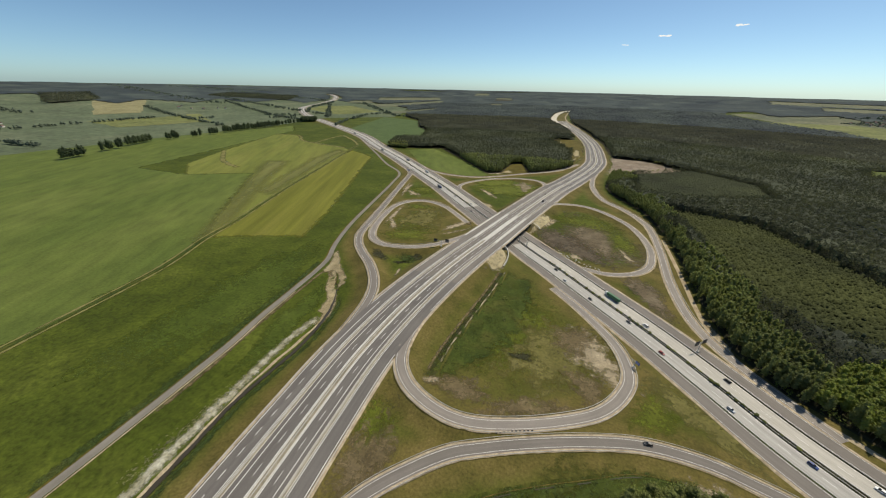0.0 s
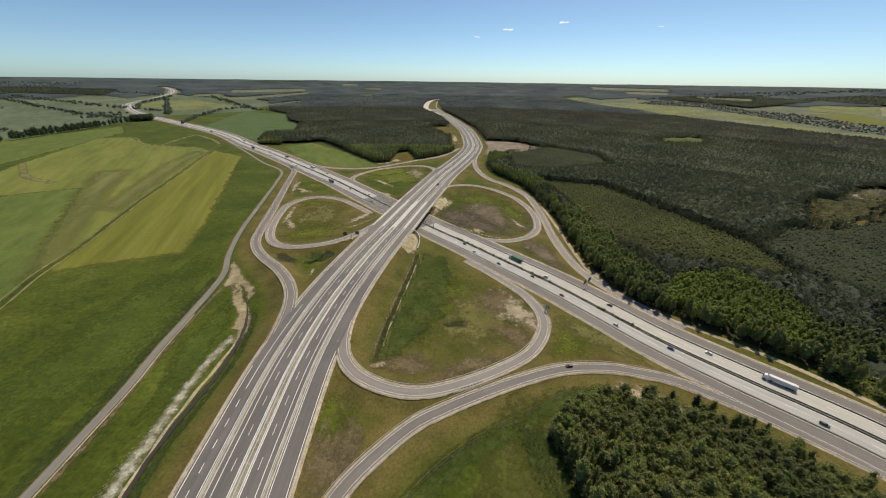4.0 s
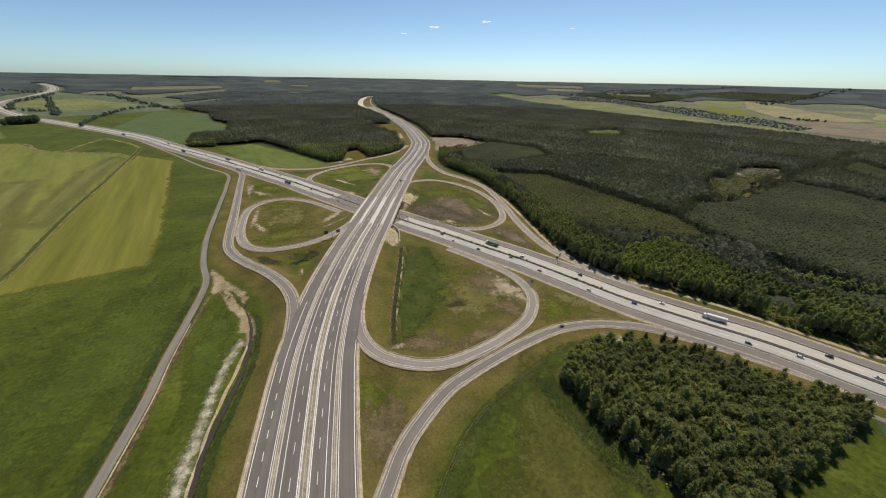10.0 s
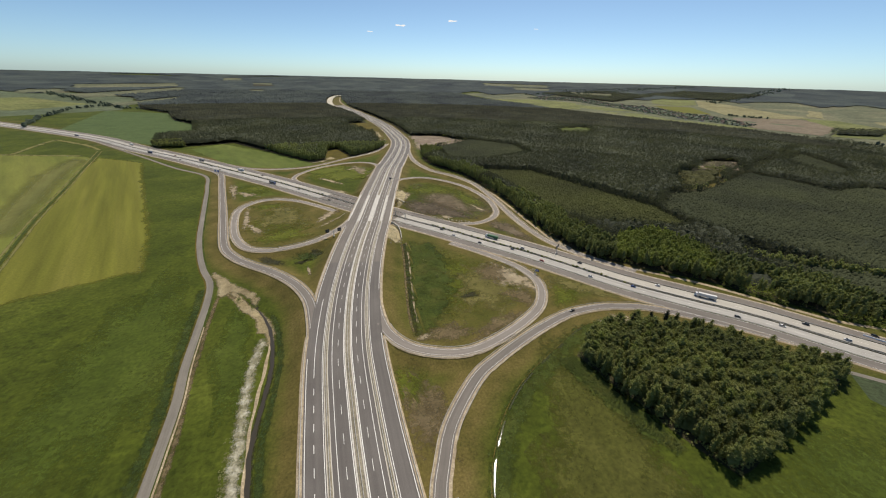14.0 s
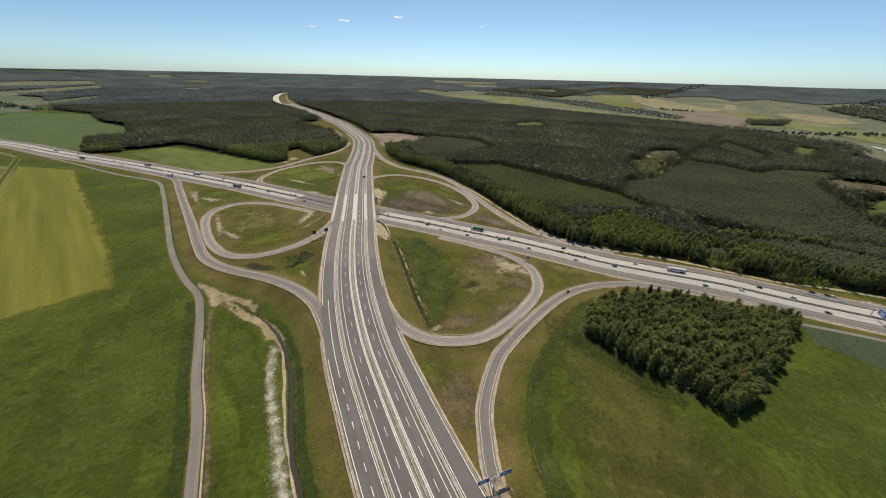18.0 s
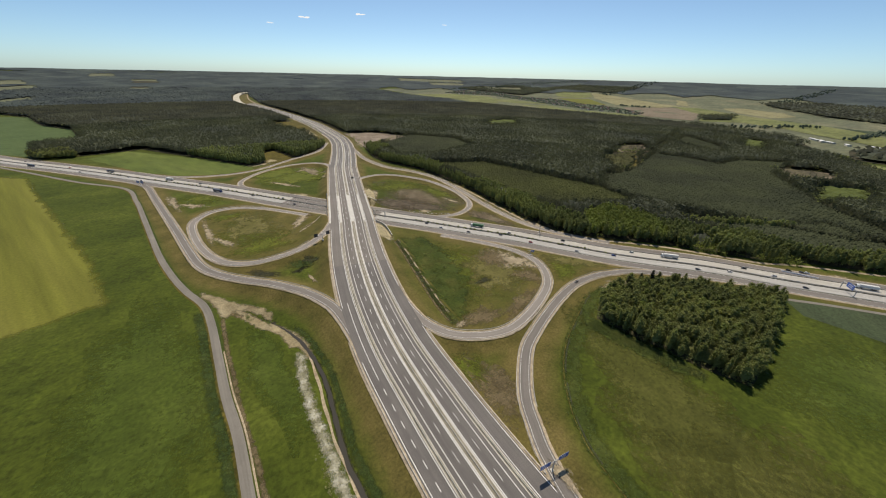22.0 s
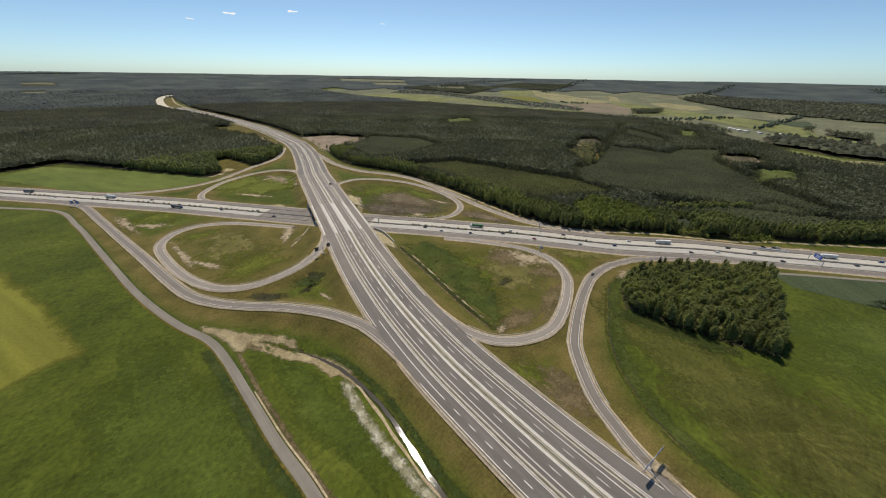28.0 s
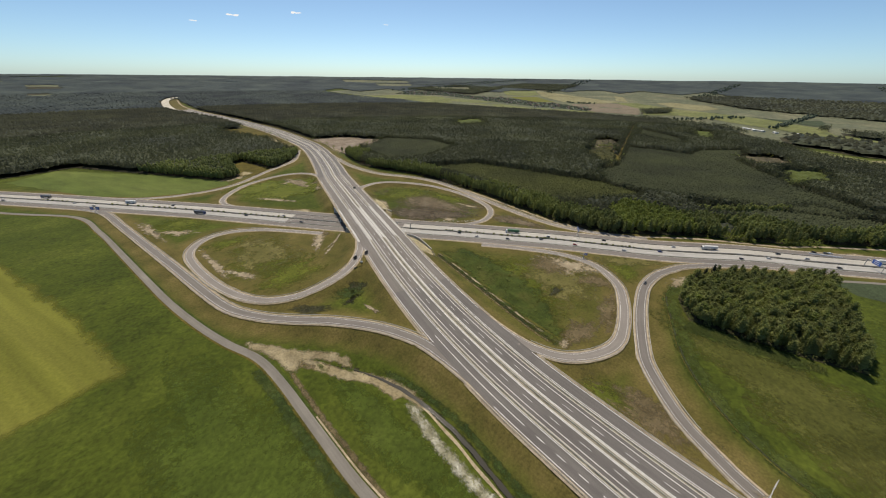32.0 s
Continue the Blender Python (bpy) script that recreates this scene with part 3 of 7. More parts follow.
# ---- ground ----
def axis(lo, hi, a, b, fine, grow):
    """Grid lines, fine between a and b and wider away from them."""
    v = list(np.arange(a, b + 0.1, fine))
    w, x = fine, b
    while x < hi:
        w *= grow
        x += w
        v.append(min(x, hi))
    w, x = fine, a
    while x > lo:
        w *= grow
        x -= w
        v.insert(0, max(x, lo))
    return np.array(v)


GX, GY = axis(-4900, 4660, -330, 330, 4.0, 1.09), axis(-1500, 4840, -60, 760, 4.0, 1.09)
gx, gy = np.meshgrid(GX, GY)
GP = np.stack([gx.ravel(), gy.ravel()], 1)
GZ = np.zeros(len(GP))
for key, (line, hl, hr) in EDGES.items():
    q = shifted(line, (hr - hl) / 2)
    pieces = (q,)
    for piece in pieces:
        d, z = segments_near(GP, piece, 60)
        GZ = np.maximum(GZ, np.where(d < 900, z - 0.4 - 0.5 * np.maximum(0, d - (hl + hr) / 2 - 2.0), 0))
low_d, _ = segments_near(GP, LOW, 80)
main_d, _ = segments_near(GP, shifted(MAIN, -1.0), 60)
GZ = np.minimum(GZ, np.where(low_d < 29, -0.05, np.where(main_d < 25, np.where(low_d > 33, 99.0, -0.05), 0.6 * np.maximum(0, low_d - 29))))
for line, half, deep in ((DITCH_W, 7.0, 1.8), (DITCH_M, 4.5, 1.6)):
    d, _ = segments_near(GP, line, 20)
    GZ -= deep * np.clip(1 - d / half, 0, 1)
road_d = np.full(len(GP), 1e9)
for key, (line, hl, hr) in EDGES.items():
    d, _ = segments_near(GP, shifted(line, (hr - hl) / 2), 90)
    road_d = np.minimum(road_d, d - (hl + hr) / 2)
GZ += far_rise(GP[:, 0], GP[:, 1])
HEIGHT = GZ.reshape(gx.shape)


def ground_z(x, y):
    """The height of the ground sheet."""
    x, y = np.asarray(x, float), np.asarray(y, float)
    i = np.clip(np.searchsorted(GX, x) - 1, 0, len(GX) - 2)
    j = np.clip(np.searchsorted(GY, y) - 1, 0, len(GY) - 2)
    u = np.clip((x - GX[i]) / (GX[i + 1] - GX[i]), 0, 1)
    v = np.clip((y - GY[j]) / (GY[j + 1] - GY[j]), 0, 1)
    return (HEIGHT[j, i] * (1 - u) * (1 - v) + HEIGHT[j, i + 1] * u * (1 - v) + HEIGHT[j + 1, i] * (1 - u) * v + HEIGHT[j + 1, i + 1] * u * v)


nx, ny = len(GX), len(GY)
gi = (np.arange(nx - 1)[None, :] + nx * np.arange(ny - 1)[:, None]).ravel()
ground_mesh = mesh_from("ground", np.column_stack([GP, GZ]), np.stack([gi, gi + 1, gi + nx + 1, gi + nx], 1), MEADOW, smooth=True)


def mask_layer(me, name, values):
    a = me.attributes.new(name, "FLOAT", "POINT")
    a.data.foreach_set("value", np.asarray(values, np.float32))


INNER = [(-70, 350), (-75, 300), (-86, 200), (-85, 165), (-60, 137), (-20, 135), (30, 160), (52, 195), (40, 240), (-30, 340)]
WLOOP = [(-115, 350), (-150, 325), (-195, 325), (-225, 365), (-240, 430), (-235, 485), (-200, 495), (-110, 440)]
dry = np.clip(1 - (road_d - 8) / 14, 0, 1)
dry = np.maximum(dry, 0.55 * inside(GP, INNER) + 0.0)
dry = np.maximum(dry, 0.80 * inside(GP, WLOOP))
dry = np.maximum(dry, 0.75 * np.clip(1 - (low_d - 27) / 14, 0, 1))
mask_layer(ground_mesh, "dry", dry)
gn, gl, gb = MEADOW.node_tree.nodes, MEADOW.node_tree.links, MEADOW.node_tree.nodes["Principled BSDF"]
at = gn.new("ShaderNodeAttribute")
at.attribute_name = "dry"
gpz = place(gn)
jn = noise_node(gn, gl, gpz, 0.06, 5, 0.7)
js = gn.new("ShaderNodeMath")
js.operation = "MULTIPLY_ADD"
js.inputs[1].default_value = 1.3
js.inputs[2].default_value = -0.65
gl.new(jn.outputs["Fac"], js.inputs[0])
ja = gn.new("ShaderNodeMath")
ja.operation = "ADD"
ja.use_clamp = True
gl.new(at.outputs["Fac"], ja.inputs[0])
gl.new(js.outputs[0], ja.inputs[1])
jm = gn.new("ShaderNodeMath")
jm.operation = "MULTIPLY"
gl.new(ja.outputs[0], jm.inputs[0])
jr = ramp(gn, ((0.02, (0, 0, 0)), (0.30, (1, 1, 1))))
gl.new(at.outputs["Fac"], jr.inputs["Fac"])
gl.new(jr.outputs["Color"], jm.inputs[1])
dn = noise_node(gn, gl, gpz, 0.035, 5, 0.65)
dr = ramp(gn, ((0.30, (0.066, 0.058, 0.016)), (0.5, (0.112, 0.092, 0.027)), (0.72, (0.165, 0.126, 0.045))))
gl.new(dn.outputs["Fac"], dr.inputs["Fac"])
df = noise_node(gn, gl, gpz, 0.7, 4, 0.65)
dfr = ramp(gn, ((0.3, (0.65, 0.65, 0.65)), (0.7, (1.3, 1.3, 1.25))))
gl.new(df.outputs["Fac"], dfr.inputs["Fac"])
dc = mix(gn, gl, dr.outputs["Color"], dfr.outputs["Color"], 1.0, "MULTIPLY")
old = gb.inputs["Base Color"].links[0].from_socket
gl.new(mix(gn, gl, old, dc, jm.outputs[0]), gb.inputs["Base Color"])
ground = tagged(new("ground", ground_mesh), "green meadow with dry grass on the road banks", "ground", kind="structure")


def flat_patch(name, poly, material, label, lift=0.12, step=12.0, ragged=2.0, category="field"):
    """A field or patch of another cover: a draped sheet with a slightly uneven edge."""
    rng = random.Random(name + label)
    pts = []
    poly = [Vector(p) for p in poly]
    for a, b in zip(poly, poly[1:] + poly[:1]):
        n = max(1, int((b - a).length / step))
        for k in range(n):
            pts.append(a.lerp(b, k / n) + Vector((rng.uniform(-ragged, ragged), rng.uniform(-ragged, ragged))) * (0.3 if k == 0 else 1))
    bm = bmesh.new()
    vs = [bm.verts.new((p.x, p.y, 0)) for p in pts]
    f = bm.faces.new(vs)
    bmesh.ops.triangulate(bm, faces=[f])
    size = max((a - b).length for a in poly for b in poly)
    if size > 60:
        for _ in range(2 if size < 400 else 3):
            long = [e for e in bm.edges if e.calc_length() > max(8, size / 14)]
            if long:
                bmesh.ops.subdivide_edges(bm, edges=long, cuts=1)
        bmesh.ops.triangulate(bm, faces=bm.faces[:])
    P = np.array([v.co[:2] for v in bm.verts])
    Z = ground_z(P[:, 0], P[:, 1]) + lift
    for v, z in zip(bm.verts, Z):
        v.co.z = z
    if bm.faces and sum(f.normal.z for f in bm.faces) < 0:
        bmesh.ops.reverse_faces(bm, faces=bm.faces[:])
    me = bm_mesh(name, bm, material)
    return tagged(new(name, me), label, category, kind="structure")


def edge_dist(P, poly):
    poly = np.asarray(poly + poly[:1], float)
    best = np.full(len(P), 1e9)
    for a, b in zip(poly[:-1], poly[1:]):
        d = b - a
        t = np.clip(((P - a) @ d) / (d @ d), 0, 1)
        best = np.minimum(best, np.linalg.norm(P - a - t[:, None] * d, axis=1))
    return best


def softened(m, jag=0.5, scale=0.05, rim=(0.30, 0.70)):
    """A copy of a cover that gives way to the ground over the patch's soft edge."""
    c = m.copy()
    c.name = m.name + "_soft"
    n, l, b = c.node_tree.nodes, c.node_tree.links, c.node_tree.nodes["Principled BSDF"]
    at = n.new("ShaderNodeAttribute")
    at.attribute_name = "reach"
    a = noise_node(n, l, place(n), scale, 6, 0.65)
    s1 = n.new("ShaderNodeMath")
    s1.operation = "MULTIPLY_ADD"
    s1.inputs[1].default_value = 2 * jag
    s1.inputs[2].default_value = 1 - jag
    l.new(a.outputs["Fac"], s1.inputs[0])
    s2 = n.new("ShaderNodeMath")
    s2.operation = "SUBTRACT"
    l.new(s1.outputs[0], s2.inputs[0])
    l.new(at.outputs["Fac"], s2.inputs[1])
    r = ramp(n, ((rim[0], (0, 0, 0)), (rim[1], (1, 1, 1))))
    l.new(s2.outputs[0], r.inputs["Fac"])
    l.new(r.outputs["Color"], b.inputs["Alpha"])
    return c


def soft_patch(name, poly, material, label, soft=5.0, lift=0.12, step=7.0, category="field"):
    """A field or patch whose edge runs softly into the ground."""
    pl = np.asarray(poly, float)
    lo, hi = pl.min(0) - soft, pl.max(0) + soft
    xs, ys = np.arange(lo[0], hi[0] + step, step), np.arange(lo[1], hi[1] + step, step)
    X, Y = np.meshgrid(xs, ys)
    P = np.stack([X.ravel(), Y.ravel()], 1)
    d = edge_dist(P, list(map(tuple, poly))) * np.where(inside(P, poly), 1, -1)
    reach = np.clip(0.5 - 0.5 * d / soft, 0, 1)
    n = len(xs)
    i = (np.arange(n - 1)[None] + n * np.arange(len(ys) - 1)[:, None]).ravel()
    near = np.min([reach[i], reach[i + 1], reach[i + n], reach[i + n + 1]], 0) < 1
    i = i[near]
    used = np.unique(np.concatenate([i, i + 1, i + n, i + n + 1]))
    back = np.zeros(len(P), int)
    back[used] = np.arange(len(used))
    F = back[np.stack([i, i + 1, i + n + 1, i + n], 1)]
    me = mesh_from(name, np.column_stack([P, ground_z(P[:, 0], P[:, 1]) + lift])[used], F, material)
    mask_layer(me, "reach", reach[used])
    return tagged(new(name, me), label, category, kind="structure")


def blob(name, cx, cy, rx, ry, turn, material, label, lift=0.10, seed=0, category="ground patch"):
    """A draped patch with a ragged round outline."""
    rng = random.Random(seed + cx * 7 + cy)
    ph = [rng.uniform(0, 6.28) for _ in range(5)]
    V, F = [], []
    n, rings = 40, 5
    for j in range(rings + 1):
        for i in range(n):
            a = 6.2832 * i / n
            r = j / rings * (1 + 0.16 * math.sin(2 * a + ph[0]) + 0.13 * math.sin(3 * a + ph[1]) + 0.10 * math.sin(5 * a + ph[2]) + 0.09 * math.sin(9 * a + ph[3]) + 0.06 * math.sin(14 * a + ph[4]))
            x, y = r * rx * math.cos(a), r * ry * math.sin(a)
            V.append((cx + x * math.cos(turn) - y * math.sin(turn), cy + x * math.sin(turn) + y * math.cos(turn)))
    V = np.array(V)
    Z = ground_z(V[:, 0], V[:, 1]) + lift
    for j in range(rings):
        for i in range(n):
            F.append((j * n + i, (j + 1) * n + i, (j + 1) * n + (i + 1) % n, j * n + (i + 1) % n))
    me = mesh_from(name, np.column_stack([V, Z]), F, material)
    mask_layer(me, "reach", np.repeat(np.arange(rings + 1) / rings, n))
    return tagged(new(name, me), label, category, kind="structure")


def draped(name, line, offs, material, lift=0.08):
    """A strip that follows the ground's shape."""
    q = line.copy()
    q[:, 2] = 0
    me = ribbon(name, q, offs, 0.0, material)
    co = np.empty(len(me.vertices) * 3)
    me.vertices.foreach_get("co", co)
    co = co.reshape(-1, 3)
    co[:, 2] = ground_z(co[:, 0], co[:, 1]) + lift
    me.vertices.foreach_set("co", co.ravel())
    me.update()
    o = np.abs(np.array([float(np.mean(v)) for v in offs]))
    s = np.concatenate([[0], np.cumsum(np.linalg.norm(np.diff(q[:, :2], axis=0), axis=1))])
    ends = np.clip(1 - np.minimum(s, s[-1] - s) / min(9.0, s[-1] / 3), 0, 1)
    mask_layer(me, "reach", np.maximum(np.tile(o / o.max(), len(q)), np.repeat(ends, len(o))))
    return me


# ---- roads ----
def road(name, label, category="road"):
    return tagged(new(name), label, category, kind="structure")


def dashes(parent, path, off, on, period, width, near, lift=0.05):
    """Broken line: the strokes of the near stretch each on its own, the far ones in one mesh."""
    s = np.concatenate([[0], np.cumsum(np.linalg.norm(np.diff(path[:, :2], axis=0), axis=1))])
    q = shifted(path, off)
    V, F, a = [], [], 0.0
    stroke = mesh_from("lane_dash", [(-width / 2, -on / 2, 0), (width / 2, -on / 2, 0), (width / 2, on / 2, 0), (-width / 2, on / 2, 0)], [(0, 1, 2, 3)], LINE)
    while a + on < s[-1]:
        p0 = np.array([np.interp(a, s, q[:, k]) for k in range(3)])
        p1 = np.array([np.interp(a + on, s, q[:, k]) for k in range(3)])
        mid, d = (p0 + p1) / 2, p1 - p0
        if near[0] < mid[1] < near[1]:
            ob = part("lane_dash", stroke, parent)
            ob.location = (mid[0], mid[1], mid[2] + lift)
            ob.rotation_euler = (math.atan2(d[2], np.hypot(d[0], d[1])), 0, math.atan2(-d[0], d[1]))
        else:
            u = d[:2] / np.linalg.norm(d[:2])
            r = np.array([u[1], -u[0]]) * width / 2
            b = len(V)
            for e, sg in ((p0, -1), (p0, 1), (p1, 1), (p1, -1)):
                V.append((e[0] + sg * r[0], e[1] + sg * r[1], e[2] + lift))
            F.append((b, b + 1, b + 2, b + 3))
        a += period
    if V:
        ob = part("lane_dashes", mesh_from("lane_dashes", V, F, LINE), parent)
        ob["kind"] = "stuff"


def line(parent, path, off, width=0.3, lift=0.05, material=LINE, name="edge_line"):
    return part(name, ribbon(name, path, [off - width / 2, off + width / 2], lift, material), parent)


def guard_rail(path, off, label="galvanised steel guard rail on posts", step=4.0):
    """A W-shaped beam on posts."""
    q = shifted(path, off)
    root = tagged(new("guard_rail"), label, "guard rail", "guard rails along the roads")
    prof = [(-0.05, 0.42), (0.06, 0.48), (0.0, 0.57), (0.06, 0.66), (-0.05, 0.74), (-0.14, 0.74), (-0.14, 0.42)]
    part("beam", ribbon("beam", q, [o for o, _ in prof], [z for _, z in prof], STEEL), root)
    s = np.concatenate([[0], np.cumsum(np.linalg.norm(np.diff(q[:, :2], axis=0), axis=1))])
    t = np.arange(1, s[-1], step)
    C = np.stack([np.interp(t, s, q[:, k]) for k in range(3)], 1)
    unit = np.array([(-0.06, -0.05, -0.4), (0.06, -0.05, -0.4), (0.06, 0.05, -0.4), (-0.06, 0.05, -0.4), (-0.06, -0.05, 0.7), (0.06, -0.05, 0.7), (0.06, 0.05, 0.7), (-0.06, 0.05, 0.7)])
    uf = np.array([(0, 1, 5, 4), (1, 2, 6, 5), (2, 3, 7, 6), (3, 0, 4, 7), (4, 5, 6, 7)])
    V = (C[:, None] + unit[None]).reshape(-1, 3)
    F = (uf[None] + 8 * np.arange(len(C))[:, None, None]).reshape(-1, 4)
    posts = part("post_row", mesh_from("post_row", V, F, STEEL), root)
    posts["kind"] = "stuff"
    return root


BODIES = dict(EDGES, low=(LOW, 25.0, 24.6))


def clear_of(path, off, own, pad):
    """The stretches of a line beside a road that lie on no other road."""
    path = spline(path[::2] if len(path) % 2 else np.vstack([path[::2], path[-1:]]), 2.0)
    q = shifted(path, off)
    keep = np.ones(len(q), bool)
    for key, (sweep, hl, hr) in BODIES.items():
        if key != own:
            d, z = segments_near(q[:, :2], shifted(sweep, (hr - hl) / 2), 60)
            keep &= ~((d < (hl + hr) / 2 + pad) & (np.abs(z - q[:, 2]) < 1.6))
    out, start = [], None
    for i, k in enumerate(list(keep) + [False]):
        if k and start is None:
            start = i
        if not k and start is not None:
            if i - start > 4:
                out.append(path[start:i])
            start = None
    return out


# main road: two carriageways and a distributor road on each side
NEAR = (20, 300)
main = road("main_road", "new asphalt motorway with white markings on a bank", "motorway")
part("asphalt", ribbon("asphalt", MAIN, [-26.0, -14.4, -1.3], 0.0, ASPHALT), main)
part("asphalt", ribbon("asphalt", MAIN, [1.3, 14.4, 24.0], 0.0, ASPHALT), main)
for q in clear_of(MAIN, -26.6, "main", 0.3):
    part("gravel_verge", ribbon("gravel_verge", q, [-28.6, -27.2, -26.0], [-0.5, -0.06, -0.02], GRAVEL), main)
for q in clear_of(MAIN, 24.6, "main", 0.3):
    part("gravel_verge", ribbon("gravel_verge", q, [24.0, 25.2, 26.2], [-0.02, -0.06, -0.5], GRAVEL), main)
part("median_strip", ribbon("median_strip", MAIN, [-1.3, 0.0, 1.3], [0.0, 0.12, 0.0], GRIT), main, "narrow pale grit strip between carriageways")
for o in (-1.85, 1.85):
    part("gutter", ribbon("gutter", MAIN, [o - 0.36, o + 0.36], 0.04, KERB), main)
part("divider", ribbon("divider", MAIN, [-14.9, -13.8, -12.8], [0.02, 0.10, 0.02], GRIT), main, "beige gravel divider with guard rail")
part("divider", ribbon("divider", MAIN, [12.3, 13.3, 14.3], [0.02, 0.10, 0.02], GRIT), main, "beige gravel divider with guard rail")
for o in (12.2, 14.4, -15.0, -12.7):
    part("gutter", ribbon("gutter", MAIN, [o - 0.2, o + 0.2], 0.05, KERB), main)
for o in (-2.7, 2.7):
    line(main, MAIN, o, 0.38)
for o in (-10.0, 9.6, -15.9, 15.4):
    line(main, MAIN, o, 0.30)
for o in (-25.0, 23.2):
    for q in clear_of(MAIN, o, "main", 0.6):
        line(main, q, o, 0.32)
OLDER = cut(MAIN, length_at(MAIN, 262), length_at(MAIN, 640))
for a, b in ((-25.8, -15.4), (-12.4, -2.3), (2.3, 11.9), (14.7, 23.8)):
    part("asphalt", ribbon("asphalt", OLDER, [a, b], 0.015, ASPHALT_OLD), main, "older paler asphalt towards the bridge")
line(main, cut(MAIN, length_at(MAIN, 128), length_at(MAIN, 205)), -20.6, 0.32)
dashes(main, MAIN, -6.2, 6.0, 17.3, 0.22, NEAR)
dashes(main, MAIN, 6.0, 6.0, 17.3, 0.22, NEAR)
dashes(main, cut(MAIN, 150, length_at(MAIN, 126)), -20.6, 4.6, 11.5, 0.32, NEAR)
for o in (-13.8, 13.3, 0.0, -27.0, 25.0):
    for q in clear_of(cut(MAIN, 60, length_at(MAIN, 900)), o, "main", 1.2):
        guard_rail(q, o)

# lower motorway: concrete carriageways, asphalt slip lanes
low = road("lower_motorway", "pale concrete motorway with asphalt slip lanes", "motorway")
s_w, s_e = length_at(LOW, 470), length_at(LOW, 396)
for a, b, m1, m2 in ((0, s_w - 42, CONCRETE, CONCRETE_WORN), (s_e + 8, 0, CONCRETE, CONCRETE_WORN), (s_w - 42, s_e + 8, ASPHALT_OLD, ASPHALT_OLD)):
    seg = cut(LOW, a, b)
    part("carriageway", ribbon("carriageway", seg, [-13.2, -7.5, -1.8], 0.0, m1), low)
    part("carriageway", ribbon("carriageway", seg, [1.8, 7.5, 13.2], 0.0, m2), low)
part("slip_lane", ribbon("slip_lane", LOW, [-25.0, -14.6], -0.03, ASPHALT_OLD), low)
part("slip_lane", ribbon("slip_lane", LOW, [14.0, 24.6], -0.03, ASPHALT_OLD), low)
part("divider", ribbon("divider", LOW, [-14.6, -13.9, -13.2], [-0.02, 0.1, -0.02], MUD), low)
part("divider", ribbon("divider", LOW, [13.2, 13.6, 14.0], [-0.02, 0.02, -0.02], SCRUB), low)
part("median_grass", ribbon("median_grass", LOW, [-1.8, 0, 1.8], [0.0, 0.10, 0.0], MUD), low)
part("gravel_verge", ribbon("gravel_verge", LOW, [-27.4, -26.2, -25.0], [-0.5, -0.1, -0.04], GRAVEL), low)
part("gravel_verge", ribbon("gravel_verge", LOW, [24.6, 25.6, 26.8], [-0.04, -0.1, -0.5], GRAVEL), low)
for o in (-12.6, -2.4, 2.4, 12.6, -24.2, 23.8, 15.0, -15.4):
    line(low, LOW, o, 0.2)
for o in (-7.5, 7.5):
    dashes(low, LOW, o, 6.0, 18.0, 0.2, (60, 420))
for o in (-14.0, 13.6, -1.0, 1.0):
    guard_rail(cut(LOW, length_at(LOW, 1100), length_at(LOW, -120)), o)


def slip(key, name, label, material, lines=(-2.6, 2.6)):
    path, hl, hr = EDGES[key]
    r = road(name, label, "slip road")
    part("asphalt", ribbon("asphalt", path, [-hl, 0, hr], -0.05, material), r)
    for q in clear_of(path, -hl - 0.6, key, 0.0):
        part("gravel_verge", ribbon("gravel_verge", q, [-hl - 1.7, -hl - 0.7, -hl], [-0.55, -0.12, -0.07], GRAVEL), r)
    for q in clear_of(path, hr + 0.6, key, 0.0):
        part("gravel_verge", ribbon("gravel_verge", q, [hr, hr + 0.7, hr + 1.7], [-0.07, -0.12, -0.55], GRAVEL), r)
    for o in lines:
        for q in clear_of(path, o, key, -0.5):
            line(r, q, o, 0.15, -0.01)
    return r


slip("loop_se", "slip_road", "curved asphalt loop ramp with pale verges", ASPHALT_PALE)
slip("slip_se", "slip_road", "curved asphalt slip road with pale verges", ASPHALT_OLD)
slip("loop_w", "slip_road", "teardrop-shaped asphalt loop ramp", ASPHALT_PALE)
slip("slip_w", "slip_road", "winding asphalt slip road with pale verges", ASPHALT_OLD)
slip("loop_n", "slip_road", "asphalt loop ramp round a grass island", ASPHALT_PALE)
slip("slip_n", "slip_road", "asphalt slip road beside a meadow", ASPHALT_PALE)
slip("loop_e", "slip_road", "asphalt loop ramp round stony fill", ASPHALT_PALE)
slip("slip_e", "slip_road", "asphalt slip road along the forest edge", ASPHALT_PALE)
for key, o, a, b in (("slip_se", -5.0, 100, -95), ("slip_se", 5.0, 100, -60), ("loop_se", -5.0, 95, -70), ("loop_se", 5.0, 95, -70), ("slip_w", -5.2, 70, -95), ("slip_w", 5.2, 70, -55),
                     ("loop_w", -5.0, 70, -70), ("loop_w", 5.0, 60, -70), ("loop_e", 5.0, 60, -60), ("slip_e", -5.0, 60, -70)):
    for q in clear_of(cut(EDGES[key][0], a, b), o, key, 0.6):
        guard_rail(q, o)
track = road("farm_track", "pale gravel farm track along the meadow", "track")
part("gravel", draped("gravel", TRACK_W, [-2.6, -0.9, 0.0, 0.9, 2.6], TRACK, 0.15), track)
part("grass_edge", draped("grass_edge", TRACK_W, [-4.2, -2.6], SCRUB, 0.10), track)
part("grass_edge", draped("grass_edge", TRACK_W, [2.6, 4.0], DRY, 0.10), track)

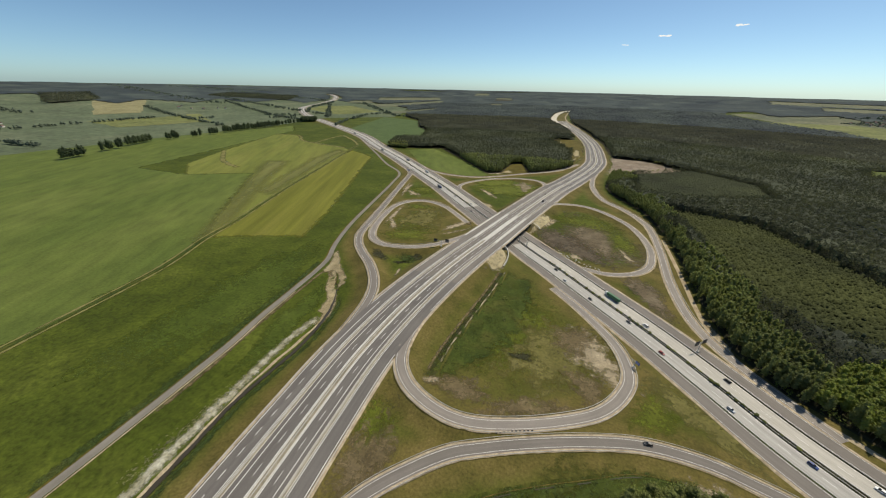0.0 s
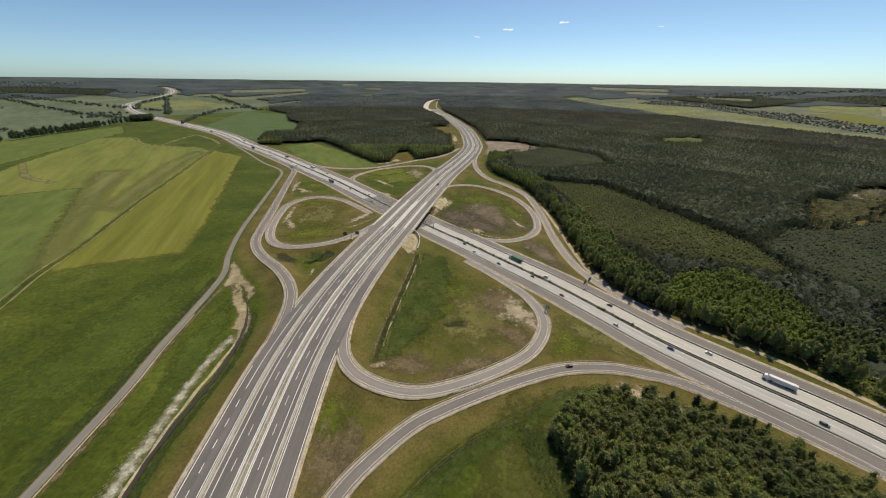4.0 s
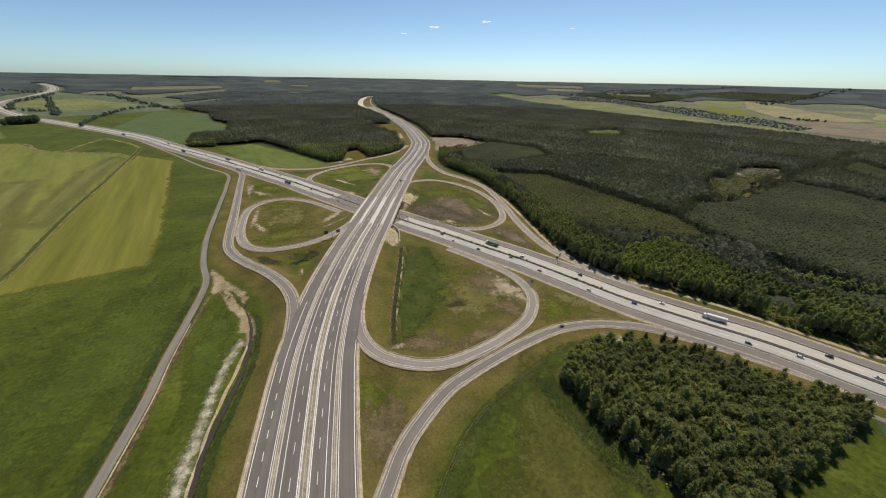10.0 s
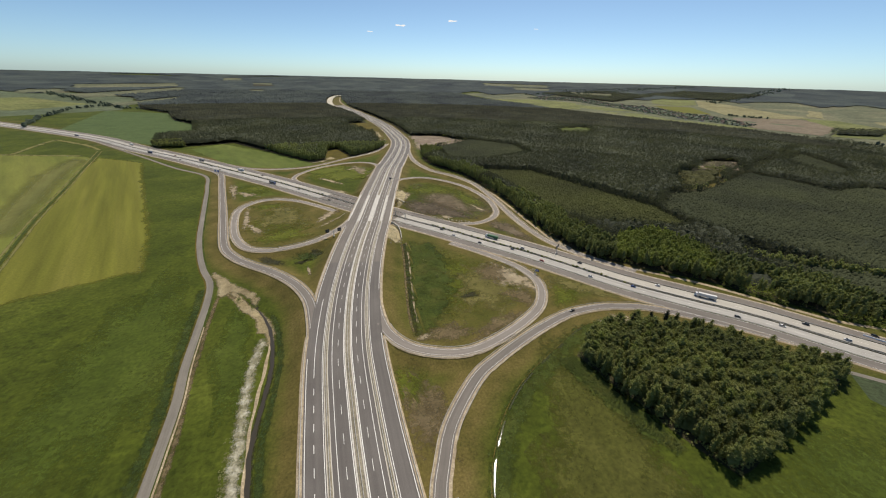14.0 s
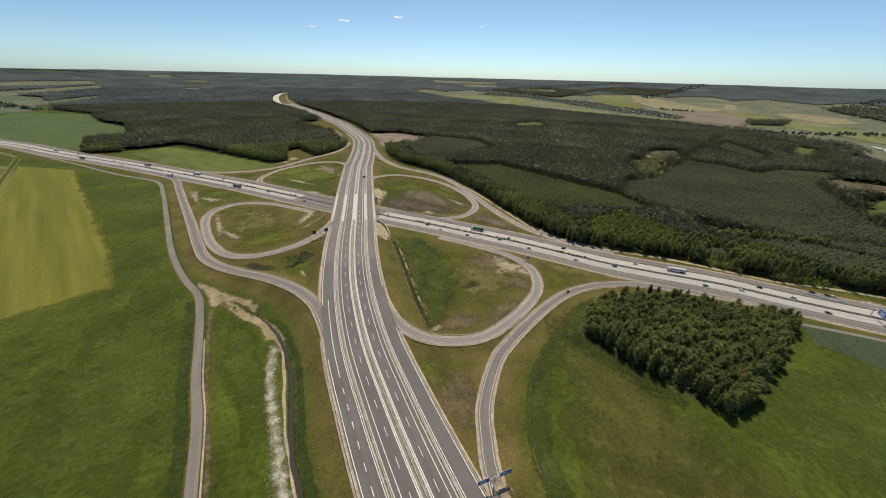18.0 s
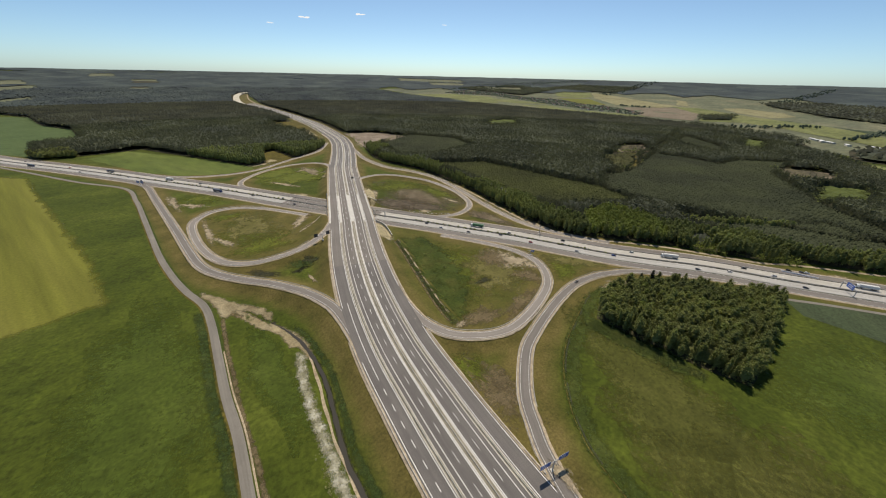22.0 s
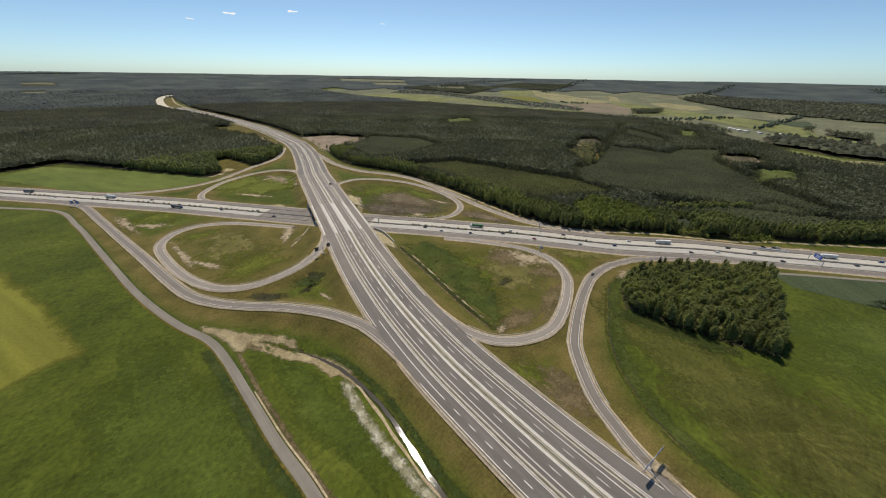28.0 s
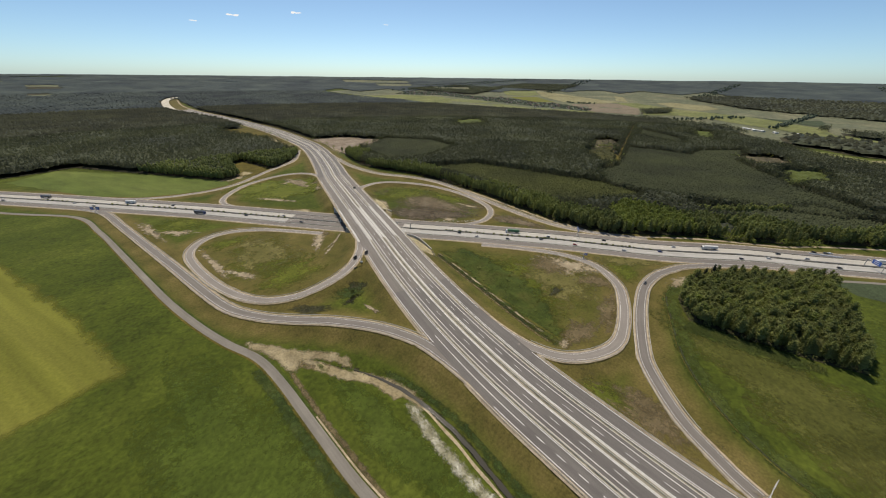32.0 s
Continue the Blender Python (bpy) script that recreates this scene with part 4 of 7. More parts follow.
# ---- fields ----
HALF = earthy("half_mown_grass", (0.113, 0.133, 0.029), (0.143, 0.158, 0.035), (0.180, 0.182, 0.046), 0.016, 0.4, stretch=(1.0, 0.12, 1), turn=-0.55, relief=0.1, grain=0.5)
S_HALF, S_MOWN, S_HAY, S_PASTURE = softened(HALF), softened(MOWN), softened(HAY, 0.35, 0.02, (0.1, 1.0)), softened(PASTURE)
DITCH_SIDE = [(-320, -60), (-345, 60), (-366, 180), (-396, 256), (-414, 318), (-436, 376), (-475, 480), (-525, 630), (-570, 760), (-605, 865), (-634, 950)]
soft_patch("meadow", DITCH_SIDE[:4] + [(-440, 305), (-512, 398), (-616, 535), (-726, 470), (-870, 470), (-1060, 1150), (-1190, 1300), (-1390, 500), (-1300, -400), (-700, -700)], S_PASTURE, "wide olive-green pasture west of the ditch", 8, 0.1, 16)
soft_patch("hay_field", [(-398, 262), (-350, 285), (-294, 306), (-330, 412), (-402, 578), (-450, 692), (-488, 788), (-500, 808), (-598, 866)] + DITCH_SIDE[8:3:-1], S_MOWN, "mown yellow-green hay strip", 11, 0.14, 3)
soft_patch("hay_field", DITCH_SIDE[3:10] + [(-650, 893), (-760, 916), (-835, 948), (-950, 1045), (-1040, 1036), (-905, 706), (-824, 544), (-726, 470), (-616, 535), (-512, 398), (-440, 305)], S_HALF, "half-mown pasture with pale swaths", 7, 0.16, 9)
soft_patch("hay_swath", [(-403, 254), (-440, 308), (-512, 401), (-612, 537), (-690, 640), (-640, 660), (-560, 520), (-478, 390), (-425, 310)], S_HAY, "pale dry hay swath along a mown edge", 16, 0.22, 7)
soft_patch("hay_swath", [(-470, 430), (-530, 600), (-580, 740), (-608, 840), (-640, 860), (-610, 720), (-560, 590), (-500, 440)], S_HAY, "pale dry hay swath beside the field ditch", 14, 0.24, 7)
for sweep in ([(-1050, 1036), (-940, 1042), (-835, 946), (-640, 892)], [(-780, 930), (-800, 1030), (-815, 1130)], [(-815, 1130), (-700, 1030), (-640, 960)], [(-905, 706), (-780, 600), (-690, 560)]):
    q = spline([(x, y, 0) for x, y in sweep], 8)
    tagged(new("hay_swath", draped("hay_swath", q, [-7, -2.5, 2.5, 7], R_HAY, 0.28)), "pale dry hay swath along the headland", "field", kind="structure")
FIELD_DITCH = spline([(x, y, 0) for x, y in DITCH_SIDE], 8)
tagged(new("field_ditch", draped("field_ditch", FIELD_DITCH, [-1.5, -0.5, 0.5, 1.5], SCRUB, 0.30)), "dark overgrown ditch across the meadow", "ditch", kind="structure")
tagged(new("hay_swath", draped("hay_swath", shifted(FIELD_DITCH, 4.0), [-1.6, -0.5, 0.5, 1.6], R_HAY, 0.27)), "pale dry grass edge of the field ditch", "field", kind="structure")
tagged(new("hay_swath", draped("hay_swath", shifted(FIELD_DITCH, -4.0), [-1.6, -0.5, 0.5, 1.6], R_HAY, 0.27)), "pale dry grass edge of the field ditch", "field", kind="structure")
flat_patch("crop_field", [(-907, 1290), (-1095, 1953), (-810, 1833), (-699, 1564), (-597, 1434), (-516, 1183), (-590, 1140), (-560, 1010), (-690, 1130)], CROP, "smooth green field of young crop")
flat_patch("meadow", [(-451, 940), (-397, 1001), (-300, 900), (-165, 766), (-165, 715), (-212, 700), (-273, 715), (-335, 765)], PASTURE, "green meadow below the forest edge")
STRIP = earthy("strip_meadow", (0.125, 0.140, 0.050), (0.155, 0.168, 0.062), (0.19, 0.19, 0.08), 0.004, 0.06, relief=0.05)
far_fields = [
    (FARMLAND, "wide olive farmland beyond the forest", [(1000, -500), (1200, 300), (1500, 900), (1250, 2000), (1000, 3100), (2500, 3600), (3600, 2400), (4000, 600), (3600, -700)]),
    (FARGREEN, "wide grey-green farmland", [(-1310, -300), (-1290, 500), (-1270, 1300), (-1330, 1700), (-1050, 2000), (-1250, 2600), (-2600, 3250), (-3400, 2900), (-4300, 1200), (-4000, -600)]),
    (STRIP, "pale yellowish field", [(-1700, 900), (-1640, 1250), (-2050, 1500), (-2200, 1000)]),
    (GRAIN, "pale ripening grain strip", [(-2350, 1150), (-2300, 1350), (-3100, 1900), (-3200, 1600)]),
    (STRIP, "pale yellowish field", [(-1420, 1950), (-1300, 2250), (-1700, 2500), (-2000, 2200)]),
    (GRAIN, "pale strip field", [(-2300, 2250), (-2100, 2500), (-2600, 2750), (-2900, 2450)]),
    (CROP, "green crop field", [(-2600, 300), (-2650, 700), (-3300, 800), (-3200, 200)]),
    (STRIP, "light green strip field at the forest", [(938, 2480), (1236, 2380), (1182, 2034), (1382, 1958), (1574, 2292), (1410, 2584), (1040, 2702)]),
    (STRIP, "light green strip field at the forest", [(1426, 2096), (1484, 1872), (1662, 1790), (1620, 1970), (1538, 2218)]),
    (STRIP, "light green strip field at the forest", [(1428, 1820), (1406, 1582), (1242, 1388), (1314, 1210), (1422, 1032), (1618, 1062), (1602, 1222), (1522, 1426), (1586, 1714)]),
    (STRIP, "light green meadow behind the village", [(2392, 2450), (2552, 2188), (2314, 1966), (2150, 1964), (2100, 2134)]),
    (MOWN, "green field behind the village", [(2004, 2042), (2164, 1866), (1966, 1562), (1876, 1684)]),
    (GRAIN, "pale ripening grain field", [(2564, 2180), (2522, 1888), (2354, 1450), (2304, 1284), (2134, 1316), (2026, 1528), (2258, 1900)]),
    (PLOUGHED, "brown ploughed field", [(1950, 1424), (2198, 1278), (2198, 1106), (1876, 960), (1652, 862), (1612, 1064), (1732, 1242)]),
    (STRIP, "long light green strip field", [(2266, 1312), (2318, 1166), (2192, 920), (2098, 704), (2042, 536), (1860, 350), (1702, 198), (1434, 160), (1482, 258), (1574, 378), (1716, 556), (1794, 732), (1654, 838), (2006, 998)]),
    (GRAIN, "pale ripening grain field", [(2430, 1092), (2520, 1030), (2462, 804), (2344, 710), (2182, 758), (2256, 942)]),
    (BEET, "grey-green far field", [(2102, 702), (2260, 512), (2102, 258), (1742, 204), (1886, 356), (2072, 544)]),
    (GRAIN, "pale far field", [(2660, 1502), (2642, 1426), (2356, 1250), (2384, 1348)]),
    (FARMLAND, "pale far strip", [(2132, 3250), (2388, 3006), (2282, 2864), (2046, 3030)]),
    (STRIP, "light green meadow beyond the halls", [(1426, 251), (1517, 139), (1456, 74), (1403, 41), (1345, 39), (1382, 116), (1342, 211)]),
    (STRIP, "light green strip between woods", [(1090, 231), (1079, 186), (1046, 120), (1008, 61), (940, 40), (940, 91), (973, 141), (1030, 185)]),
    (GRAIN, "pale grain field between woods", [(1008, 61), (1040, 20), (1020, -40), (922, -30), (924, 50)]),
    (BEET, "blue-green crop field beside the wood", [(203, 46), (272, -23), (340, -110), (260, -120), (205, -30), (188, 30)]),
]
for k, (m, lab, poly) in enumerate(far_fields):
    flat_patch("field", poly, m, lab, 0.1 if "blue" in lab else 0.3 if m in (FARMLAND, FARGREEN) else 1.0 + 0.04 * k, 60, 1.5 if "blue" in lab else 8)

# bare ground, sand and fill round the roads
blob("stony_fill", 50, 442, 54, 84, 0.15, R_DUMP, "grey-brown stony fill inside the loop", 0.15)
blob("stony_fill", 2, 420, 26, 46, 0.5, R_FILL, "dark grey-brown fill inside the loop", 0.19)
blob("stony_fill", 30, 390, 40, 16, -0.75, R_FILL, "dark grey-brown fill inside the loop", 0.20)
blob("sand_patch", 78, 400, 4, 26, 0.35, R_SAND, "pale sand along the loop ramp", 0.26)
blob("sand_patch", -14, 476, 10, 22, -0.35, R_SAND, "pale bare slope at the bridge", 0.26)
blob("sand_patch", 24, 376, 12, 6, -0.7, R_SAND, "spilled sand on the fill", 0.26)
blob("sand_patch", -116, 404, 3, 24, -0.85, R_SAND, "washed-out sandy stripe beside the bridge", 0.26)
blob("sand_patch", -128, 390, 2, 20, -0.75, R_SAND, "washed-out sandy stripe beside the bridge", 0.26)
blob("stony_fill", 20, 405, 24, 44, 0.7, R_DUMP, "grey-brown stony fill beside the slip lane", 0.17)
blob("grass_island", 36, 500, 58, 44, 0.2, R_GREEN, "sparse green grass on the fill", 0.22)
blob("grass_island", 76, 440, 26, 60, 0.2, R_GREEN, "sparse green grass on the fill", 0.24)
blob("grass_island", -112, 648, 66, 66, 0.5, R_BRIGHT, "green grass island inside a loop ramp", 0.14)
blob("grass_island", -98, 622, 44, 44, 0.5, R_BRIGHT, "green grass island inside a loop ramp", 0.18)
blob("sand_patch", 40, 212, 20, 32, 0.6, R_SAND, "bare sandy patch beside the ramp", 0.14)
blob("sand_patch", 24, 226, 24, 22, 0.6, R_BARE, "bare sandy soil beside the ramp", 0.16)
blob("sand_patch", 0, 152, 38, 10, 0.3, R_BARE, "reddish bare soil along the ramp", 0.16)
blob("sand_patch", -42, 152, 30, 12, 0.1, R_BARE, "reddish bare soil along the ramp", 0.14)
blob("sand_patch", 34, 180, 12, 26, 0.35, R_BARE, "reddish bare soil along the ramp", 0.16)
blob("green_patch", -8, 222, 54, 70, 0.5, R_GREEN, "green grass in the loop", 0.10)
blob("soil_patch", -190, 412, 48, 56, 0.2, R_GREEN, "green and brownish grass inside the loop", 0.14)
blob("soil_patch", -186, 424, 40, 46, 0.2, R_PALE, "dry pale brownish grass inside the loop", 0.16)
blob("dry_grass", 14, 206, 46, 44, 0.5, R_PALE, "dry pale grass patches inside the loop", 0.13)
blob("dry_grass", 96, 182, 46, 16, -0.86, R_PALE, "dry pale grass between the roads", 0.13)
blob("dry_grass", -74, 92, 14, 42, 0.22, R_BARE, "bare reddish-brown ground between the merging roads", 0.10)
blob("soil_patch", -178, 362, 52, 26, 0.3, R_GREEN, "green grass at the foot of the bank", 0.18)
blob("soil_patch", -212, 470, 30, 18, 0.3, R_GREEN, "green grass inside the loop", 0.18)
blob("sand_patch", -229, 425, 5.0, 46, 0.12, R_SAND, "pale eroded sand along the ramp", 0.22)
blob("sand_patch", -213, 388, 5.0, 26, 0.5, R_SAND, "pale eroded sand along the ramp", 0.24)
blob("sand_patch", -128, 420, 8, 34, -0.6, R_SAND, "pale eroded sand beside the bridge", 0.24)
blob("sand_patch", -274, 560, 7, 48, 0.28, R_SAND, "pale sand between the slip roads", 0.22)
blob("sand_patch", -250, 535, 26, 9, -0.6, R_SAND, "pale sand beside the motorway", 0.22)
blob("green_patch", -245, 560, 40, 46, 0.4, R_GREEN, "green grass between the slip roads", 0.16)
blob("sand_patch", -80, 672, 22, 8, 0.4, R_SAND, "bare sand inside the loop ramp", 0.2)
blob("sand_patch", -63, 610, 5, 44, 0.12, R_SAND, "bare sand inside the loop ramp", 0.22)
blob("sand_patch", -128, 590, 34, 7, -0.85, R_SAND, "pale sand at the motorway verge", 0.2)
blob("sand_patch", 20, 1240, 50, 150, -0.12, R_BARE, "cleared sandy ground beside the road", 0.2)
blob("sand_patch", 6, 1000, 18, 100, -0.25, R_SAND, "bare sandy verge at the forest", 0.2)
blob("sand_patch", 104, 900, 18, 90, -0.15, R_SAND, "bare sandy verge at the forest", 0.2)
blob("sand_patch", -150, 752, 24, 16, 0.5, R_SAND, "sandy clearing at the forest corner", 0.2)
blob("sand_patch", -77, 36, 3.6, 14, 0.12, R_SAND, "pale gravel between the merging roads", 0.9)
blob("sand_patch", 96, 132, 26, 7, -0.2, R_SAND, "bare sand beside the slip road", 0.14)
blob("sand_patch", 128, 168, 36, 9, -0.86, R_BARE, "bare soil between the roads", 0.14)
blob("green_patch", 70, 172, 20, 20, -0.86, R_GREEN, "yellow-green grass between the roads", 0.12)
blob("sand_patch", 130, 262, 5, 40, 0.1, R_SAND, "bare sand beside the slip road", 0.16)
blob("stony_fill", 88, 318, 14, 44, 0.2, R_DUMP, "grey-brown soil between the slip roads", 0.16)
blob("scrub_patch", -80, 112, 14, 26, 0.1, R_GREEN, "green weeds between the roads", 0.12)
blob("sand_patch", -66, 96, 10, 20, 0.3, R_BARE, "bare brown soil between the roads", 0.14)
blob("scrub_patch", -148, 300, 16, 16, 0.1, R_SCRUB, "dark wet hollow between the roads", 0.2)
tagged(new("rank_grass", draped("rank_grass", shifted(cut(TRACK_W, length_at(TRACK_W, 262), length_at(TRACK_W, 20)), 6.5), [-4.0, -1.5, 1.5, 4.5], R_SCRUB, 0.14)), "darker rank weeds along the farm track", "meadow", kind="structure")
tagged(new("sand_strip", draped("sand_strip", spline([(-215, 246, 0), (-212, 203, 0), (-208.5, 172, 0), (-205, 140, 0), (-200, 110, 0), (-197, 70, 0)], 3), [-2.2, -0.6, 0.6, 2.2], R_BARE, 0.14)), "faint brown wheel track in the grass", "track", kind="structure")
tagged(new("sand_strip", draped("sand_strip", cut(shifted(TRACK_W, -3.6), length_at(TRACK_W, 200), 0), [-0.5, 0.4], SAND, 0.16)), "pale sandy strip along the farm track", "track", kind="structure")
def strip(name, points, left, right, material, label, category, lift=0.14):
    """A draped strip whose two edges wander and whose width changes along it: points carry a width factor."""
    q = spline([(x, y, 0) for x, y, _ in points], 2.5)
    w = np.interp(np.linspace(0, 1, len(q)), np.linspace(0, 1, len(points)), [k for _, _, k in points])
    i = np.arange(len(q))
    wob = 1 + 0.28 * np.sin(i * 0.61 + left) + 0.22 * np.sin(i * 0.23 + right)
    offs = [-left * w * wob, -0.4 * left * w * wob, 0.4 * right * w * wob[::-1], right * w * wob[::-1]]
    return tagged(new(name, draped(name, q, offs, material, lift)), label, category, kind="structure")


S_SANDY = softened(earthy("brownish_sand", (0.190, 0.150, 0.085), (0.265, 0.218, 0.132), (0.345, 0.290, 0.190), 0.09, 0.8, relief=0.2), 0.9, 0.16, (0.20, 0.70))
soft_patch("sand_bank", [(-230.4, 287.0), (-219.8, 277.2), (-211.5, 266.1), (-200.2, 253.5), (-188.6, 242.8), (-181.8, 231.9), (-182.9, 225.4), (-187.3, 227.7), (-189.5, 234.7), (-196.2, 242.7), (-203.8, 247.5), (-207.9, 249.4), (-211.5, 240.1), (-215.9, 245.4), (-217.8, 257.3), (-222.9, 270.9), (-229.7, 280.6)], S_SANDY, "bare pale sand at the end of the ditch", 2.6, 0.17, 1.2, "sand")
soft_patch("sand_bank", [(-205.9, 249.1), (-197.0, 240.0), (-188.9, 226.4), (-177.5, 212.9), (-169.0, 198.3), (-164.3, 184.2), (-163.7, 172.1), (-167.2, 173.9), (-169.8, 185.9), (-175.2, 185.5), (-177.7, 197.7), (-183.2, 208.4), (-193.4, 219.0), (-199.8, 231.4)], S_SANDY, "bare pale sand on the bank of the ditch", 2.2, 0.18, 1.2, "sand")
strip("soil_patch", [(-222, 268, 1.0), (-207, 246, 1.0), (-193, 229, 0.8), (-182, 211, 0.5)], 4.0, 4.5, R_BARE, "bare brown soil beside the ditch", "soil", 0.12)
strip("ditch_sand", [(-172.5, 200, 1.0), (-167, 182, 0.9), (-164.8, 165, 0.8), (-164.6, 145, 0.8), (-165.4, 125, 0.9), (-165.3, 105, 0.9), (-163.2, 85, 1.0), (-160.5, 60, 1.0), (-156.5, 20, 1.0), (-148.5, -40, 0.9), (-136, -130, 0.6)], 0.9, 1.1, SAND, "pale sandy edge of the ditch", "sand", 0.16)
tagged(new("reed_bed", draped("reed_bed", spline([(-170, 182, 0), (-171, 170, 0), (-172.5, 150, 0), (-172, 135, 0), (-171, 118, 0), (-169, 97, 0), (-167, 70, 0), (-161, 20, 0), (-153, -40, 0)], 3), [-5.2, -2.5, 0.0, 2.0, 4.4], R_REED, 0.14)), "bleached dry reeds along the ditch", "reeds", kind="structure")
for a, b in (((-176, 271), (-188, 258)), ((-163, 248), (-176, 236)), ((-148, 222), (-165, 202)), ((-146, 196), (-163, 176)), ((-141, 173), (-156, 160)), ((-143, 150), (-158, 141)), ((-142, 128), (-158, 122))):
    chute = spline([(a[0], a[1], 0), ((a[0] + b[0]) / 2, (a[1] + b[1]) / 2 + 0.4, 0), (b[0], b[1], 0)], 2)
    tagged(new("drain_line", draped("drain_line", chute, [-0.2, 0.2], R_DRY, 0.14)), "narrow washed-out drainage line down the bank", "ditch", kind="structure")
for cx, cy, rx, ry, tn in ((-182, 297, 19, 7, -0.5), (-139, 304, 8, 11, 0.2), (-152, 290, 9, 5, 0.4)):
    blob("wet_hollow", cx, cy, rx, ry, tn, R_MUD, "dark wet hollow between the ramps", 0.2)
blob("sand_patch", -145, 270, 1.6, 14, 0.2, R_SAND, "pale washed-out gully in the bank", 0.2)
S_WEEDS = softened(SCRUB, 0.9, 0.12)
WEEDS = [(-40, 312), (-16, 300), (-13, 262), (-15, 232), (-24, 200), (-40, 175), (-55, 158), (-63, 159), (-61, 186), (-56, 222), (-50, 262), (-44, 300)]
soft_patch("scrub_strip", WEEDS, S_WEEDS, "strip of dark green weeds along the trench", 9, 0.16, 4, "scrub")
blob("scrub_patch", -9, 194, 8, 5, 0.3, R_MUD, "damp grey hollow in the grass", 0.2)
blob("sand_patch", -60, 153, 6, 5, 0.3, R_SAND, "pale sand at the trench's end", 0.2)
WATER_LINE = spline(cut(DITCH_W, 22, 0)[::3], 2.0)
WATER_LINE[:, 2] = -1.0
_k = np.arange(len(WATER_LINE))
_wide = np.clip(_k / 18.0, 0.15, 1)
tagged(new("water", ribbon("water", WATER_LINE, [-1.15 * _wide * (1 + 0.2 * np.sin(_k * 0.7)), 0 * _wide, 1.15 * _wide * (1 + 0.2 * np.sin(_k * 0.9 + 1))], 0.0, WATER)), "still water in the ditch", "water", kind="structure")
tagged(new("ditch_bed", draped("ditch_bed", cut(DITCH_W, 12, 0), [-2.4, -0.9, 0.9, 1.8], R_MUD, 0.06)), "dark wet bed of the ditch", "ditch", kind="structure")
tagged(new("ditch_bed", draped("ditch_bed", shifted(cut(DITCH_W, 40, 0), -5.0), [-3.4, -1.2, 1.2, 3.4], R_SCRUB, 0.08)), "dark weeds on the bank of the ditch", "ditch", kind="structure")
tagged(new("ditch_bed", draped("ditch_bed", DITCH_M, [-2.2, -0.8, 0.8, 2.2], R_MUD, 0.14)), "dark drainage ditch at the foot of the bank", "ditch", kind="structure")
tagged(new("ditch_edge", draped("ditch_edge", shifted(DITCH_M, 2.6), [-1.6, -0.5, 0.5, 1.6], R_BARE, 0.16)), "bare brown edge of the ditch", "soil", kind="structure")
tagged(new("ditch_edge", draped("ditch_edge", shifted(DITCH_M, -2.4), [-0.9, -0.3, 0.3, 0.9], R_SANDY, 0.17)), "pale sandy edge of the trench", "sand", kind="structure")
FOREST_PATH = spline([(430, -70, 0), (330, 30, 0), (291, 68, 0), (265, 87, 0), (244, 113, 0), (212, 155, 0), (173, 192, 0), (145, 217, 0), (128, 250, 0), (124, 300, 0), (126, 380, 0), (127, 470, 0)], 4)
tagged(new("forest_track", draped("forest_track", FOREST_PATH, [-2.0, 0, 2.0], SAND, 0.12)), "pale sandy track along the forest edge", "track", kind="structure")
SE_DITCH = spline([(84, 135, 0), (57, 131, 0), (33, 119, 0), (10, 107, 0), (-11, 94, 0), (-28, 79, 0), (-41, 63, 0), (-49, 50, 0), (-55, 34, 0), (-59, 5, 0)], 3)
tagged(new("meadow", draped("meadow", shifted(SE_DITCH, -3.5), [-8.0, -3, 3, 7.0], R_RANK, 0.08)), "darker rank grass beside the ditch", "meadow", kind="structure")
tagged(new("ditch_bed", draped("ditch_bed", SE_DITCH, [-1.0, -0.3, 0.3, 1.0], R_RANK, 0.12)), "narrow dark ditch along the meadow", "ditch", kind="structure")
tagged(new("ditch_edge", draped("ditch_edge", shifted(SE_DITCH, 1.3), [-0.4, -0.1, 0.1, 0.4], R_DRY, 0.15)), "pale sandy edge of the ditch", "sand", kind="structure")
for a, b in ((26, 42), (52, 59), (70, 80), (92, 126), (134, 150), (157, 184)):
    wet = cut(SE_DITCH, a, b)
    tagged(new("water", draped("water", wet, [-0.24, 0.0, 0.24], WATER, 0.17)), "shallow water in the meadow ditch", "water", kind="structure")

SAND_VERGE = cut(MAIN, length_at(MAIN, 1850), 0)
BEND = spline([(-40, 1850, 0), (-70, 1990, 0), (-108, 2130, 0), (-132, 2300, 0), (-142, 2500, 0), (-134, 2740, 0), (-100, 2900, 0), (-50, 2980, 0)], 25)
tagged(new("sand_yard", draped("sand_yard", BEND, [-17, 0, 17], PALESAND, 2.5)), "bright bare sand where the far motorway bends", "sand", kind="structure")
tagged(new("sand_verge", draped("sand_verge", SAND_VERGE, [-46, -36, -27], PALESAND, 0.5)), "bright bare sand beside the far motorway", "sand", kind="structure")
tagged(new("sand_verge", draped("sand_verge", SAND_VERGE, [27, 30, 34], SAND, 0.5)), "bright bare sand beside the far motorway", "sand", kind="structure")

# ---- woods ----
def lump(rng, sub, rough):
    """A lumpy clump of foliage as (verts, faces), about 1 across from its middle."""
    bm = bmesh.new()
    bmesh.ops.create_icosphere(bm, subdivisions=sub, radius=1.0)
    off = Vector((rng.uniform(0, 50), rng.uniform(0, 50), rng.uniform(0, 50)))
    for v in bm.verts:
        v.co *= 1 + rough * (noise.noise(v.co * 1.7 + off) * 1.2 + rng.uniform(-0.5, 0.5) * 0.5)
    V = np.array([v.co[:] for v in bm.verts])
    F = np.array([[v.index for v in f.verts] for f in bm.faces])
    bm.free()
    return V, F


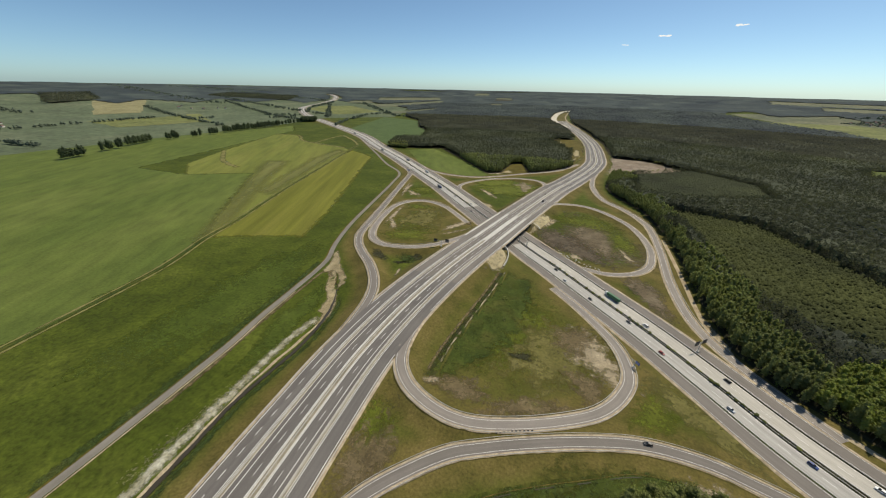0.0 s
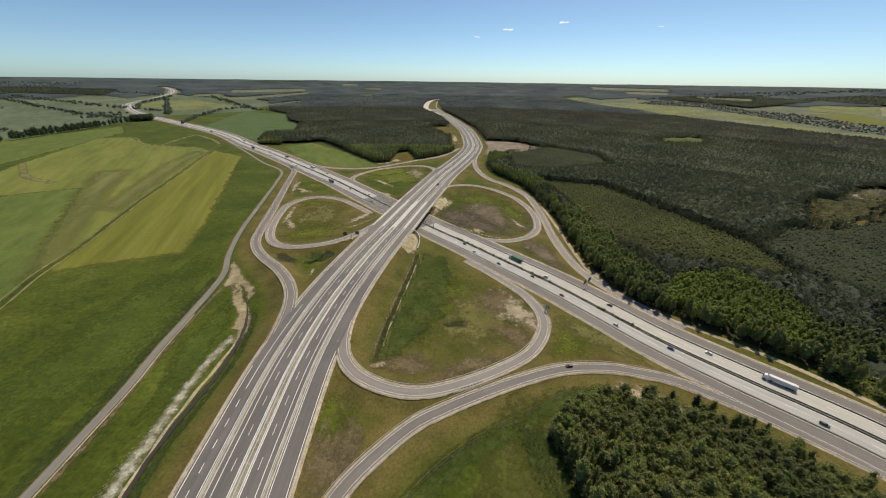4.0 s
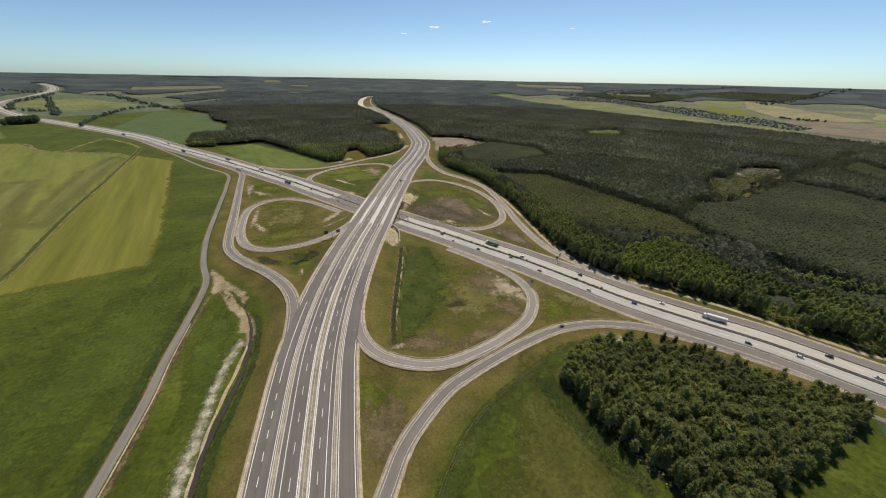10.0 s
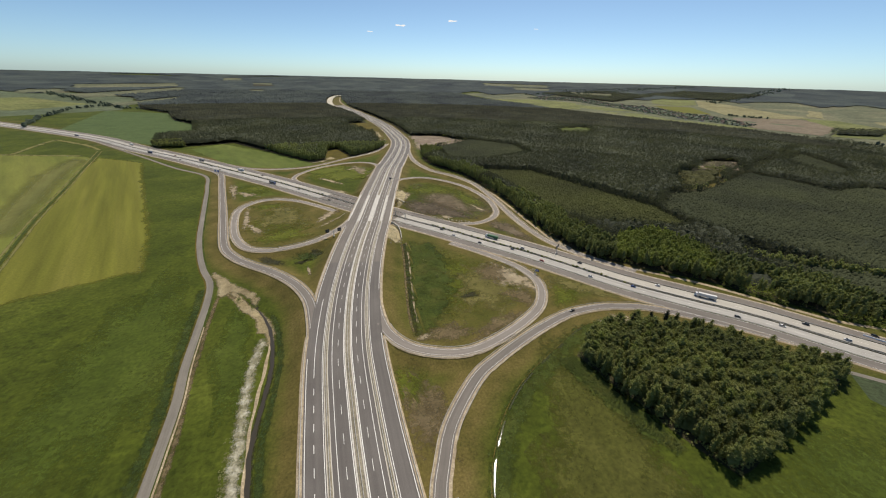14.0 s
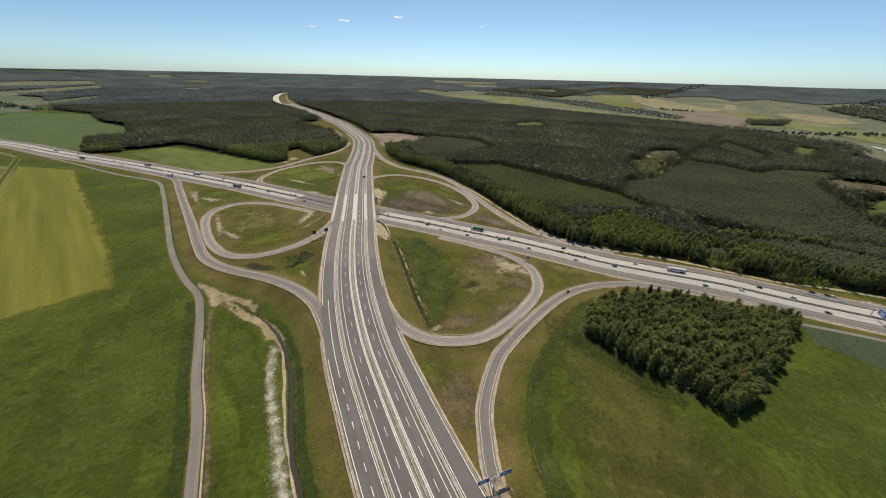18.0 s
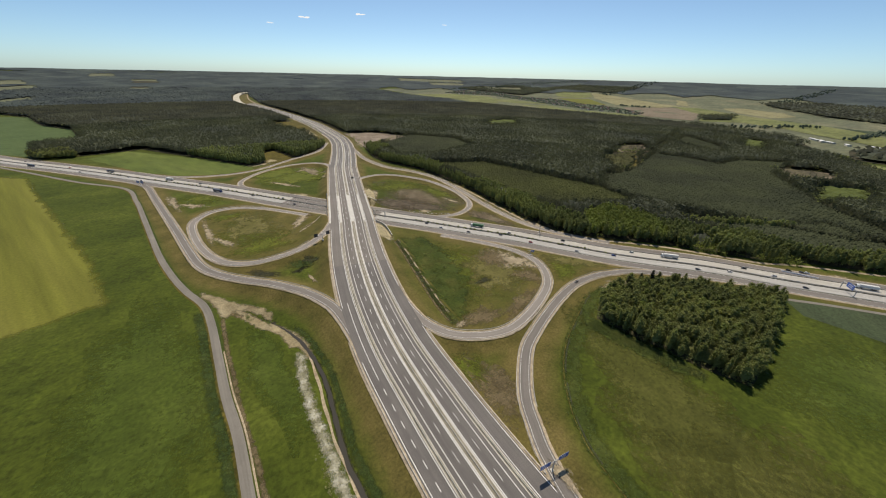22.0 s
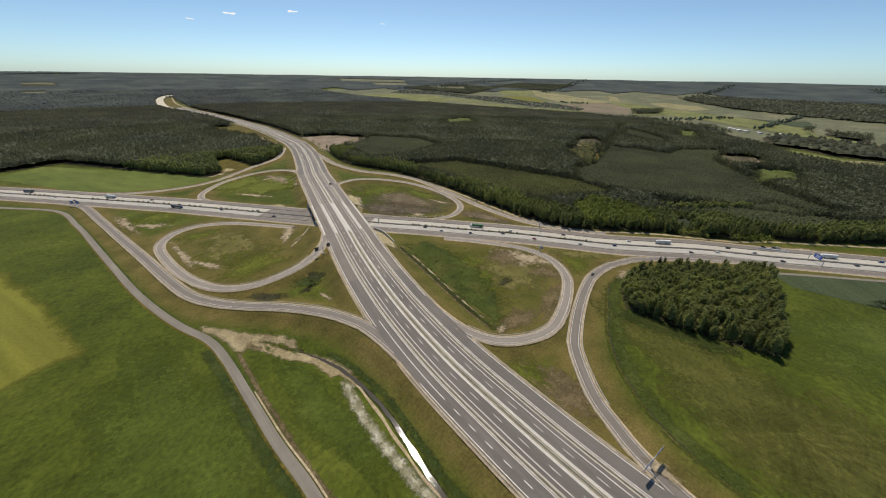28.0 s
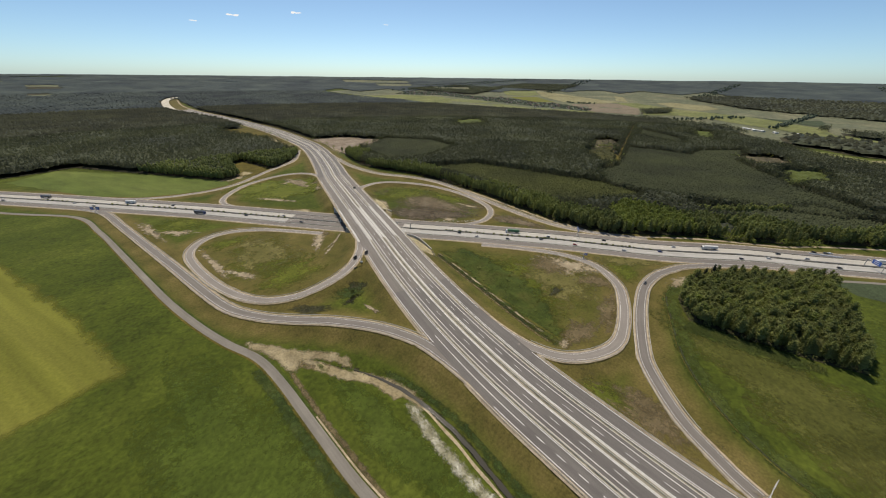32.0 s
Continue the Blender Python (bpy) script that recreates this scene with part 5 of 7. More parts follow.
def joined(pieces):
    V, F, n = [], [], 0
    for v, f in pieces:
        V.append(v)
        F.append(f + n)
        n += len(v)
    return np.vstack(V), np.vstack(F)


def leafy_crown(seed, leaves=520, size=0.075, low=0.28, slim=False, cores=6, aspect=0.5, clusters=26):
    """A crown of many small leaf sprays in clusters over an oval or a slim, pointed form, round a denser core: 1 high, 1 wide. aspect: width over height."""
    rng = random.Random(seed)
    lean = rng.uniform(0, 6.28)

    def form(u, a):
        w = 0.54 * min(1, (u / 0.2) ** 0.6) * (1 - u) ** 0.55 if slim else 0.5 * max(0.03, 1 - abs(2 * u - 0.92) ** 2.6) ** 0.6
        return w * (1 + 0.22 * math.sin(2 * a + lean) * (1 - u))

    out = []
    for k in range(cores):
        u = (k + 0.5) / cores
        v, f = lump(rng, 1, 0.4)
        r = 0.74 * form(u, 0)
        out.append((v * (r, r, (1 - low) * 0.75 / cores) + (rng.uniform(-0.05, 0.05), rng.uniform(-0.05, 0.05), low + (0.93 - low) * u), f))
    V, F = [], []
    for k in range(clusters):
        u = (k + rng.random()) / clusters
        a = 2.4 * k + rng.uniform(-0.6, 0.6)
        d = form(u, a) * rng.uniform(0.62, 0.98)
        spread = rng.uniform(0.06, 0.12) * (1.15 - 0.5 * u)
        for _ in range(leaves // clusters):
            p = Vector((d * math.cos(a) + rng.gauss(0, spread), d * math.sin(a) + rng.gauss(0, spread), low + (0.97 - low) * u + rng.gauss(0, spread) * aspect))
            e = Vector((rng.gauss(0, 1), rng.gauss(0, 1), rng.gauss(0, 0.7))).normalized() * size * rng.uniform(0.6, 1.3)
            g = Vector((rng.gauss(0, 1), rng.gauss(0, 1), rng.gauss(0, 0.7))).normalized() * size * rng.uniform(0.6, 1.1)
            b = len(V)
            V += [(q.x, q.y, p.z + (q.z - p.z) * aspect) for q in (p - e, p + g, p + e)]
            F.append((b, b + 1, b + 2))
    if V:
        out.append((np.array(V), np.array(F)))
    return joined(out)


def trunk_of(bm, height, top, r):
    tube(bm, (0, 0, -0.4), (0, 0, height * top), r, r * 0.45, 7)
    for k in range(4):
        a = k * 1.7
        z = height * top * (0.62 + 0.1 * k)
        tube(bm, (0, 0, z), (math.cos(a) * height * 0.14, math.sin(a) * height * 0.14, z + height * 0.14), r * 0.4, r * 0.12, 5)
    return bm


def tree_kind(name, label, category, crown, leaf, bark, height, width, top, radius, group):
    root = tagged(new(name), label, category, group)
    V, F = crown
    V = V * (width, width, height)
    part("crown", mesh_from("crown", V, F, leaf), root)
    part("trunk", bm_mesh("trunk", trunk_of(bmesh.new(), height, top, radius), bark), root)
    return root


def scatter(poly, gap, seed, keep=None, jitter=0.42):
    rng = np.random.default_rng(seed)
    poly = np.asarray(poly, float)
    lo, hi = poly.min(0), poly.max(0)
    xs, ys = np.arange(lo[0], hi[0], gap), np.arange(lo[1], hi[1], gap)
    P = np.stack(np.meshgrid(xs, ys), 2).reshape(-1, 2)
    P = P + rng.uniform(-jitter, jitter, P.shape) * gap
    P = P[inside(P, poly)]
    return P if keep is None else P[keep(P)]


def stand(name, P, crowns, leaf, height, width, seed, label, trunks=None):
    """Many trees of one kind as one object."""
    if not len(P):
        return
    rng = np.random.default_rng(seed)
    Z = ground_z(P[:, 0], P[:, 1])
    kind = rng.integers(0, len(crowns), len(P))
    h = rng.uniform(*height, len(P))
    w = rng.uniform(*width, len(P))
    a = rng.uniform(0, 6.283, len(P))
    VV, FF, n = [], [], 0
    for k, (V, F) in enumerate(crowns):
        q = np.where(kind == k)[0]
        if not len(q):
            continue
        c, s = np.cos(a[q])[:, None], np.sin(a[q])[:, None]
        X = (V[None, :, 0] * c - V[None, :, 1] * s) * w[q][:, None] + P[q, 0][:, None]
        Y = (V[None, :, 0] * s + V[None, :, 1] * c) * w[q][:, None] + P[q, 1][:, None]
        H = V[None, :, 2] * h[q][:, None] + Z[q][:, None]
        VV.append(np.stack([X, Y, H], 2).reshape(-1, 3))
        FF.append((F[None] + n + len(V) * np.arange(len(q))[:, None, None]).reshape(-1, 3))
        n += len(V) * len(q)
    me = bpy.data.meshes.new(name)
    V, F = np.vstack(VV), np.vstack(FF)
    me.vertices.add(len(V))
    me.vertices.foreach_set("co", V.ravel())
    me.loops.add(F.size)
    me.loops.foreach_set("vertex_index", F.ravel().astype(np.int32))
    me.polygons.add(len(F))
    me.polygons.foreach_set("loop_start", np.arange(0, F.size, 3, dtype=np.int32))
    me.materials.append(leaf)
    me.polygons.foreach_set("use_smooth", np.ones(len(F), bool))
    me.update(calc_edges=True)
    root = tagged(new(name, me), label, "woods", kind="stuff")
    if trunks:
        t = np.array([(0.14, 0, -0.3), (-0.07, 0.12, -0.3), (-0.07, -0.12, -0.3), (0.09, 0, 1), (-0.045, 0.08, 1), (-0.045, -0.08, 1)])
        f = np.array([(0, 1, 4, 3), (1, 2, 5, 4), (2, 0, 3, 5)])
        TV = t[None] * np.stack([np.ones(len(P)), np.ones(len(P)), h * 0.7], 1)[:, None]
        TV[:, :, 0] += P[:, 0][:, None]
        TV[:, :, 1] += P[:, 1][:, None]
        TV[:, :, 2] += Z[:, None]
        tr = part("trunks", mesh_from("trunks", TV.reshape(-1, 3), (f[None] + 6 * np.arange(len(P))[:, None, None]).reshape(-1, 4), trunks), root)
        tr["kind"] = "stuff"
    return root


def dist_path(P):
    """Distance from the middle of the interchange's near side."""
    return np.hypot(P[:, 0] + 110, P[:, 1] - 10)


E_FOREST = [(440, -60), (334, 36), (297, 75), (270, 93), (250, 119), (219, 160), (180, 196), (150, 222), (135, 255), (131, 308), (133, 380), (134, 476), (118, 585), (84, 660), (72, 720), (84, 800), (100, 880),
            (108, 1045), (100, 1348), (55, 1712), (-18, 2129), (-60, 2700), (-66, 2950), (-70, 4780), (300, 4700), (1500, 4400), (900, 3250), (1010, 2700), (1180, 2229), (1200, 1800), (1310, 1380), (1415, 1010), (1420, 800), (1280, 560),
            (1180, 370), (1090, 240), (960, 150), (900, 60), (960, -60), (900, -330), (600, -330)]
N_FOREST = [(8, 890), (-20, 838), (-72, 780), (-86, 797), (-112, 885), (-134, 865), (-139, 762), (-168, 742), (-270, 880), (-374, 1014), (-440, 985), (-491, 975), (-545, 985), (-590, 1130), (-519, 1183), (-597, 1434), (-699, 1564), (-810, 1833),
            (-1000, 2050), (-1250, 2600), (-2600, 3300), (-2600, 4000), (-300, 4750), (20, 4780), (20, 3040), (-30, 2990), (-140, 2700), (-110, 2129), (-30, 1712), (15, 1348), (20, 1045)]
CLEAR = {"verge_n": [(-82, 1345), (-45, 1416), (19, 1423), (30, 1290), (33, 1100), (14, 930), (0, 935), (4, 1100), (-12, 1150)], "strip": [(95, 840), (105, 1075), (190, 1060), (260, 960), (180, 905)], "glade": [(694, 1145), (833, 1162), (760, 1040), (648, 1055)], "ride": [(470, 405), (570, 515), (690, 510), (560, 415)],
         "felled": [(825, 275), (870, 195), (769, 160), (735, 222)], "glade_2": [(700, 172), (742, 112), (672, 92), (590, 138)], "felled_2": [(714, 580), (815, 572), (725, 500), (655, 530)],
         "glade_3": [(1180, 480), (1210, 428), (1038, 369), (1044, 420)], "aisle": [(1212.5, 686), (1213.5, 681), (638, 450), (488, 389.5), (486, 393.5), (634, 455)]}
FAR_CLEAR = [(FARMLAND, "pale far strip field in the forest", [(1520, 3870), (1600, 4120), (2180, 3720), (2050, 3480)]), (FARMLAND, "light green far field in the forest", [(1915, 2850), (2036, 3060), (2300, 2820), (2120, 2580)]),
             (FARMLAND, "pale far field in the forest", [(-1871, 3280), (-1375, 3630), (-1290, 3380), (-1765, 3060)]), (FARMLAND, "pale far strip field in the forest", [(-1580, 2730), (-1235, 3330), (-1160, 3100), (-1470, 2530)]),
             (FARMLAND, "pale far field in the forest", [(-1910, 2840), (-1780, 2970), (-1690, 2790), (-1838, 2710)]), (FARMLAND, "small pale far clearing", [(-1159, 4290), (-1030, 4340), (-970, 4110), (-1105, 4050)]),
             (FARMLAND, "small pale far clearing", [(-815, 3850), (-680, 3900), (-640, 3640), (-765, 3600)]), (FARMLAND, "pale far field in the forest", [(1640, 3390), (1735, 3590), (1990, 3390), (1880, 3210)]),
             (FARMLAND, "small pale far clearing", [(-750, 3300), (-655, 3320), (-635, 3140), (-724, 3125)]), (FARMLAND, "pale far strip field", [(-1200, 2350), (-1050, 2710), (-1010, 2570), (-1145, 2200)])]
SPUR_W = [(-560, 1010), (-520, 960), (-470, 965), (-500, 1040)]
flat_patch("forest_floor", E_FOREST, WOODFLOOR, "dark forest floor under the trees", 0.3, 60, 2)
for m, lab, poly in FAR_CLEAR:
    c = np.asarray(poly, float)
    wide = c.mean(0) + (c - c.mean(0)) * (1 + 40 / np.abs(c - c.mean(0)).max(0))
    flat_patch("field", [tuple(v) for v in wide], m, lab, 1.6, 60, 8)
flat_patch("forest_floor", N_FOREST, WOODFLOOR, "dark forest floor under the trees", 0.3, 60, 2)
flat_patch("verge", CLEAR["verge_n"], DRY, "dry sandy clearing beside the motorway", 0.6, 20, 4)
flat_patch("felled_area", CLEAR["strip"], CLEARED, "reddish felled strip in the forest", 0.6, 20, 4)
flat_patch("felled_area", CLEAR["felled"], CLEARED, "reddish felled area in the forest", 0.6, 20, 4)
flat_patch("glade", CLEAR["glade"], PASTURE, "light green glade in the forest", 0.6, 20, 4)
flat_patch("glade", CLEAR["glade_2"], PASTURE, "light green glade in the forest", 0.6, 20, 4)
flat_patch("glade", CLEAR["glade_3"], PASTURE, "light green glade in the forest", 0.6, 20, 4)
flat_patch("felled_area", CLEAR["felled_2"], CLEARED, "reddish thinned area among pines", 0.6, 20, 4)
flat_patch("forest_ride", CLEAR["aisle"], DRY, "straight pale ride through the forest", 0.7, 30, 1)
flat_patch("glade", CLEAR["ride"], DRY, "thinned dry strip in the forest", 0.6, 20, 4)

blob("meadow", 2, 24, 44, 92, -0.45, R_OLIVE, "olive-brown rank meadow beside the wood", 0.07)
blob("meadow", -20, -60, 50, 90, -0.3, R_OLIVE, "olive-brown rank meadow", 0.13)
blob("meadow", 150, -45, 90, 62, -0.5, R_LUSH, "lush yellow-green meadow beside the wood", 0.10)
blob("meadow", -255, 180, 36, 120, 0.14, R_LUSH, "lush green meadow beside the farm track", 0.09)
blob("meadow", -188, 170, 14, 56, 0.12, R_LUSH, "lush green strip beside the ditch", 0.05)
FIELD_TRACK = spline([(190, 60, 0), (204, 47.5, 0), (226, 26, 0), (250, 0, 0), (290, -44, 0), (350, -116, 0)], 4)
tagged(new("field_track", draped("field_track", FIELD_TRACK, [-1.9, -0.6, 0.6, 1.9], TRACK, 0.17)), "pale gravel track beside the motorway", "track", kind="structure")

blob("sand_patch", -28, 466, 7, 20, -0.3, R_SLOPE, "yellowish sandy slope at the bridge", 0.3)
blob("sand_patch", -30, 434, 4, 9, -0.2, R_SLOPE, "yellowish sandy slope at the bridge", 0.3)
blob("sand_patch", -58, 324, 6, 17, -0.2, R_SLOPE, "yellowish sandy slope at the bridge", 0.3)
blob("soil_patch", -68, 650, 15, 36, 0.35, R_SOIL, "bare brown soil inside the loop", 0.34)
blob("sand_patch", -112, 521, 14, 4, -0.7, R_SLOPE, "sandy bank beside the motorway", 0.26)

flat_patch("meadow", [(-84, 792), (-112, 880), (-134, 862), (-139, 760), (-110, 758)], DRY, "dry grass and sand at the forest corner", 0.55, 14, 2)
blob("sand_patch", -128, 775, 10, 14, 0.3, R_SLOPE, "bare sand at the forest corner", 0.7)
blob("sand_patch", 14, 1110, 10, 70, 0.05, R_SLOPE, "bare yellowish sand beside the motorway", 0.8)
blob("sand_patch", 4, 960, 6, 60, -0.1, R_SLOPE, "bare yellowish sand beside the slip road", 0.8)
blob("sand_patch", -60, 1340, 20, 26, 0.6, R_SLOPE, "bare sand in the clearing", 0.8)
SMALL = [leafy_crown(80 + k, 22, 0.24, 0.05, False, 0, 0.8, 5) for k in range(4)]
BROAD = [leafy_crown(s, 96, 0.17, 0.3, s % 2 == 0, 4, 0.42, 12) for s in range(6)]
PLAIN_CROWNS = [leafy_crown(s, 10, 0.2, 0.3, False, 3, 0.8, 5) for s in range(6, 12)]


def spire(seed, sprays=24):
    """A conifer of the closed forest: loose needle sprays over a domed crown."""
    rng = random.Random(seed)
    V, F = [], []
    for k in range(sprays):
        u = (k + rng.random()) / sprays
        a, r = 2.4 * k, 0.46 * (1 - u) ** 0.5 * rng.uniform(0.7, 1.1)
        c = Vector((r * math.cos(a), r * math.sin(a), 0.52 + 0.46 * u))
        b = len(V)
        for _ in range(3):
            d = Vector((rng.gauss(0, 1), rng.gauss(0, 1), rng.gauss(0, 0.6))).normalized() * rng.uniform(0.16, 0.27)
            V.append((c.x + d.x, c.y + d.y, c.z + d.z * 0.36))
        F.append((b, b + 1, b + 2))
    return np.array(V), np.array(F)


def cone(seed):
    """A small young conifer."""
    rng = random.Random(seed)
    V = [(rng.uniform(-0.06, 0.06), rng.uniform(-0.06, 0.06), 1.0)]
    for k in range(6):
        a, r = 1.047 * k + rng.uniform(-0.3, 0.3), rng.uniform(0.38, 0.62)
        V.append((r * math.cos(a), r * math.sin(a), rng.uniform(0.50, 0.80)))
    return np.array(V), np.array([(0, 1 + k, 1 + (k + 1) % 6) for k in range(6)])


SPIRES = [spire(s) for s in range(40, 46)]
LOW_SPIRES = [cone(s) for s in range(46, 52)]
BRIGHT = [(158, 214), (200, 262), (256, 264), (270, 205), (226, 160), (186, 190)]


def open_land(P):
    k = ~inside(P, CLEAR["aisle"]) & (np.abs(P[:, 0] - np.interp(P[:, 1], BEND[:, 1], BEND[:, 0], left=1e4, right=1e4)) > 22)
    far_w = (P[:, 0] < -1300) & (P[:, 0] > -2700)
    if far_w.any():
        k[far_w] &= segments_near(P[far_w], LOW[:120], 80)[0] > 34
    P = P + 8.0 * np.stack([np.sin(P[:, 1] * 0.11 + P[:, 0] * 0.05) + 0.5 * np.sin(P[:, 0] * 0.31), np.sin(P[:, 0] * 0.13 - P[:, 1] * 0.04) + 0.5 * np.sin(P[:, 1] * 0.27)], 1)
    u = P - (-150, 0)
    u = u / np.linalg.norm(u, axis=1)[:, None]
    for _, _, c in FAR_CLEAR:
        k &= ~inside(P, c)
    for name, c in CLEAR.items():
        for reach in (0, 15, 30) if name != "verge_n" else (0,):
            k &= ~inside(P + u * reach, c) if name != "aisle" else True
    return k


YOUNG = [(335, 333), (410, 385), (480, 385), (640, 445), (700, 470), (722, 400), (720, 335), (800, 340), (900, 270), (720, 240), (560, 120), (470, 20), (420, 60), (370, 165), (326, 262)]
YOUNG_4 = [(915, 535), (1080, 600), (1000, 480), (960, 430), (852, 392), (880, 460)]
YOUNG_5 = [(326, 206), (352, 160), (411, 120), (462, 92), (424, 10), (352, 44), (326, 70), (322, 100), (310, 146), (298, 176)]
YOUNG_2 = [(139, 850), (270, 950), (358, 844), (342, 728), (203, 674), (125, 690)]
YOUNG_3 = [(150, 605), (258, 569), (310, 400), (335, 333), (318, 262), (285, 264), (240, 286), (196, 302), (176, 340), (168, 400), (166, 490)]
GAP = [(232, 140), (246, 112), (262, 124), (272, 148), (258, 158)]
GAP_2 = [(268, 90), (292, 62), (304, 74), (292, 94), (278, 104)]
PLANTATIONS = (YOUNG, YOUNG_2, YOUNG_3, YOUNG_4, YOUNG_5)


def canopy(name, poly, step, keep, heights, material, label, inset=7.0, foot=1.0, rough=0.12):
    """The closed lower canopy that shows between the tree tops: one bumpy sheet."""
    pl = np.asarray(poly, float)
    lo, hi = pl.min(0), pl.max(0)
    xs, ys = np.arange(lo[0], hi[0], step), np.arange(lo[1], hi[1], step)
    X, Y = np.meshgrid(xs, ys)
    r = np.random.default_rng(len(xs))
    P = np.stack([X.ravel(), Y.ravel()], 1) + r.uniform(-0.3, 0.3, (X.size, 2)) * step
    ok = inside(P, poly) & keep(P)
    ok[ok] = edge_dist(P[ok], list(map(tuple, poly))) > inset
    Z = ground_z(P[:, 0], P[:, 1]) + heights(P) * r.uniform(1 - rough, 1 + rough, len(P))
    n = len(xs)
    i = (np.arange(n - 1)[None] + n * np.arange(len(ys) - 1)[:, None]).ravel()
    i = i[ok[i] & ok[i + 1] & ok[i + n] & ok[i + n + 1]]
    grid = np.zeros(len(P), int)
    for o in (0, 1, n, n + 1):
        np.add.at(grid, i + o, 1)
    rim = grid < 4
    Z[rim] = ground_z(P[rim, 0], P[rim, 1]) + foot * r.uniform(0.7, 1.3, int(rim.sum()))
    used = np.unique(np.concatenate([i, i + 1, i + n, i + n + 1]))
    back = np.zeros(len(P), int)
    back[used] = np.arange(len(used))
    F = back[np.stack([i, i + 1, i + n + 1, i + n], 1)]
    me = mesh_from(name, np.column_stack([P, Z])[used], F, material)
    tagged(new(name, me), label, "woods", kind="stuff")


def is_young(P):
    return np.any([inside(P, y) for y in PLANTATIONS], axis=0)


for tag, poly in (("east", E_FOREST), ("north", N_FOREST)):
    sd = 100 if tag == "east" else 200
    near = scatter(poly, 3.8, sd, lambda P: (dist_path(P) < 900) & open_land(P) & ~inside(P, GAP) & ~inside(P, GAP_2))
    young = is_young(near)
    e = edge_dist(near, poly)
    patchy = np.sin(near[:, 1] * 0.031 + near[:, 0] * 0.012) + 0.6 * np.sin(near[:, 1] * 0.083 - near[:, 0] * 0.05)
    bays = e > np.where(np.sin(near[:, 1] * 0.21) + np.sin(near[:, 1] * 0.57 + 1) > 0.75, 8.0, 1.0)
    near, young, e, patchy = near[bays], young[bays], e[bays], patchy[bays]
    leafy = (e < np.where(near[:, 1] < 340, 44 + 8 * patchy, 26 + 22 * patchy)) & ~young if tag == "east" else (e < 60) & ~young
    pn = near[~leafy & ~young]
    rng = np.random.default_rng(sd)
    mixd = rng.random(len(pn)) < (0.05 if tag == "east" else 0.45)
    if tag == "east":
        bright = inside(near, BRIGHT)
        stand("broadleaf_woods", near[bright & ~young], BROAD, LEAF_FRESH, (11, 16), (4.4, 6.4), sd + 21, "bright green broadleaf stand at the forest edge", BARK)
        leafy &= ~bright
        pn = pn[~inside(pn, BRIGHT)]
        mixd = rng.random(len(pn)) < 0.05
    stand("broadleaf_woods", near[leafy], BROAD if tag == "east" else PLAIN_CROWNS, EDGELEAF, (11.5, 18.5), (4.6, 7.0), sd + 1, "fresh green broadleaf trees at the forest edge", BARK)
    front = edge_dist(pn, poly) < 16
    stand("pine_woods", pn[~mixd & ~front], SPIRES, PINE, (13.4, 17.4), (4.0, 6.2), sd + 2, "dark pine forest with a closed canopy")
    stand("pine_woods", pn[~mixd & front], SPIRES, PINE, (13.4, 18.0), (4.0, 6.0), sd + 4, "dark pines with bare trunks at the forest's edge", PINEBARK)
    stand("broadleaf_woods", pn[mixd], PLAIN_CROWNS, MIXLEAF, (12, 16.5), (4.4, 6.8), sd + 3, "dark broadleaf trees among the pines")
    if tag == "east":
        for k, yp in enumerate(PLANTATIONS):
            P = scatter(yp, 3.3, sd + 9 + k, lambda P: open_land(P) & ~inside(P, BRIGHT))
            stand("pine_plantation", P, LOW_SPIRES, YOUNGLEAF if k == 2 else PLANTATION, (5.9, 8.4), (3.2, 4.4), sd + 14 + k, "smooth young pine plantation")
            canopy("plantation_canopy", yp, 3.0, open_land, lambda P: np.full(len(P), 4.9), YOUNGLEAF if k == 2 else PLANTATION, "closed canopy of the young plantation", 2.0, 3.0, 0.05)
    wide = lambda a, b: (lambda P: (dist_path(P) >= a) & (dist_path(P) < b) & open_land(P) & ~is_young(P))
    canopy("forest_canopy", poly, 5.0, wide(0, 900), lambda P: 12.6 - 5.0 * ((edge_dist(P, poly) < 56) & (P[:, 1] < 360) | inside(P, BRIGHT)), PINETOP, "closed lower canopy of the forest", 12.0, 2.0, 0.2)
    canopy("forest_canopy", poly, 8.0, wide(885, 1920), lambda P: 12.6 + 1.2 * np.sin(P[:, 0] * 0.021) * np.sin(P[:, 1] * 0.017), PINETOP, "dark pine forest in the distance", 4.0, 7.0, 0.1)
    mid = scatter(poly, 5.8, sd + 5, wide(900, 1500))
    stand("pine_woods", mid, SPIRES, PINE, (13.5, 18.0), (5.6, 8.0), sd + 6, "dark pine forest in the distance")
    mid = scatter(poly, 9.5, sd + 7, wide(1500, 2300))
    stand("pine_woods", mid, LOW_SPIRES, PINE, (14.0, 19.0), (9.0, 13.0), sd + 8, "dark pine forest in the distance")
    # from here to the skyline the needle colour carries painted haze
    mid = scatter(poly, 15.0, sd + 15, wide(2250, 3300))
    stand("pine_woods", mid, LOW_SPIRES, FARPINE_HAZE, (8.5, 13.0), (13.0, 18.0), sd + 16, "dark pine forest towards the skyline")
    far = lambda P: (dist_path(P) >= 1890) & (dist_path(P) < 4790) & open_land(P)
    canopy("forest_canopy", poly, 16.0, far, lambda P: 5.5 + 1.6 * np.sin(P[:, 0] * 0.011) * np.sin(P[:, 1] * 0.013), FARPINE_HAZE, "dark pine forest towards the skyline", 4.0, 4.0, 0.2)
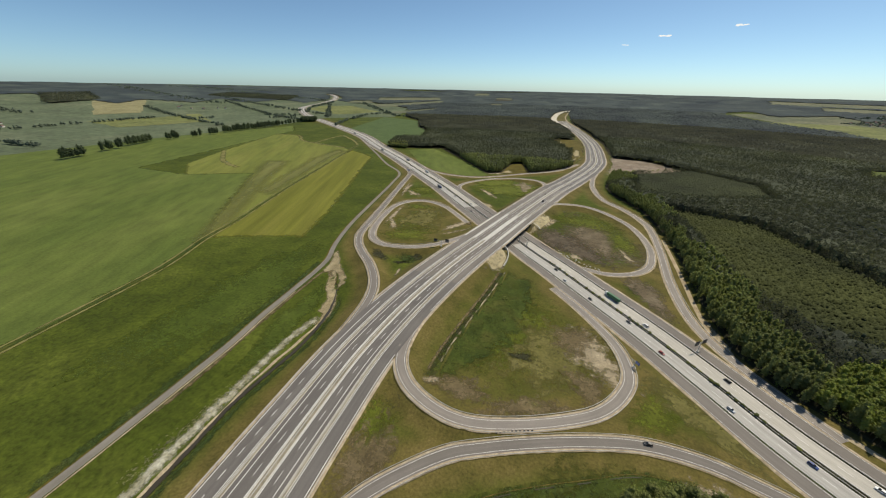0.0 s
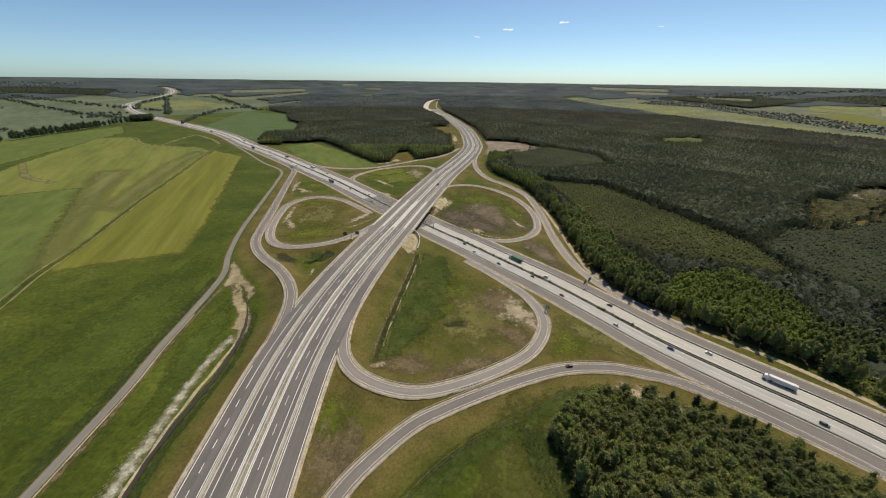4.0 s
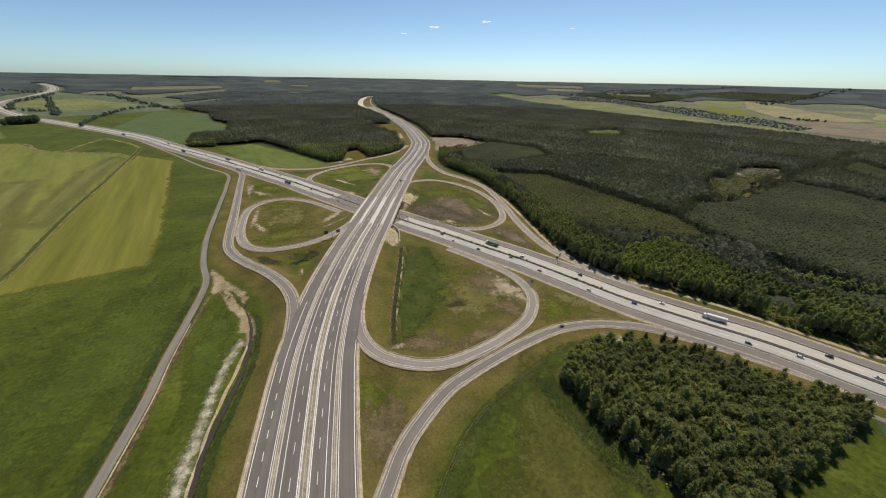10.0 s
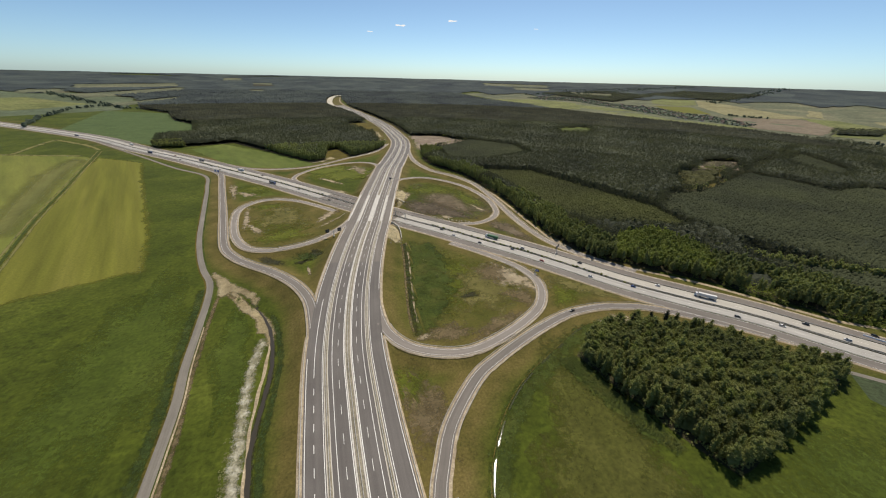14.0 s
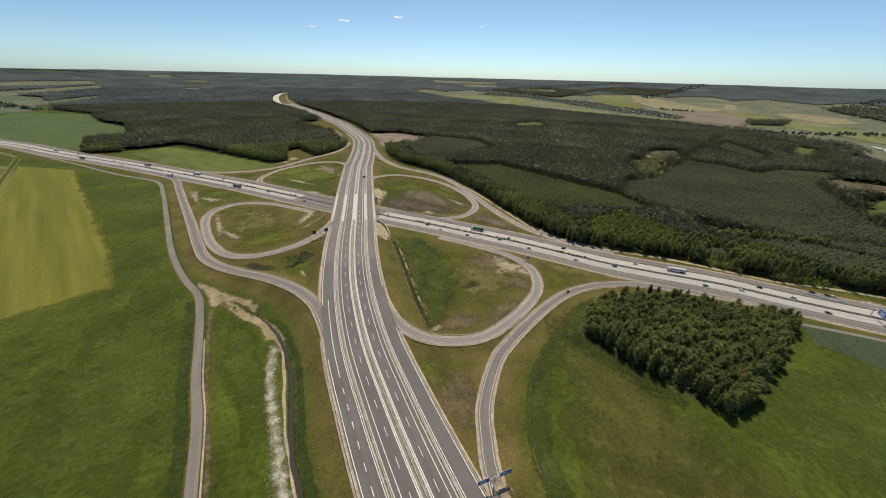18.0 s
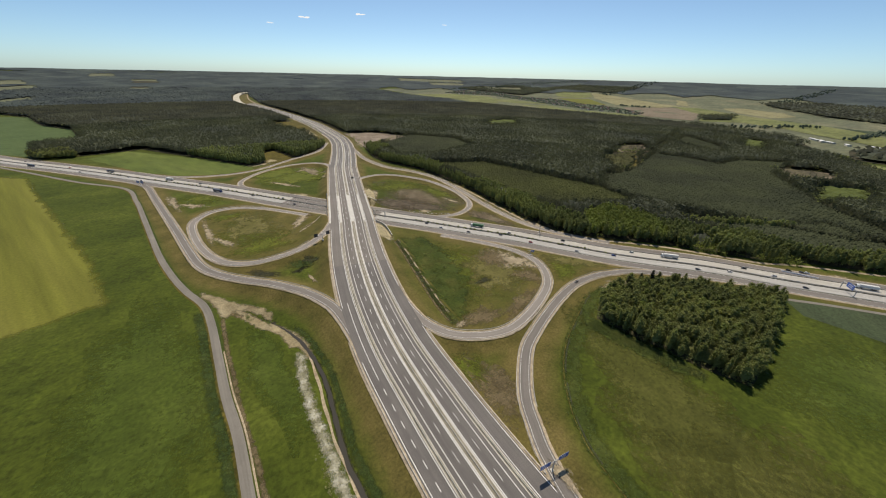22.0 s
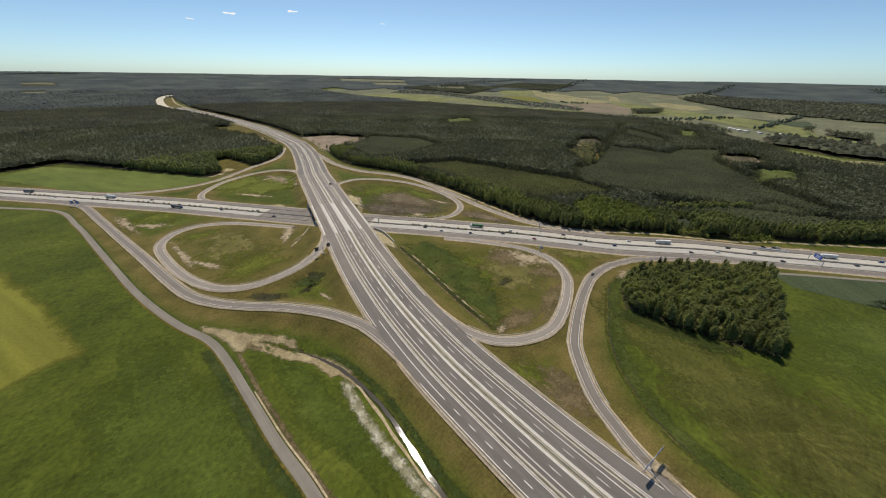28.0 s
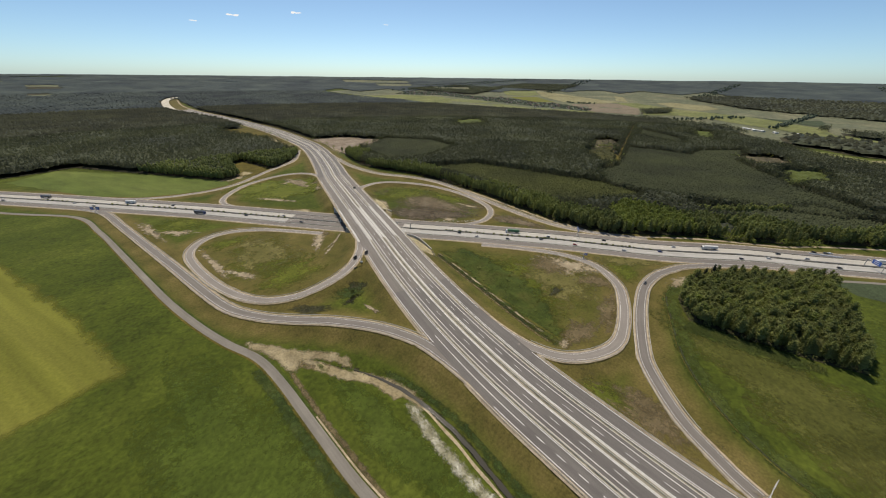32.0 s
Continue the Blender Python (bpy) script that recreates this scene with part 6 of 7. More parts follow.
for k, yp in enumerate(PLANTATIONS):
    c = np.asarray(yp, float)
    P = scatter(c.mean(0) + (c - c.mean(0)) * 1.1, 4.0, 260 + k, lambda P: open_land(P) & inside(P, E_FOREST))
    P = P[edge_dist(P, yp) < 5.0]
    stand("pine_woods", P, SPIRES, PINE, (6.5, 14.0), (4.5, 6.5), 265 + k, "young pines of mixed height between two stands")
for k, name in enumerate(("verge_n", "strip", "glade", "ride", "felled", "glade_2", "felled_2", "glade_3")):
    c = np.asarray(CLEAR[name], float)
    cut_off = lambda P: ~open_land(P) & ~inside(P, CLEAR["aisle"])
    P = scatter(c.mean(0) + (c - c.mean(0)) * 1.25, 7.0, 270 + k, cut_off)
    e = edge_dist(P, list(map(tuple, c)))
    P = P[~inside(P, c) & (e < (26 if name not in ("strip", "verge_n") else 6))]
    stand("young_trees", P, SPIRES, EDGELEAF, (4.0, 12.0), (4.5, 7.5), 280 + k, "young trees of mixed height round a forest clearing")
    low = {"ride": (SPARSE, 5.0, "sparse olive young growth in the forest"), "felled_2": (BRUSH, 4.0, "brownish brushwood on a felled plot"), "felled": (BRUSH, 2.0, "brownish brushwood on a felled plot")}
    if name in low:
        m, h, lab = low[name]
        canopy("brushwood", [tuple(v) for v in c], 4.0, cut_off, lambda P: np.full(len(P), h), m, lab, 0.0, 0.5, 0.35)
        P = scatter(c, 13.0, 290 + k, cut_off)
        stand("young_trees", P[: len(P) * 2 // 3], SPIRES, PINE, (4.0, 10.0), (3.0, 5.0), 300 + k, "single seed trees left on a felled plot")
    if "glade" in name:
        wide_c = [tuple(v) for v in c.mean(0) + (c - c.mean(0)) * 1.15]
        # added raised sheet; it covers the shaded tree walls round the glade
        canopy("thicket", wide_c, 5.0, cut_off, lambda P: np.full(len(P), 7.5), GLADE_FILL, "raised light green sheet filling a forest glade", 0.0, 4.0, 0.14)
OLD_ROW = spline([(262, 262, 0), (274, 225, 0), (290, 194, 0), (344, 156, 0), (404, 114, 0)], 3.0)[:, :2]
P = np.vstack([OLD_ROW + np.random.default_rng(306 + k).normal(0, 3.0, OLD_ROW.shape) for k in range(2)])
stand("pine_woods", P, BROAD, EDGELEAF, (9.0, 14.0), (4.5, 7.0), 309, "row of older round-topped trees between young plantations", BARK)
for k, gap in enumerate((GAP, GAP_2)):
    stand("undergrowth", scatter(gap, 3.4, 312 + k), SMALL, LEAF_FRESH, (3.0, 8.0), (3.0, 5.5), 314 + k, "light green bushes in a gap of the forest edge")
P = scatter(E_FOREST, 3.0, 310, lambda P: dist_path(P) < 560)
P = P[(edge_dist(P, E_FOREST) < 4.5) & (np.sin(P[:, 1] * 0.09) + np.sin(P[:, 1] * 0.31) > 0.5)]
stand("undergrowth", P, SMALL, LEAF_FRESH, (2.0, 5.0), (2.0, 4.0), 311, "leafy shrubs along the forest edge")

# ---- bridge ----
bridge = tagged(new("road_bridge"), "pale concrete motorway bridge over the lower road", "bridge", kind="structure")
B0, B1 = length_at(MAIN, BRIDGE_Y0 - 22), length_at(MAIN, BRIDGE_Y1 + 22)
SPAN = cut(MAIN, B0, B1)
part("deck", ribbon("deck", SPAN, [-26.4, -26.4, -20, 20, 24.4, 24.4], [0.0, -1.0, -1.75, -1.75, -1.0, 0.0], CAST), bridge)
CAPS = cut(MAIN, length_at(MAIN, 363), length_at(MAIN, 463))
for o, w in ((-26.0, 0.9), (-13.6, 1.5), (0.0, 2.1), (13.3, 1.5), (24.0, 0.9)):
    part("cap", ribbon("cap", CAPS, [o - w, o - w, o + w, o + w], [0.0, 0.22, 0.22, 0.0], CAST), bridge, "pale concrete cap strip")
for o in (-26.3, 24.3):
    rail = part("railing", ribbon("railing", CAPS, [o - 0.05, o - 0.05, o + 0.05, o + 0.05], [1.15, 1.25, 1.25, 1.15], STEEL), bridge)
    q = shifted(CAPS, o)
    V, F = [], []
    for x, y, z in q[:]:
        for dx, dy in ((-0.05, -0.05), (0.05, -0.05), (0.05, 0.05), (-0.05, 0.05)):
            V += [(x + dx, y + dy, z + 0.2), (x + dx, y + dy, z + 1.2)]
        b = len(V) - 8
        F += [(b, b + 2, b + 3, b + 1), (b + 2, b + 4, b + 5, b + 3), (b + 4, b + 6, b + 7, b + 5), (b + 6, b, b + 1, b + 7)]
    part("railing_post_row", mesh_from("railing_post_row", V, F, STEEL), rail)
for off, s in ((29.0, 1), (-29.0, -1)):
    lp = cut(LOW, length_at(LOW, 480), length_at(LOW, 345))
    edge = shifted(lp, off)
    d_left = (edge[:, 0] - np.interp(edge[:, 1], MAIN[:, 1], MAIN[:, 0]))
    wall = edge[np.abs(d_left + 1.5) < 30]
    part("abutment", ribbon("abutment", wall, [0, 0, s * 1.2, s * 1.2], [-0.9, 7.2, 7.2, -0.9], CAST), bridge, "pale concrete abutment wall")
for k in range(7):
    lp = cut(LOW, length_at(LOW, 450), length_at(LOW, 382))
    x, y, z = lp[int(k * (len(lp) - 1) / 6)]
    bm = bmesh.new()
    tube(bm, (x, y, z - 0.5), (x, y, 7.1), 0.6, 0.6, 14)
    part("pier", bm_mesh("pier", bm, CAST), bridge)


def wing(points, name="wing_wall"):
    p = spline(points, 2)
    part(name, ribbon(name, p, [-0.35, -0.35, 0.35, 0.35], [-2.5, 0.35, 0.35, -2.5], CAST), bridge, "curved pale concrete wing wall")


wing([(-54.5, 358, 8.0), (-50, 352, 7.6), (-46.5, 343, 6.2), (-46, 332, 4.0), (-47, 320, 2.2)])
wing([(-37, 447, 8.0), (-33, 449, 7.4), (-27, 446, 5.2), (-22, 440, 3.0)])
SLOPE = softened(earthy("bridge_slope_sand", (0.27, 0.225, 0.135), (0.36, 0.305, 0.19), (0.44, 0.38, 0.25), 0.1, 0.9, relief=0.2), 0.4, 0.2)
soft_patch("sand_slope", [(-62, 344), (-53, 352), (-47, 336), (-49, 316), (-57, 304), (-64, 318)], SLOPE, "pale yellowish sand slope below the wing wall", 2.5, 0.3, 1.5, "sand")
soft_patch("sand_slope", [(-33, 446), (-22, 440), (-20, 452), (-12, 480), (-16, 494), (-26, 476)], SLOPE, "pale yellowish sand slope below the wing wall", 2.5, 0.3, 1.5, "sand")
blob("sand_patch", -57, 326, 11, 32, -0.2, R_SAND, "pale bare slope beside the bridge", 0.25)
blob("sand_patch", -26, 458, 9, 26, -0.3, R_SAND, "pale bare slope beside the bridge", 0.25)
blob("sand_patch", -118, 432, 6, 12, 0.7, R_BARE, "bare slope beside the bridge", 0.25)

# ---- signs ----
def mast_sign(x, y, z, facing, arms, height, panel, front, back, label, one_side=False):
    """A T-shaped sign mast; facing is the turn of the panel's front from -y, arms the reach to each side, panel (width, height)."""
    root = tagged(new("sign_gantry"), label, "sign gantry", "sign gantries at the exits")
    bm = bmesh.new()
    tube(bm, (0, 0, -0.6), (0, 0, height), 0.32, 0.24, 10)
    part("mast", bm_mesh("mast", bm, STEEL), root)
    bm = bmesh.new()
    box(bm, 0, 0, -0.35, 1.8, 1.8, 1.1, 0.08)
    part("foundation", bm_mesh("foundation", bm, CAST), root)
    bm = bmesh.new()
    for dz in (0.0, -0.9):
        tube(bm, (-arms, 0, height - 0.3 + dz), (arms, 0, height - 0.3 + dz), 0.11, 0.11, 6)
    for k in range(-6, 7):
        tube(bm, (k * arms / 6.5, 0, height - 0.3), ((k + 0.5) * arms / 6.5, 0, height - 1.2), 0.05, 0.05, 5)
    part("cross_beam", bm_mesh("cross_beam", bm, STEEL), root)
    w, h = panel
    for sx in ((1,) if one_side else (-1, 1)):
        bm = bmesh.new()
        box(bm, sx * (arms - w / 2), 0.0, height - 0.5, w, 0.12, h, 0.03)
        p = part("panel", bm_mesh("panel", bm, back), root)
        bm = bmesh.new()
        box(bm, sx * (arms - w / 2), -0.085, height - 0.5, w - 0.16, 0.04, h - 0.16)
        part("face", bm_mesh("face", bm, front), p)
        bm = bmesh.new()
        for r in range(2):
            box(bm, sx * (arms - w / 2) - w * 0.08, -0.115, height - 0.5 + h * (0.2 - 0.36 * r), w * 0.55, 0.02, h * 0.13)
        part("lettering_bars", bm_mesh("lettering_bars", bm, SIGNWHITE), p)
    root.matrix_basis = pose(x, y, z, 0, 0, facing)
    return root


mast_sign(-79.5, 40.5, 0.8, -3, 8.6, 7.5, (6.0, 3.2), BLUE, STEEL, "grey steel sign mast with two blue panels")
mast_sign(-121, 331, 7.6, 192, 8.5, 7.0, (4.0, 3.8), BLUE, DARKSTEEL, "steel sign mast with two dark panel backs")
mast_sign(-24, 533, 7.6, 175, 6.5, 6.5, (3.4, 3.0), BLUE, DARKSTEEL, "steel sign mast with dark panel backs beside the road", True)
mast_sign(110, 247, 0.4, 220, 6.0, 8.0, (4.4, 3.6), BLUE, DARKSTEEL, "steel sign mast with panels over the slip road")
mast_sign(64, 212, 0.4, -50, 3.4, 5.0, (3.0, 2.4), BLUE, DARKSTEEL, "low dark exit sign at the ramp", True)
mast_sign(-326, 676, 0.4, -40, 6.0, 6.0, (4.4, 3.8), BLUE, DARKSTEEL, "dark exit sign mast at the slip road")
mast_sign(-6, 866, 2.0, 160, 4.5, 6.0, (3.4, 3.0), BLUE, DARKSTEEL, "dark sign mast beside the forest")


def portal(x, y, z, turn, span, height, label):
    """An overhead sign portal across a carriageway."""
    root = tagged(new("overhead_sign"), label, "overhead sign", "sign gantries at the exits")
    for sx in (-1, 1):
        bm = bmesh.new()
        tube(bm, (sx * span / 2, 0, -0.5), (sx * span / 2, 0, height), 0.35, 0.28, 8)
        part("leg", bm_mesh("leg", bm, STEEL), root)
    bm = bmesh.new()
    box(bm, 0, 0, height, span, 0.5, 0.8, 0.05)
    part("cross_beam", bm_mesh("cross_beam", bm, STEEL), root)
    for cx, w in ((span * 0.05, span * 0.5),):
        bm = bmesh.new()
        box(bm, cx, -0.4, height + 0.4, w, 0.15, 4.2, 0.04)
        p = part("panel", bm_mesh("panel", bm, BLUE), root)
        bm = bmesh.new()
        for r in range(2):
            box(bm, cx, -0.50, height + 1.2 - 1.5 * r, w * 0.6, 0.03, 0.6)
        part("lettering_bars", bm_mesh("lettering_bars", bm, SIGNWHITE), p)
    root.matrix_basis = pose(x, y, z, 0, 0, turn)


portal(268, 25, 0.35, -138, 17, 6.5, "overhead motorway sign with blue panels")

# ---- vehicles ----
def lathe_wheel(bm, x, y, r, w):
    tube(bm, (x, y - w / 2, r), (x, y + w / 2, r), r, r, 14)


def prism(bm, profile, half, taper=1.0):
    """A side profile (x, z) drawn out to both sides; taper narrows the upper points."""
    zs = [z for _, z in profile]
    lo, hi = min(zs), max(zs)
    rows = []
    for s in (-1, 1):
        rows.append([bm.verts.new((x, s * half * (1 - (1 - taper) * (z - lo) / (hi - lo)), z)) for x, z in profile])
    n = len(profile)
    bm.faces.new(rows[0])
    bm.faces.new(rows[1][::-1])
    for i in range(n):
        bm.faces.new((rows[0][i], rows[1][i], rows[1][(i + 1) % n], rows[0][(i + 1) % n]))
    bmesh.ops.recalc_face_normals(bm, faces=bm.faces[:])
    return bm


def car(paint, label, van=False):
    root = tagged(new("van" if van else "car"), label, "van" if van else "car", "traffic on the roads")
    L, H = (5.0, 1.95) if van else (4.4, 1.45)
    bm = bmesh.new()
    prism(bm, [(-L / 2, 0.35), (-L / 2, 0.85), (-L / 2 + 0.2, 0.98), (L / 2 - 1.2, 0.98), (L / 2 - 0.15, 0.78), (L / 2, 0.6), (L / 2, 0.3)], 0.9, 0.94)
    bmesh.ops.bevel(bm, geom=bm.edges[:], offset=0.05, segments=1, affect="EDGES")
    body = part("body", bm_mesh("body", bm, PAINTS[paint]), root)
    bm = bmesh.new()
    top = [(-L / 2 + 0.15, 0.96), (-L / 2 + 0.5, H - 0.04), (L / 2 - 2.0, H - 0.04), (L / 2 - 1.1, 0.96)]
    prism(bm, top, 0.82, 0.82)
    part("windows", bm_mesh("windows", bm, GLASS), root, "dark tinted car windows")
    bm = bmesh.new()
    prism(bm, [(-L / 2 + 0.46, H - 0.08), (-L / 2 + 0.56, H), (L / 2 - 2.1, H), (L / 2 - 1.95, H - 0.08)], 0.70, 0.96)
    part("roof", bm_mesh("roof", bm, PAINTS[paint]), root)
    for sx in (-1, 1):
        for sy in (-1, 1):
            bm = bmesh.new()
            lathe_wheel(bm, sx * L * 0.31, sy * 0.78, 0.33, 0.22)
            w = part("wheel", bm_mesh("wheel", bm, RUBBER), root)
            bm = bmesh.new()
            lathe_wheel(bm, sx * L * 0.31, sy * 0.80, 0.2, 0.22)
            for v in bm.verts:
                v.co.z += 0.13
            part("rim", bm_mesh("rim", bm, STEEL), w)
    for sy in (-1, 1):
        bm = bmesh.new()
        box(bm, L / 2 - 0.02, sy * 0.62, 0.66, 0.08, 0.34, 0.14, 0.02)
        part("headlight", bm_mesh("headlight", bm, SIGNWHITE), root)
        bm = bmesh.new()
        box(bm, -L / 2, sy * 0.66, 0.8, 0.06, 0.26, 0.16, 0.02)
        part("tail_light", bm_mesh("tail_light", bm, PAINTS["red"]), root)
    return root


def truck(cab, tarp, label):
    root = tagged(new("truck"), label, "truck", "traffic on the roads")
    bm = bmesh.new()
    prism(bm, [(5.9, 0.6), (5.9, 3.2), (6.3, 3.7), (7.6, 3.3), (8.15, 1.6), (8.15, 0.6)], 1.22, 0.94)
    bmesh.ops.bevel(bm, geom=bm.edges[:], offset=0.07, segments=1, affect="EDGES")
    c = part("cab", bm_mesh("cab", bm, PAINTS[cab]), root)
    bm = bmesh.new()
    prism(bm, [(7.66, 3.1), (7.70, 3.12), (8.16, 1.75), (8.10, 1.75)], 1.02, 0.95)
    part("windscreen", bm_mesh("windscreen", bm, GLASS), c)
    bm = bmesh.new()
    box(bm, -1.2, 0, 2.55, 13.4, 2.5, 2.75, 0.08)
    part("trailer_box", bm_mesh("trailer_box", bm, tarp), root)
    bm = bmesh.new()
    box(bm, 0.2, 0, 0.95, 14.0, 1.0, 0.3, 0.03)
    part("chassis", bm_mesh("chassis", bm, DARKSTEEL), root)
    bm = bmesh.new()
    box(bm, -7.92, 0, 0.75, 0.12, 2.3, 0.25, 0.02)
    part("bumper", bm_mesh("bumper", bm, DARKSTEEL), root)
    for x in (6.9, 3.6, -3.6, -4.9, -6.2):
        for sy in (-1, 1):
            bm = bmesh.new()
            lathe_wheel(bm, x, sy * 1.05, 0.5, 0.35)
            part("wheel", bm_mesh("wheel", bm, RUBBER), root)
    return root


LOW_S = np.concatenate([[0], np.cumsum(np.linalg.norm(np.diff(LOW[:, :2], axis=0), axis=1))])


def on_low(y, off):
    """The pose of a vehicle on the lower motorway where it passes y, off metres to the right of its middle line."""
    q = shifted(LOW, off)
    s = length_at(LOW, y)
    p = [float(np.interp(s, LOW_S, q[:, k])) for k in range(3)]
    d = [float(np.interp(s + 3, LOW_S, q[:, k]) - np.interp(s - 3, LOW_S, q[:, k])) for k in range(2)]
    a = math.degrees(math.atan2(d[1], d[0]))
    return pose(p[0], p[1], p[2] + 0.01, 0, 0, a if off > 0 else a + 180)


KINDS = {"silver": car("silver", "silver car driving on the motorway"), "black": car("black", "black car driving on the motorway"), "white": car("white", "white car driving on the motorway"),
         "red": car("red", "dark red car driving on the motorway"), "blue": car("blue", "dark blue car driving on the motorway"), "grey": car("grey", "grey car driving on the motorway"),
         "van": car("white", "white van driving on the motorway", True),
         "truck": truck("white", TARP, "truck with a pale grey trailer"), "green_truck": truck("white", TARP_GREEN, "truck with a green trailer"), "dark_truck": truck("blue", PAINTS["grey"], "truck with a dark grey trailer")}
TRAFFIC = [("van", 262, -4.6), ("white", 158, -10.0), ("black", 338, 4.6), ("silver", 322, 10.2), ("black", 296, 10.2), ("grey", 268, 4.6), ("red", 240, 10.2), ("black", 214, -9.8), ("silver", 200, 10.2), ("blue", 172, 4.6),
           ("green_truck", 292, -9.8), ("truck", 132, -9.8), ("grey", 118, 10.2), ("white", 96, 4.6), ("black", 84, -9.8), ("silver", 66, -4.6), ("black", 52, 10.2), ("truck", 12, -9.8), ("grey", 0, 4.6), ("blue", -24, -9.8),
           ("black", 428, -9.8), ("grey", 410, 4.6), ("black", 486, 10.2), ("silver", 512, -4.6), ("black", 548, 4.6), ("dark_truck", 596, 10.2), ("black", 640, -9.8), ("truck", 688, -9.8), ("grey", 714, 10.2), ("silver", 742, 4.6),
           ("dark_truck", 790, -9.8), ("black", 822, 10.2), ("red", 858, -4.6), ("dark_truck", 910, 10.2), ("grey", 948, -9.8), ("truck", 1010, -9.8), ("black", 1060, 10.2), ("silver", 1130, -4.6), ("dark_truck", 1200, 10.2), ("white", 1290, -9.8)]
first = set()
for kind, y, off in TRAFFIC:
    m = on_low(y, off)
    if kind in first:
        copy_thing(KINDS[kind], m)
    else:
        KINDS[kind].matrix_basis = m
        first.add(kind)


def at_road(path, y, x, off, extra=0.0):
    i = int(np.hypot(path[:, 0] - x, path[:, 1] - y).argmin())
    q = shifted(path, off)
    d = path[min(i + 1, len(path) - 1)] - path[max(i - 1, 0)]
    return pose(q[i, 0], q[i, 1], q[i, 2] + extra - 0.04, 0, 0, math.degrees(math.atan2(d[1], d[0])))


parked = copy_thing(KINDS["black"], at_road(SLIP_SE, 148, 64, 1.2))
parked["label"] = "black car standing on the closed slip road"
for kind, y, off, lab in (("white", 545, 8, "white works car parked on the new motorway"), ("silver", 566, 6.5, "silver works car parked on the new motorway"), ("black", 600, -4, "black works car parked on the new motorway"), ("black", 872, -12, "dark works car parked beside the forest"), ("white", 900, 6, "white works car parked on the new motorway")):
    i = int(np.abs(MAIN[:, 1] - y).argmin())
    q = shifted(MAIN, off)
    d = MAIN[i + 1] - MAIN[i - 1]
    copy_thing(KINDS[kind], pose(q[i, 0], q[i, 1], q[i, 2] + 0.02, 0, 0, math.degrees(math.atan2(d[1], d[0]))))["label"] = lab


def barrier(points, label):
    """A row of striped barrier boards that close a lane."""
    root = tagged(new("road_barrier"), label, "barrier")
    p = spline(points, 2.2)
    for x, y, z in p:
        bm = bmesh.new()
        box(bm, x, y, z + 0.62, 1.3, 0.08, 0.45, 0.02, 0.4)
        b = part("board", bm_mesh("board", bm, DARKSTEEL), root)
        bm = bmesh.new()
        box(bm, x, y, z + 0.08, 0.9, 0.4, 0.16, 0.03, 0.4)
        part("foot", bm_mesh("foot", bm, RUBBER), b)
    return root


barrier([(-13, 128.5, 0.75), (-7, 132, 0.75), (5, 137.2, 0.7)], "dark row of barrier boards between the ramps")
for k in range(9):
    f = k / 8
    bm = bmesh.new()
    box(bm, 0, 0, 0.45, 3.0, 0.5, 0.9, 0.08)
    box(bm, 0, 0, 0.1, 3.0, 0.9, 0.2, 0.04)
    b = tagged(new("barrier_block", bm_mesh("barrier_block", bm, SIGNWHITE)), "white concrete barrier block beside the motorway", "barrier", "white barrier blocks beside the motorway")
    b.matrix_basis = pose(263.5 + 13 * f, 68.5 - 21 * f, 0.32, 0, 0, -58)
for k, (x, y) in enumerate(((270, 66.5), (277, 58.5), (280, 55.5))):
    copy_thing(KINDS[("black", "grey", "white")[k]], pose(x, y, 0.3, 0, 0, -58))["label"] = ("black", "grey", "white")[k] + " car parked beside the sandy yard"
blob("sand_patch", 297, 38, 5, 16, 0.75, R_SAND, "bare sandy yard beside the motorway", 0.2)
barrier([(30, 357, 0.4), (12, 370, 0.4), (-4, 386, 0.4), (-16, 398, 0.4)], "row of dark barrier boards along the slip lane")

# ---- hedge on the median ----
rng = random.Random(5)
BUSHES = []
FINE = [leafy_crown(44 + k, 220, 0.10, 0.22, False, 5, 0.7) for k in range(4)]
for k in range(4):
    out = []
    for j in range(4):
        v, f = lump(rng, 1, 0.35)
        out.append((v * (0.85, 0.85, 0.7) * rng.uniform(0.7, 1.1) + (rng.uniform(-1.0, 1.0), rng.uniform(-0.5, 0.5), 0.65 + rng.uniform(0, 0.5)), f))
    V, F = joined(out)
    BUSHES.append(mesh_from("median_bush", V, F, LEAF_DARK))
hedge = cut(LOW, length_at(LOW, 350), length_at(LOW, 178))
for i, (x, yy, z) in enumerate(hedge[:: 1]):
    if rng.random() < 0.2:
        continue
    b = tagged(new("bush", BUSHES[i % 4]), "dark green bush on the motorway median", "bush", "bushes on the motorway median")
    b.location, b.rotation_euler = (x + rng.uniform(-0.4, 0.4), yy + rng.uniform(-0.4, 0.4), z), (0, 0, -0.86 + rng.uniform(-0.3, 0.3))
    b.scale = (rng.uniform(0.9, 1.3),) * 2 + (rng.uniform(0.8, 1.4),)
for i, (x, yy, z) in enumerate(cut(LOW, length_at(LOW, 790), length_at(LOW, 505))[::2]):
    if rng.random() < 0.25:
        continue
    b = tagged(new("bush", BUSHES[i % 4]), "dark green bush on the motorway median", "bush", "bushes on the motorway median")
    b.location, b.rotation_euler = (x, yy, z), (0, 0, -0.8)
    b.scale = (rng.uniform(0.9, 1.4),) * 2 + (rng.uniform(0.8, 1.5),)

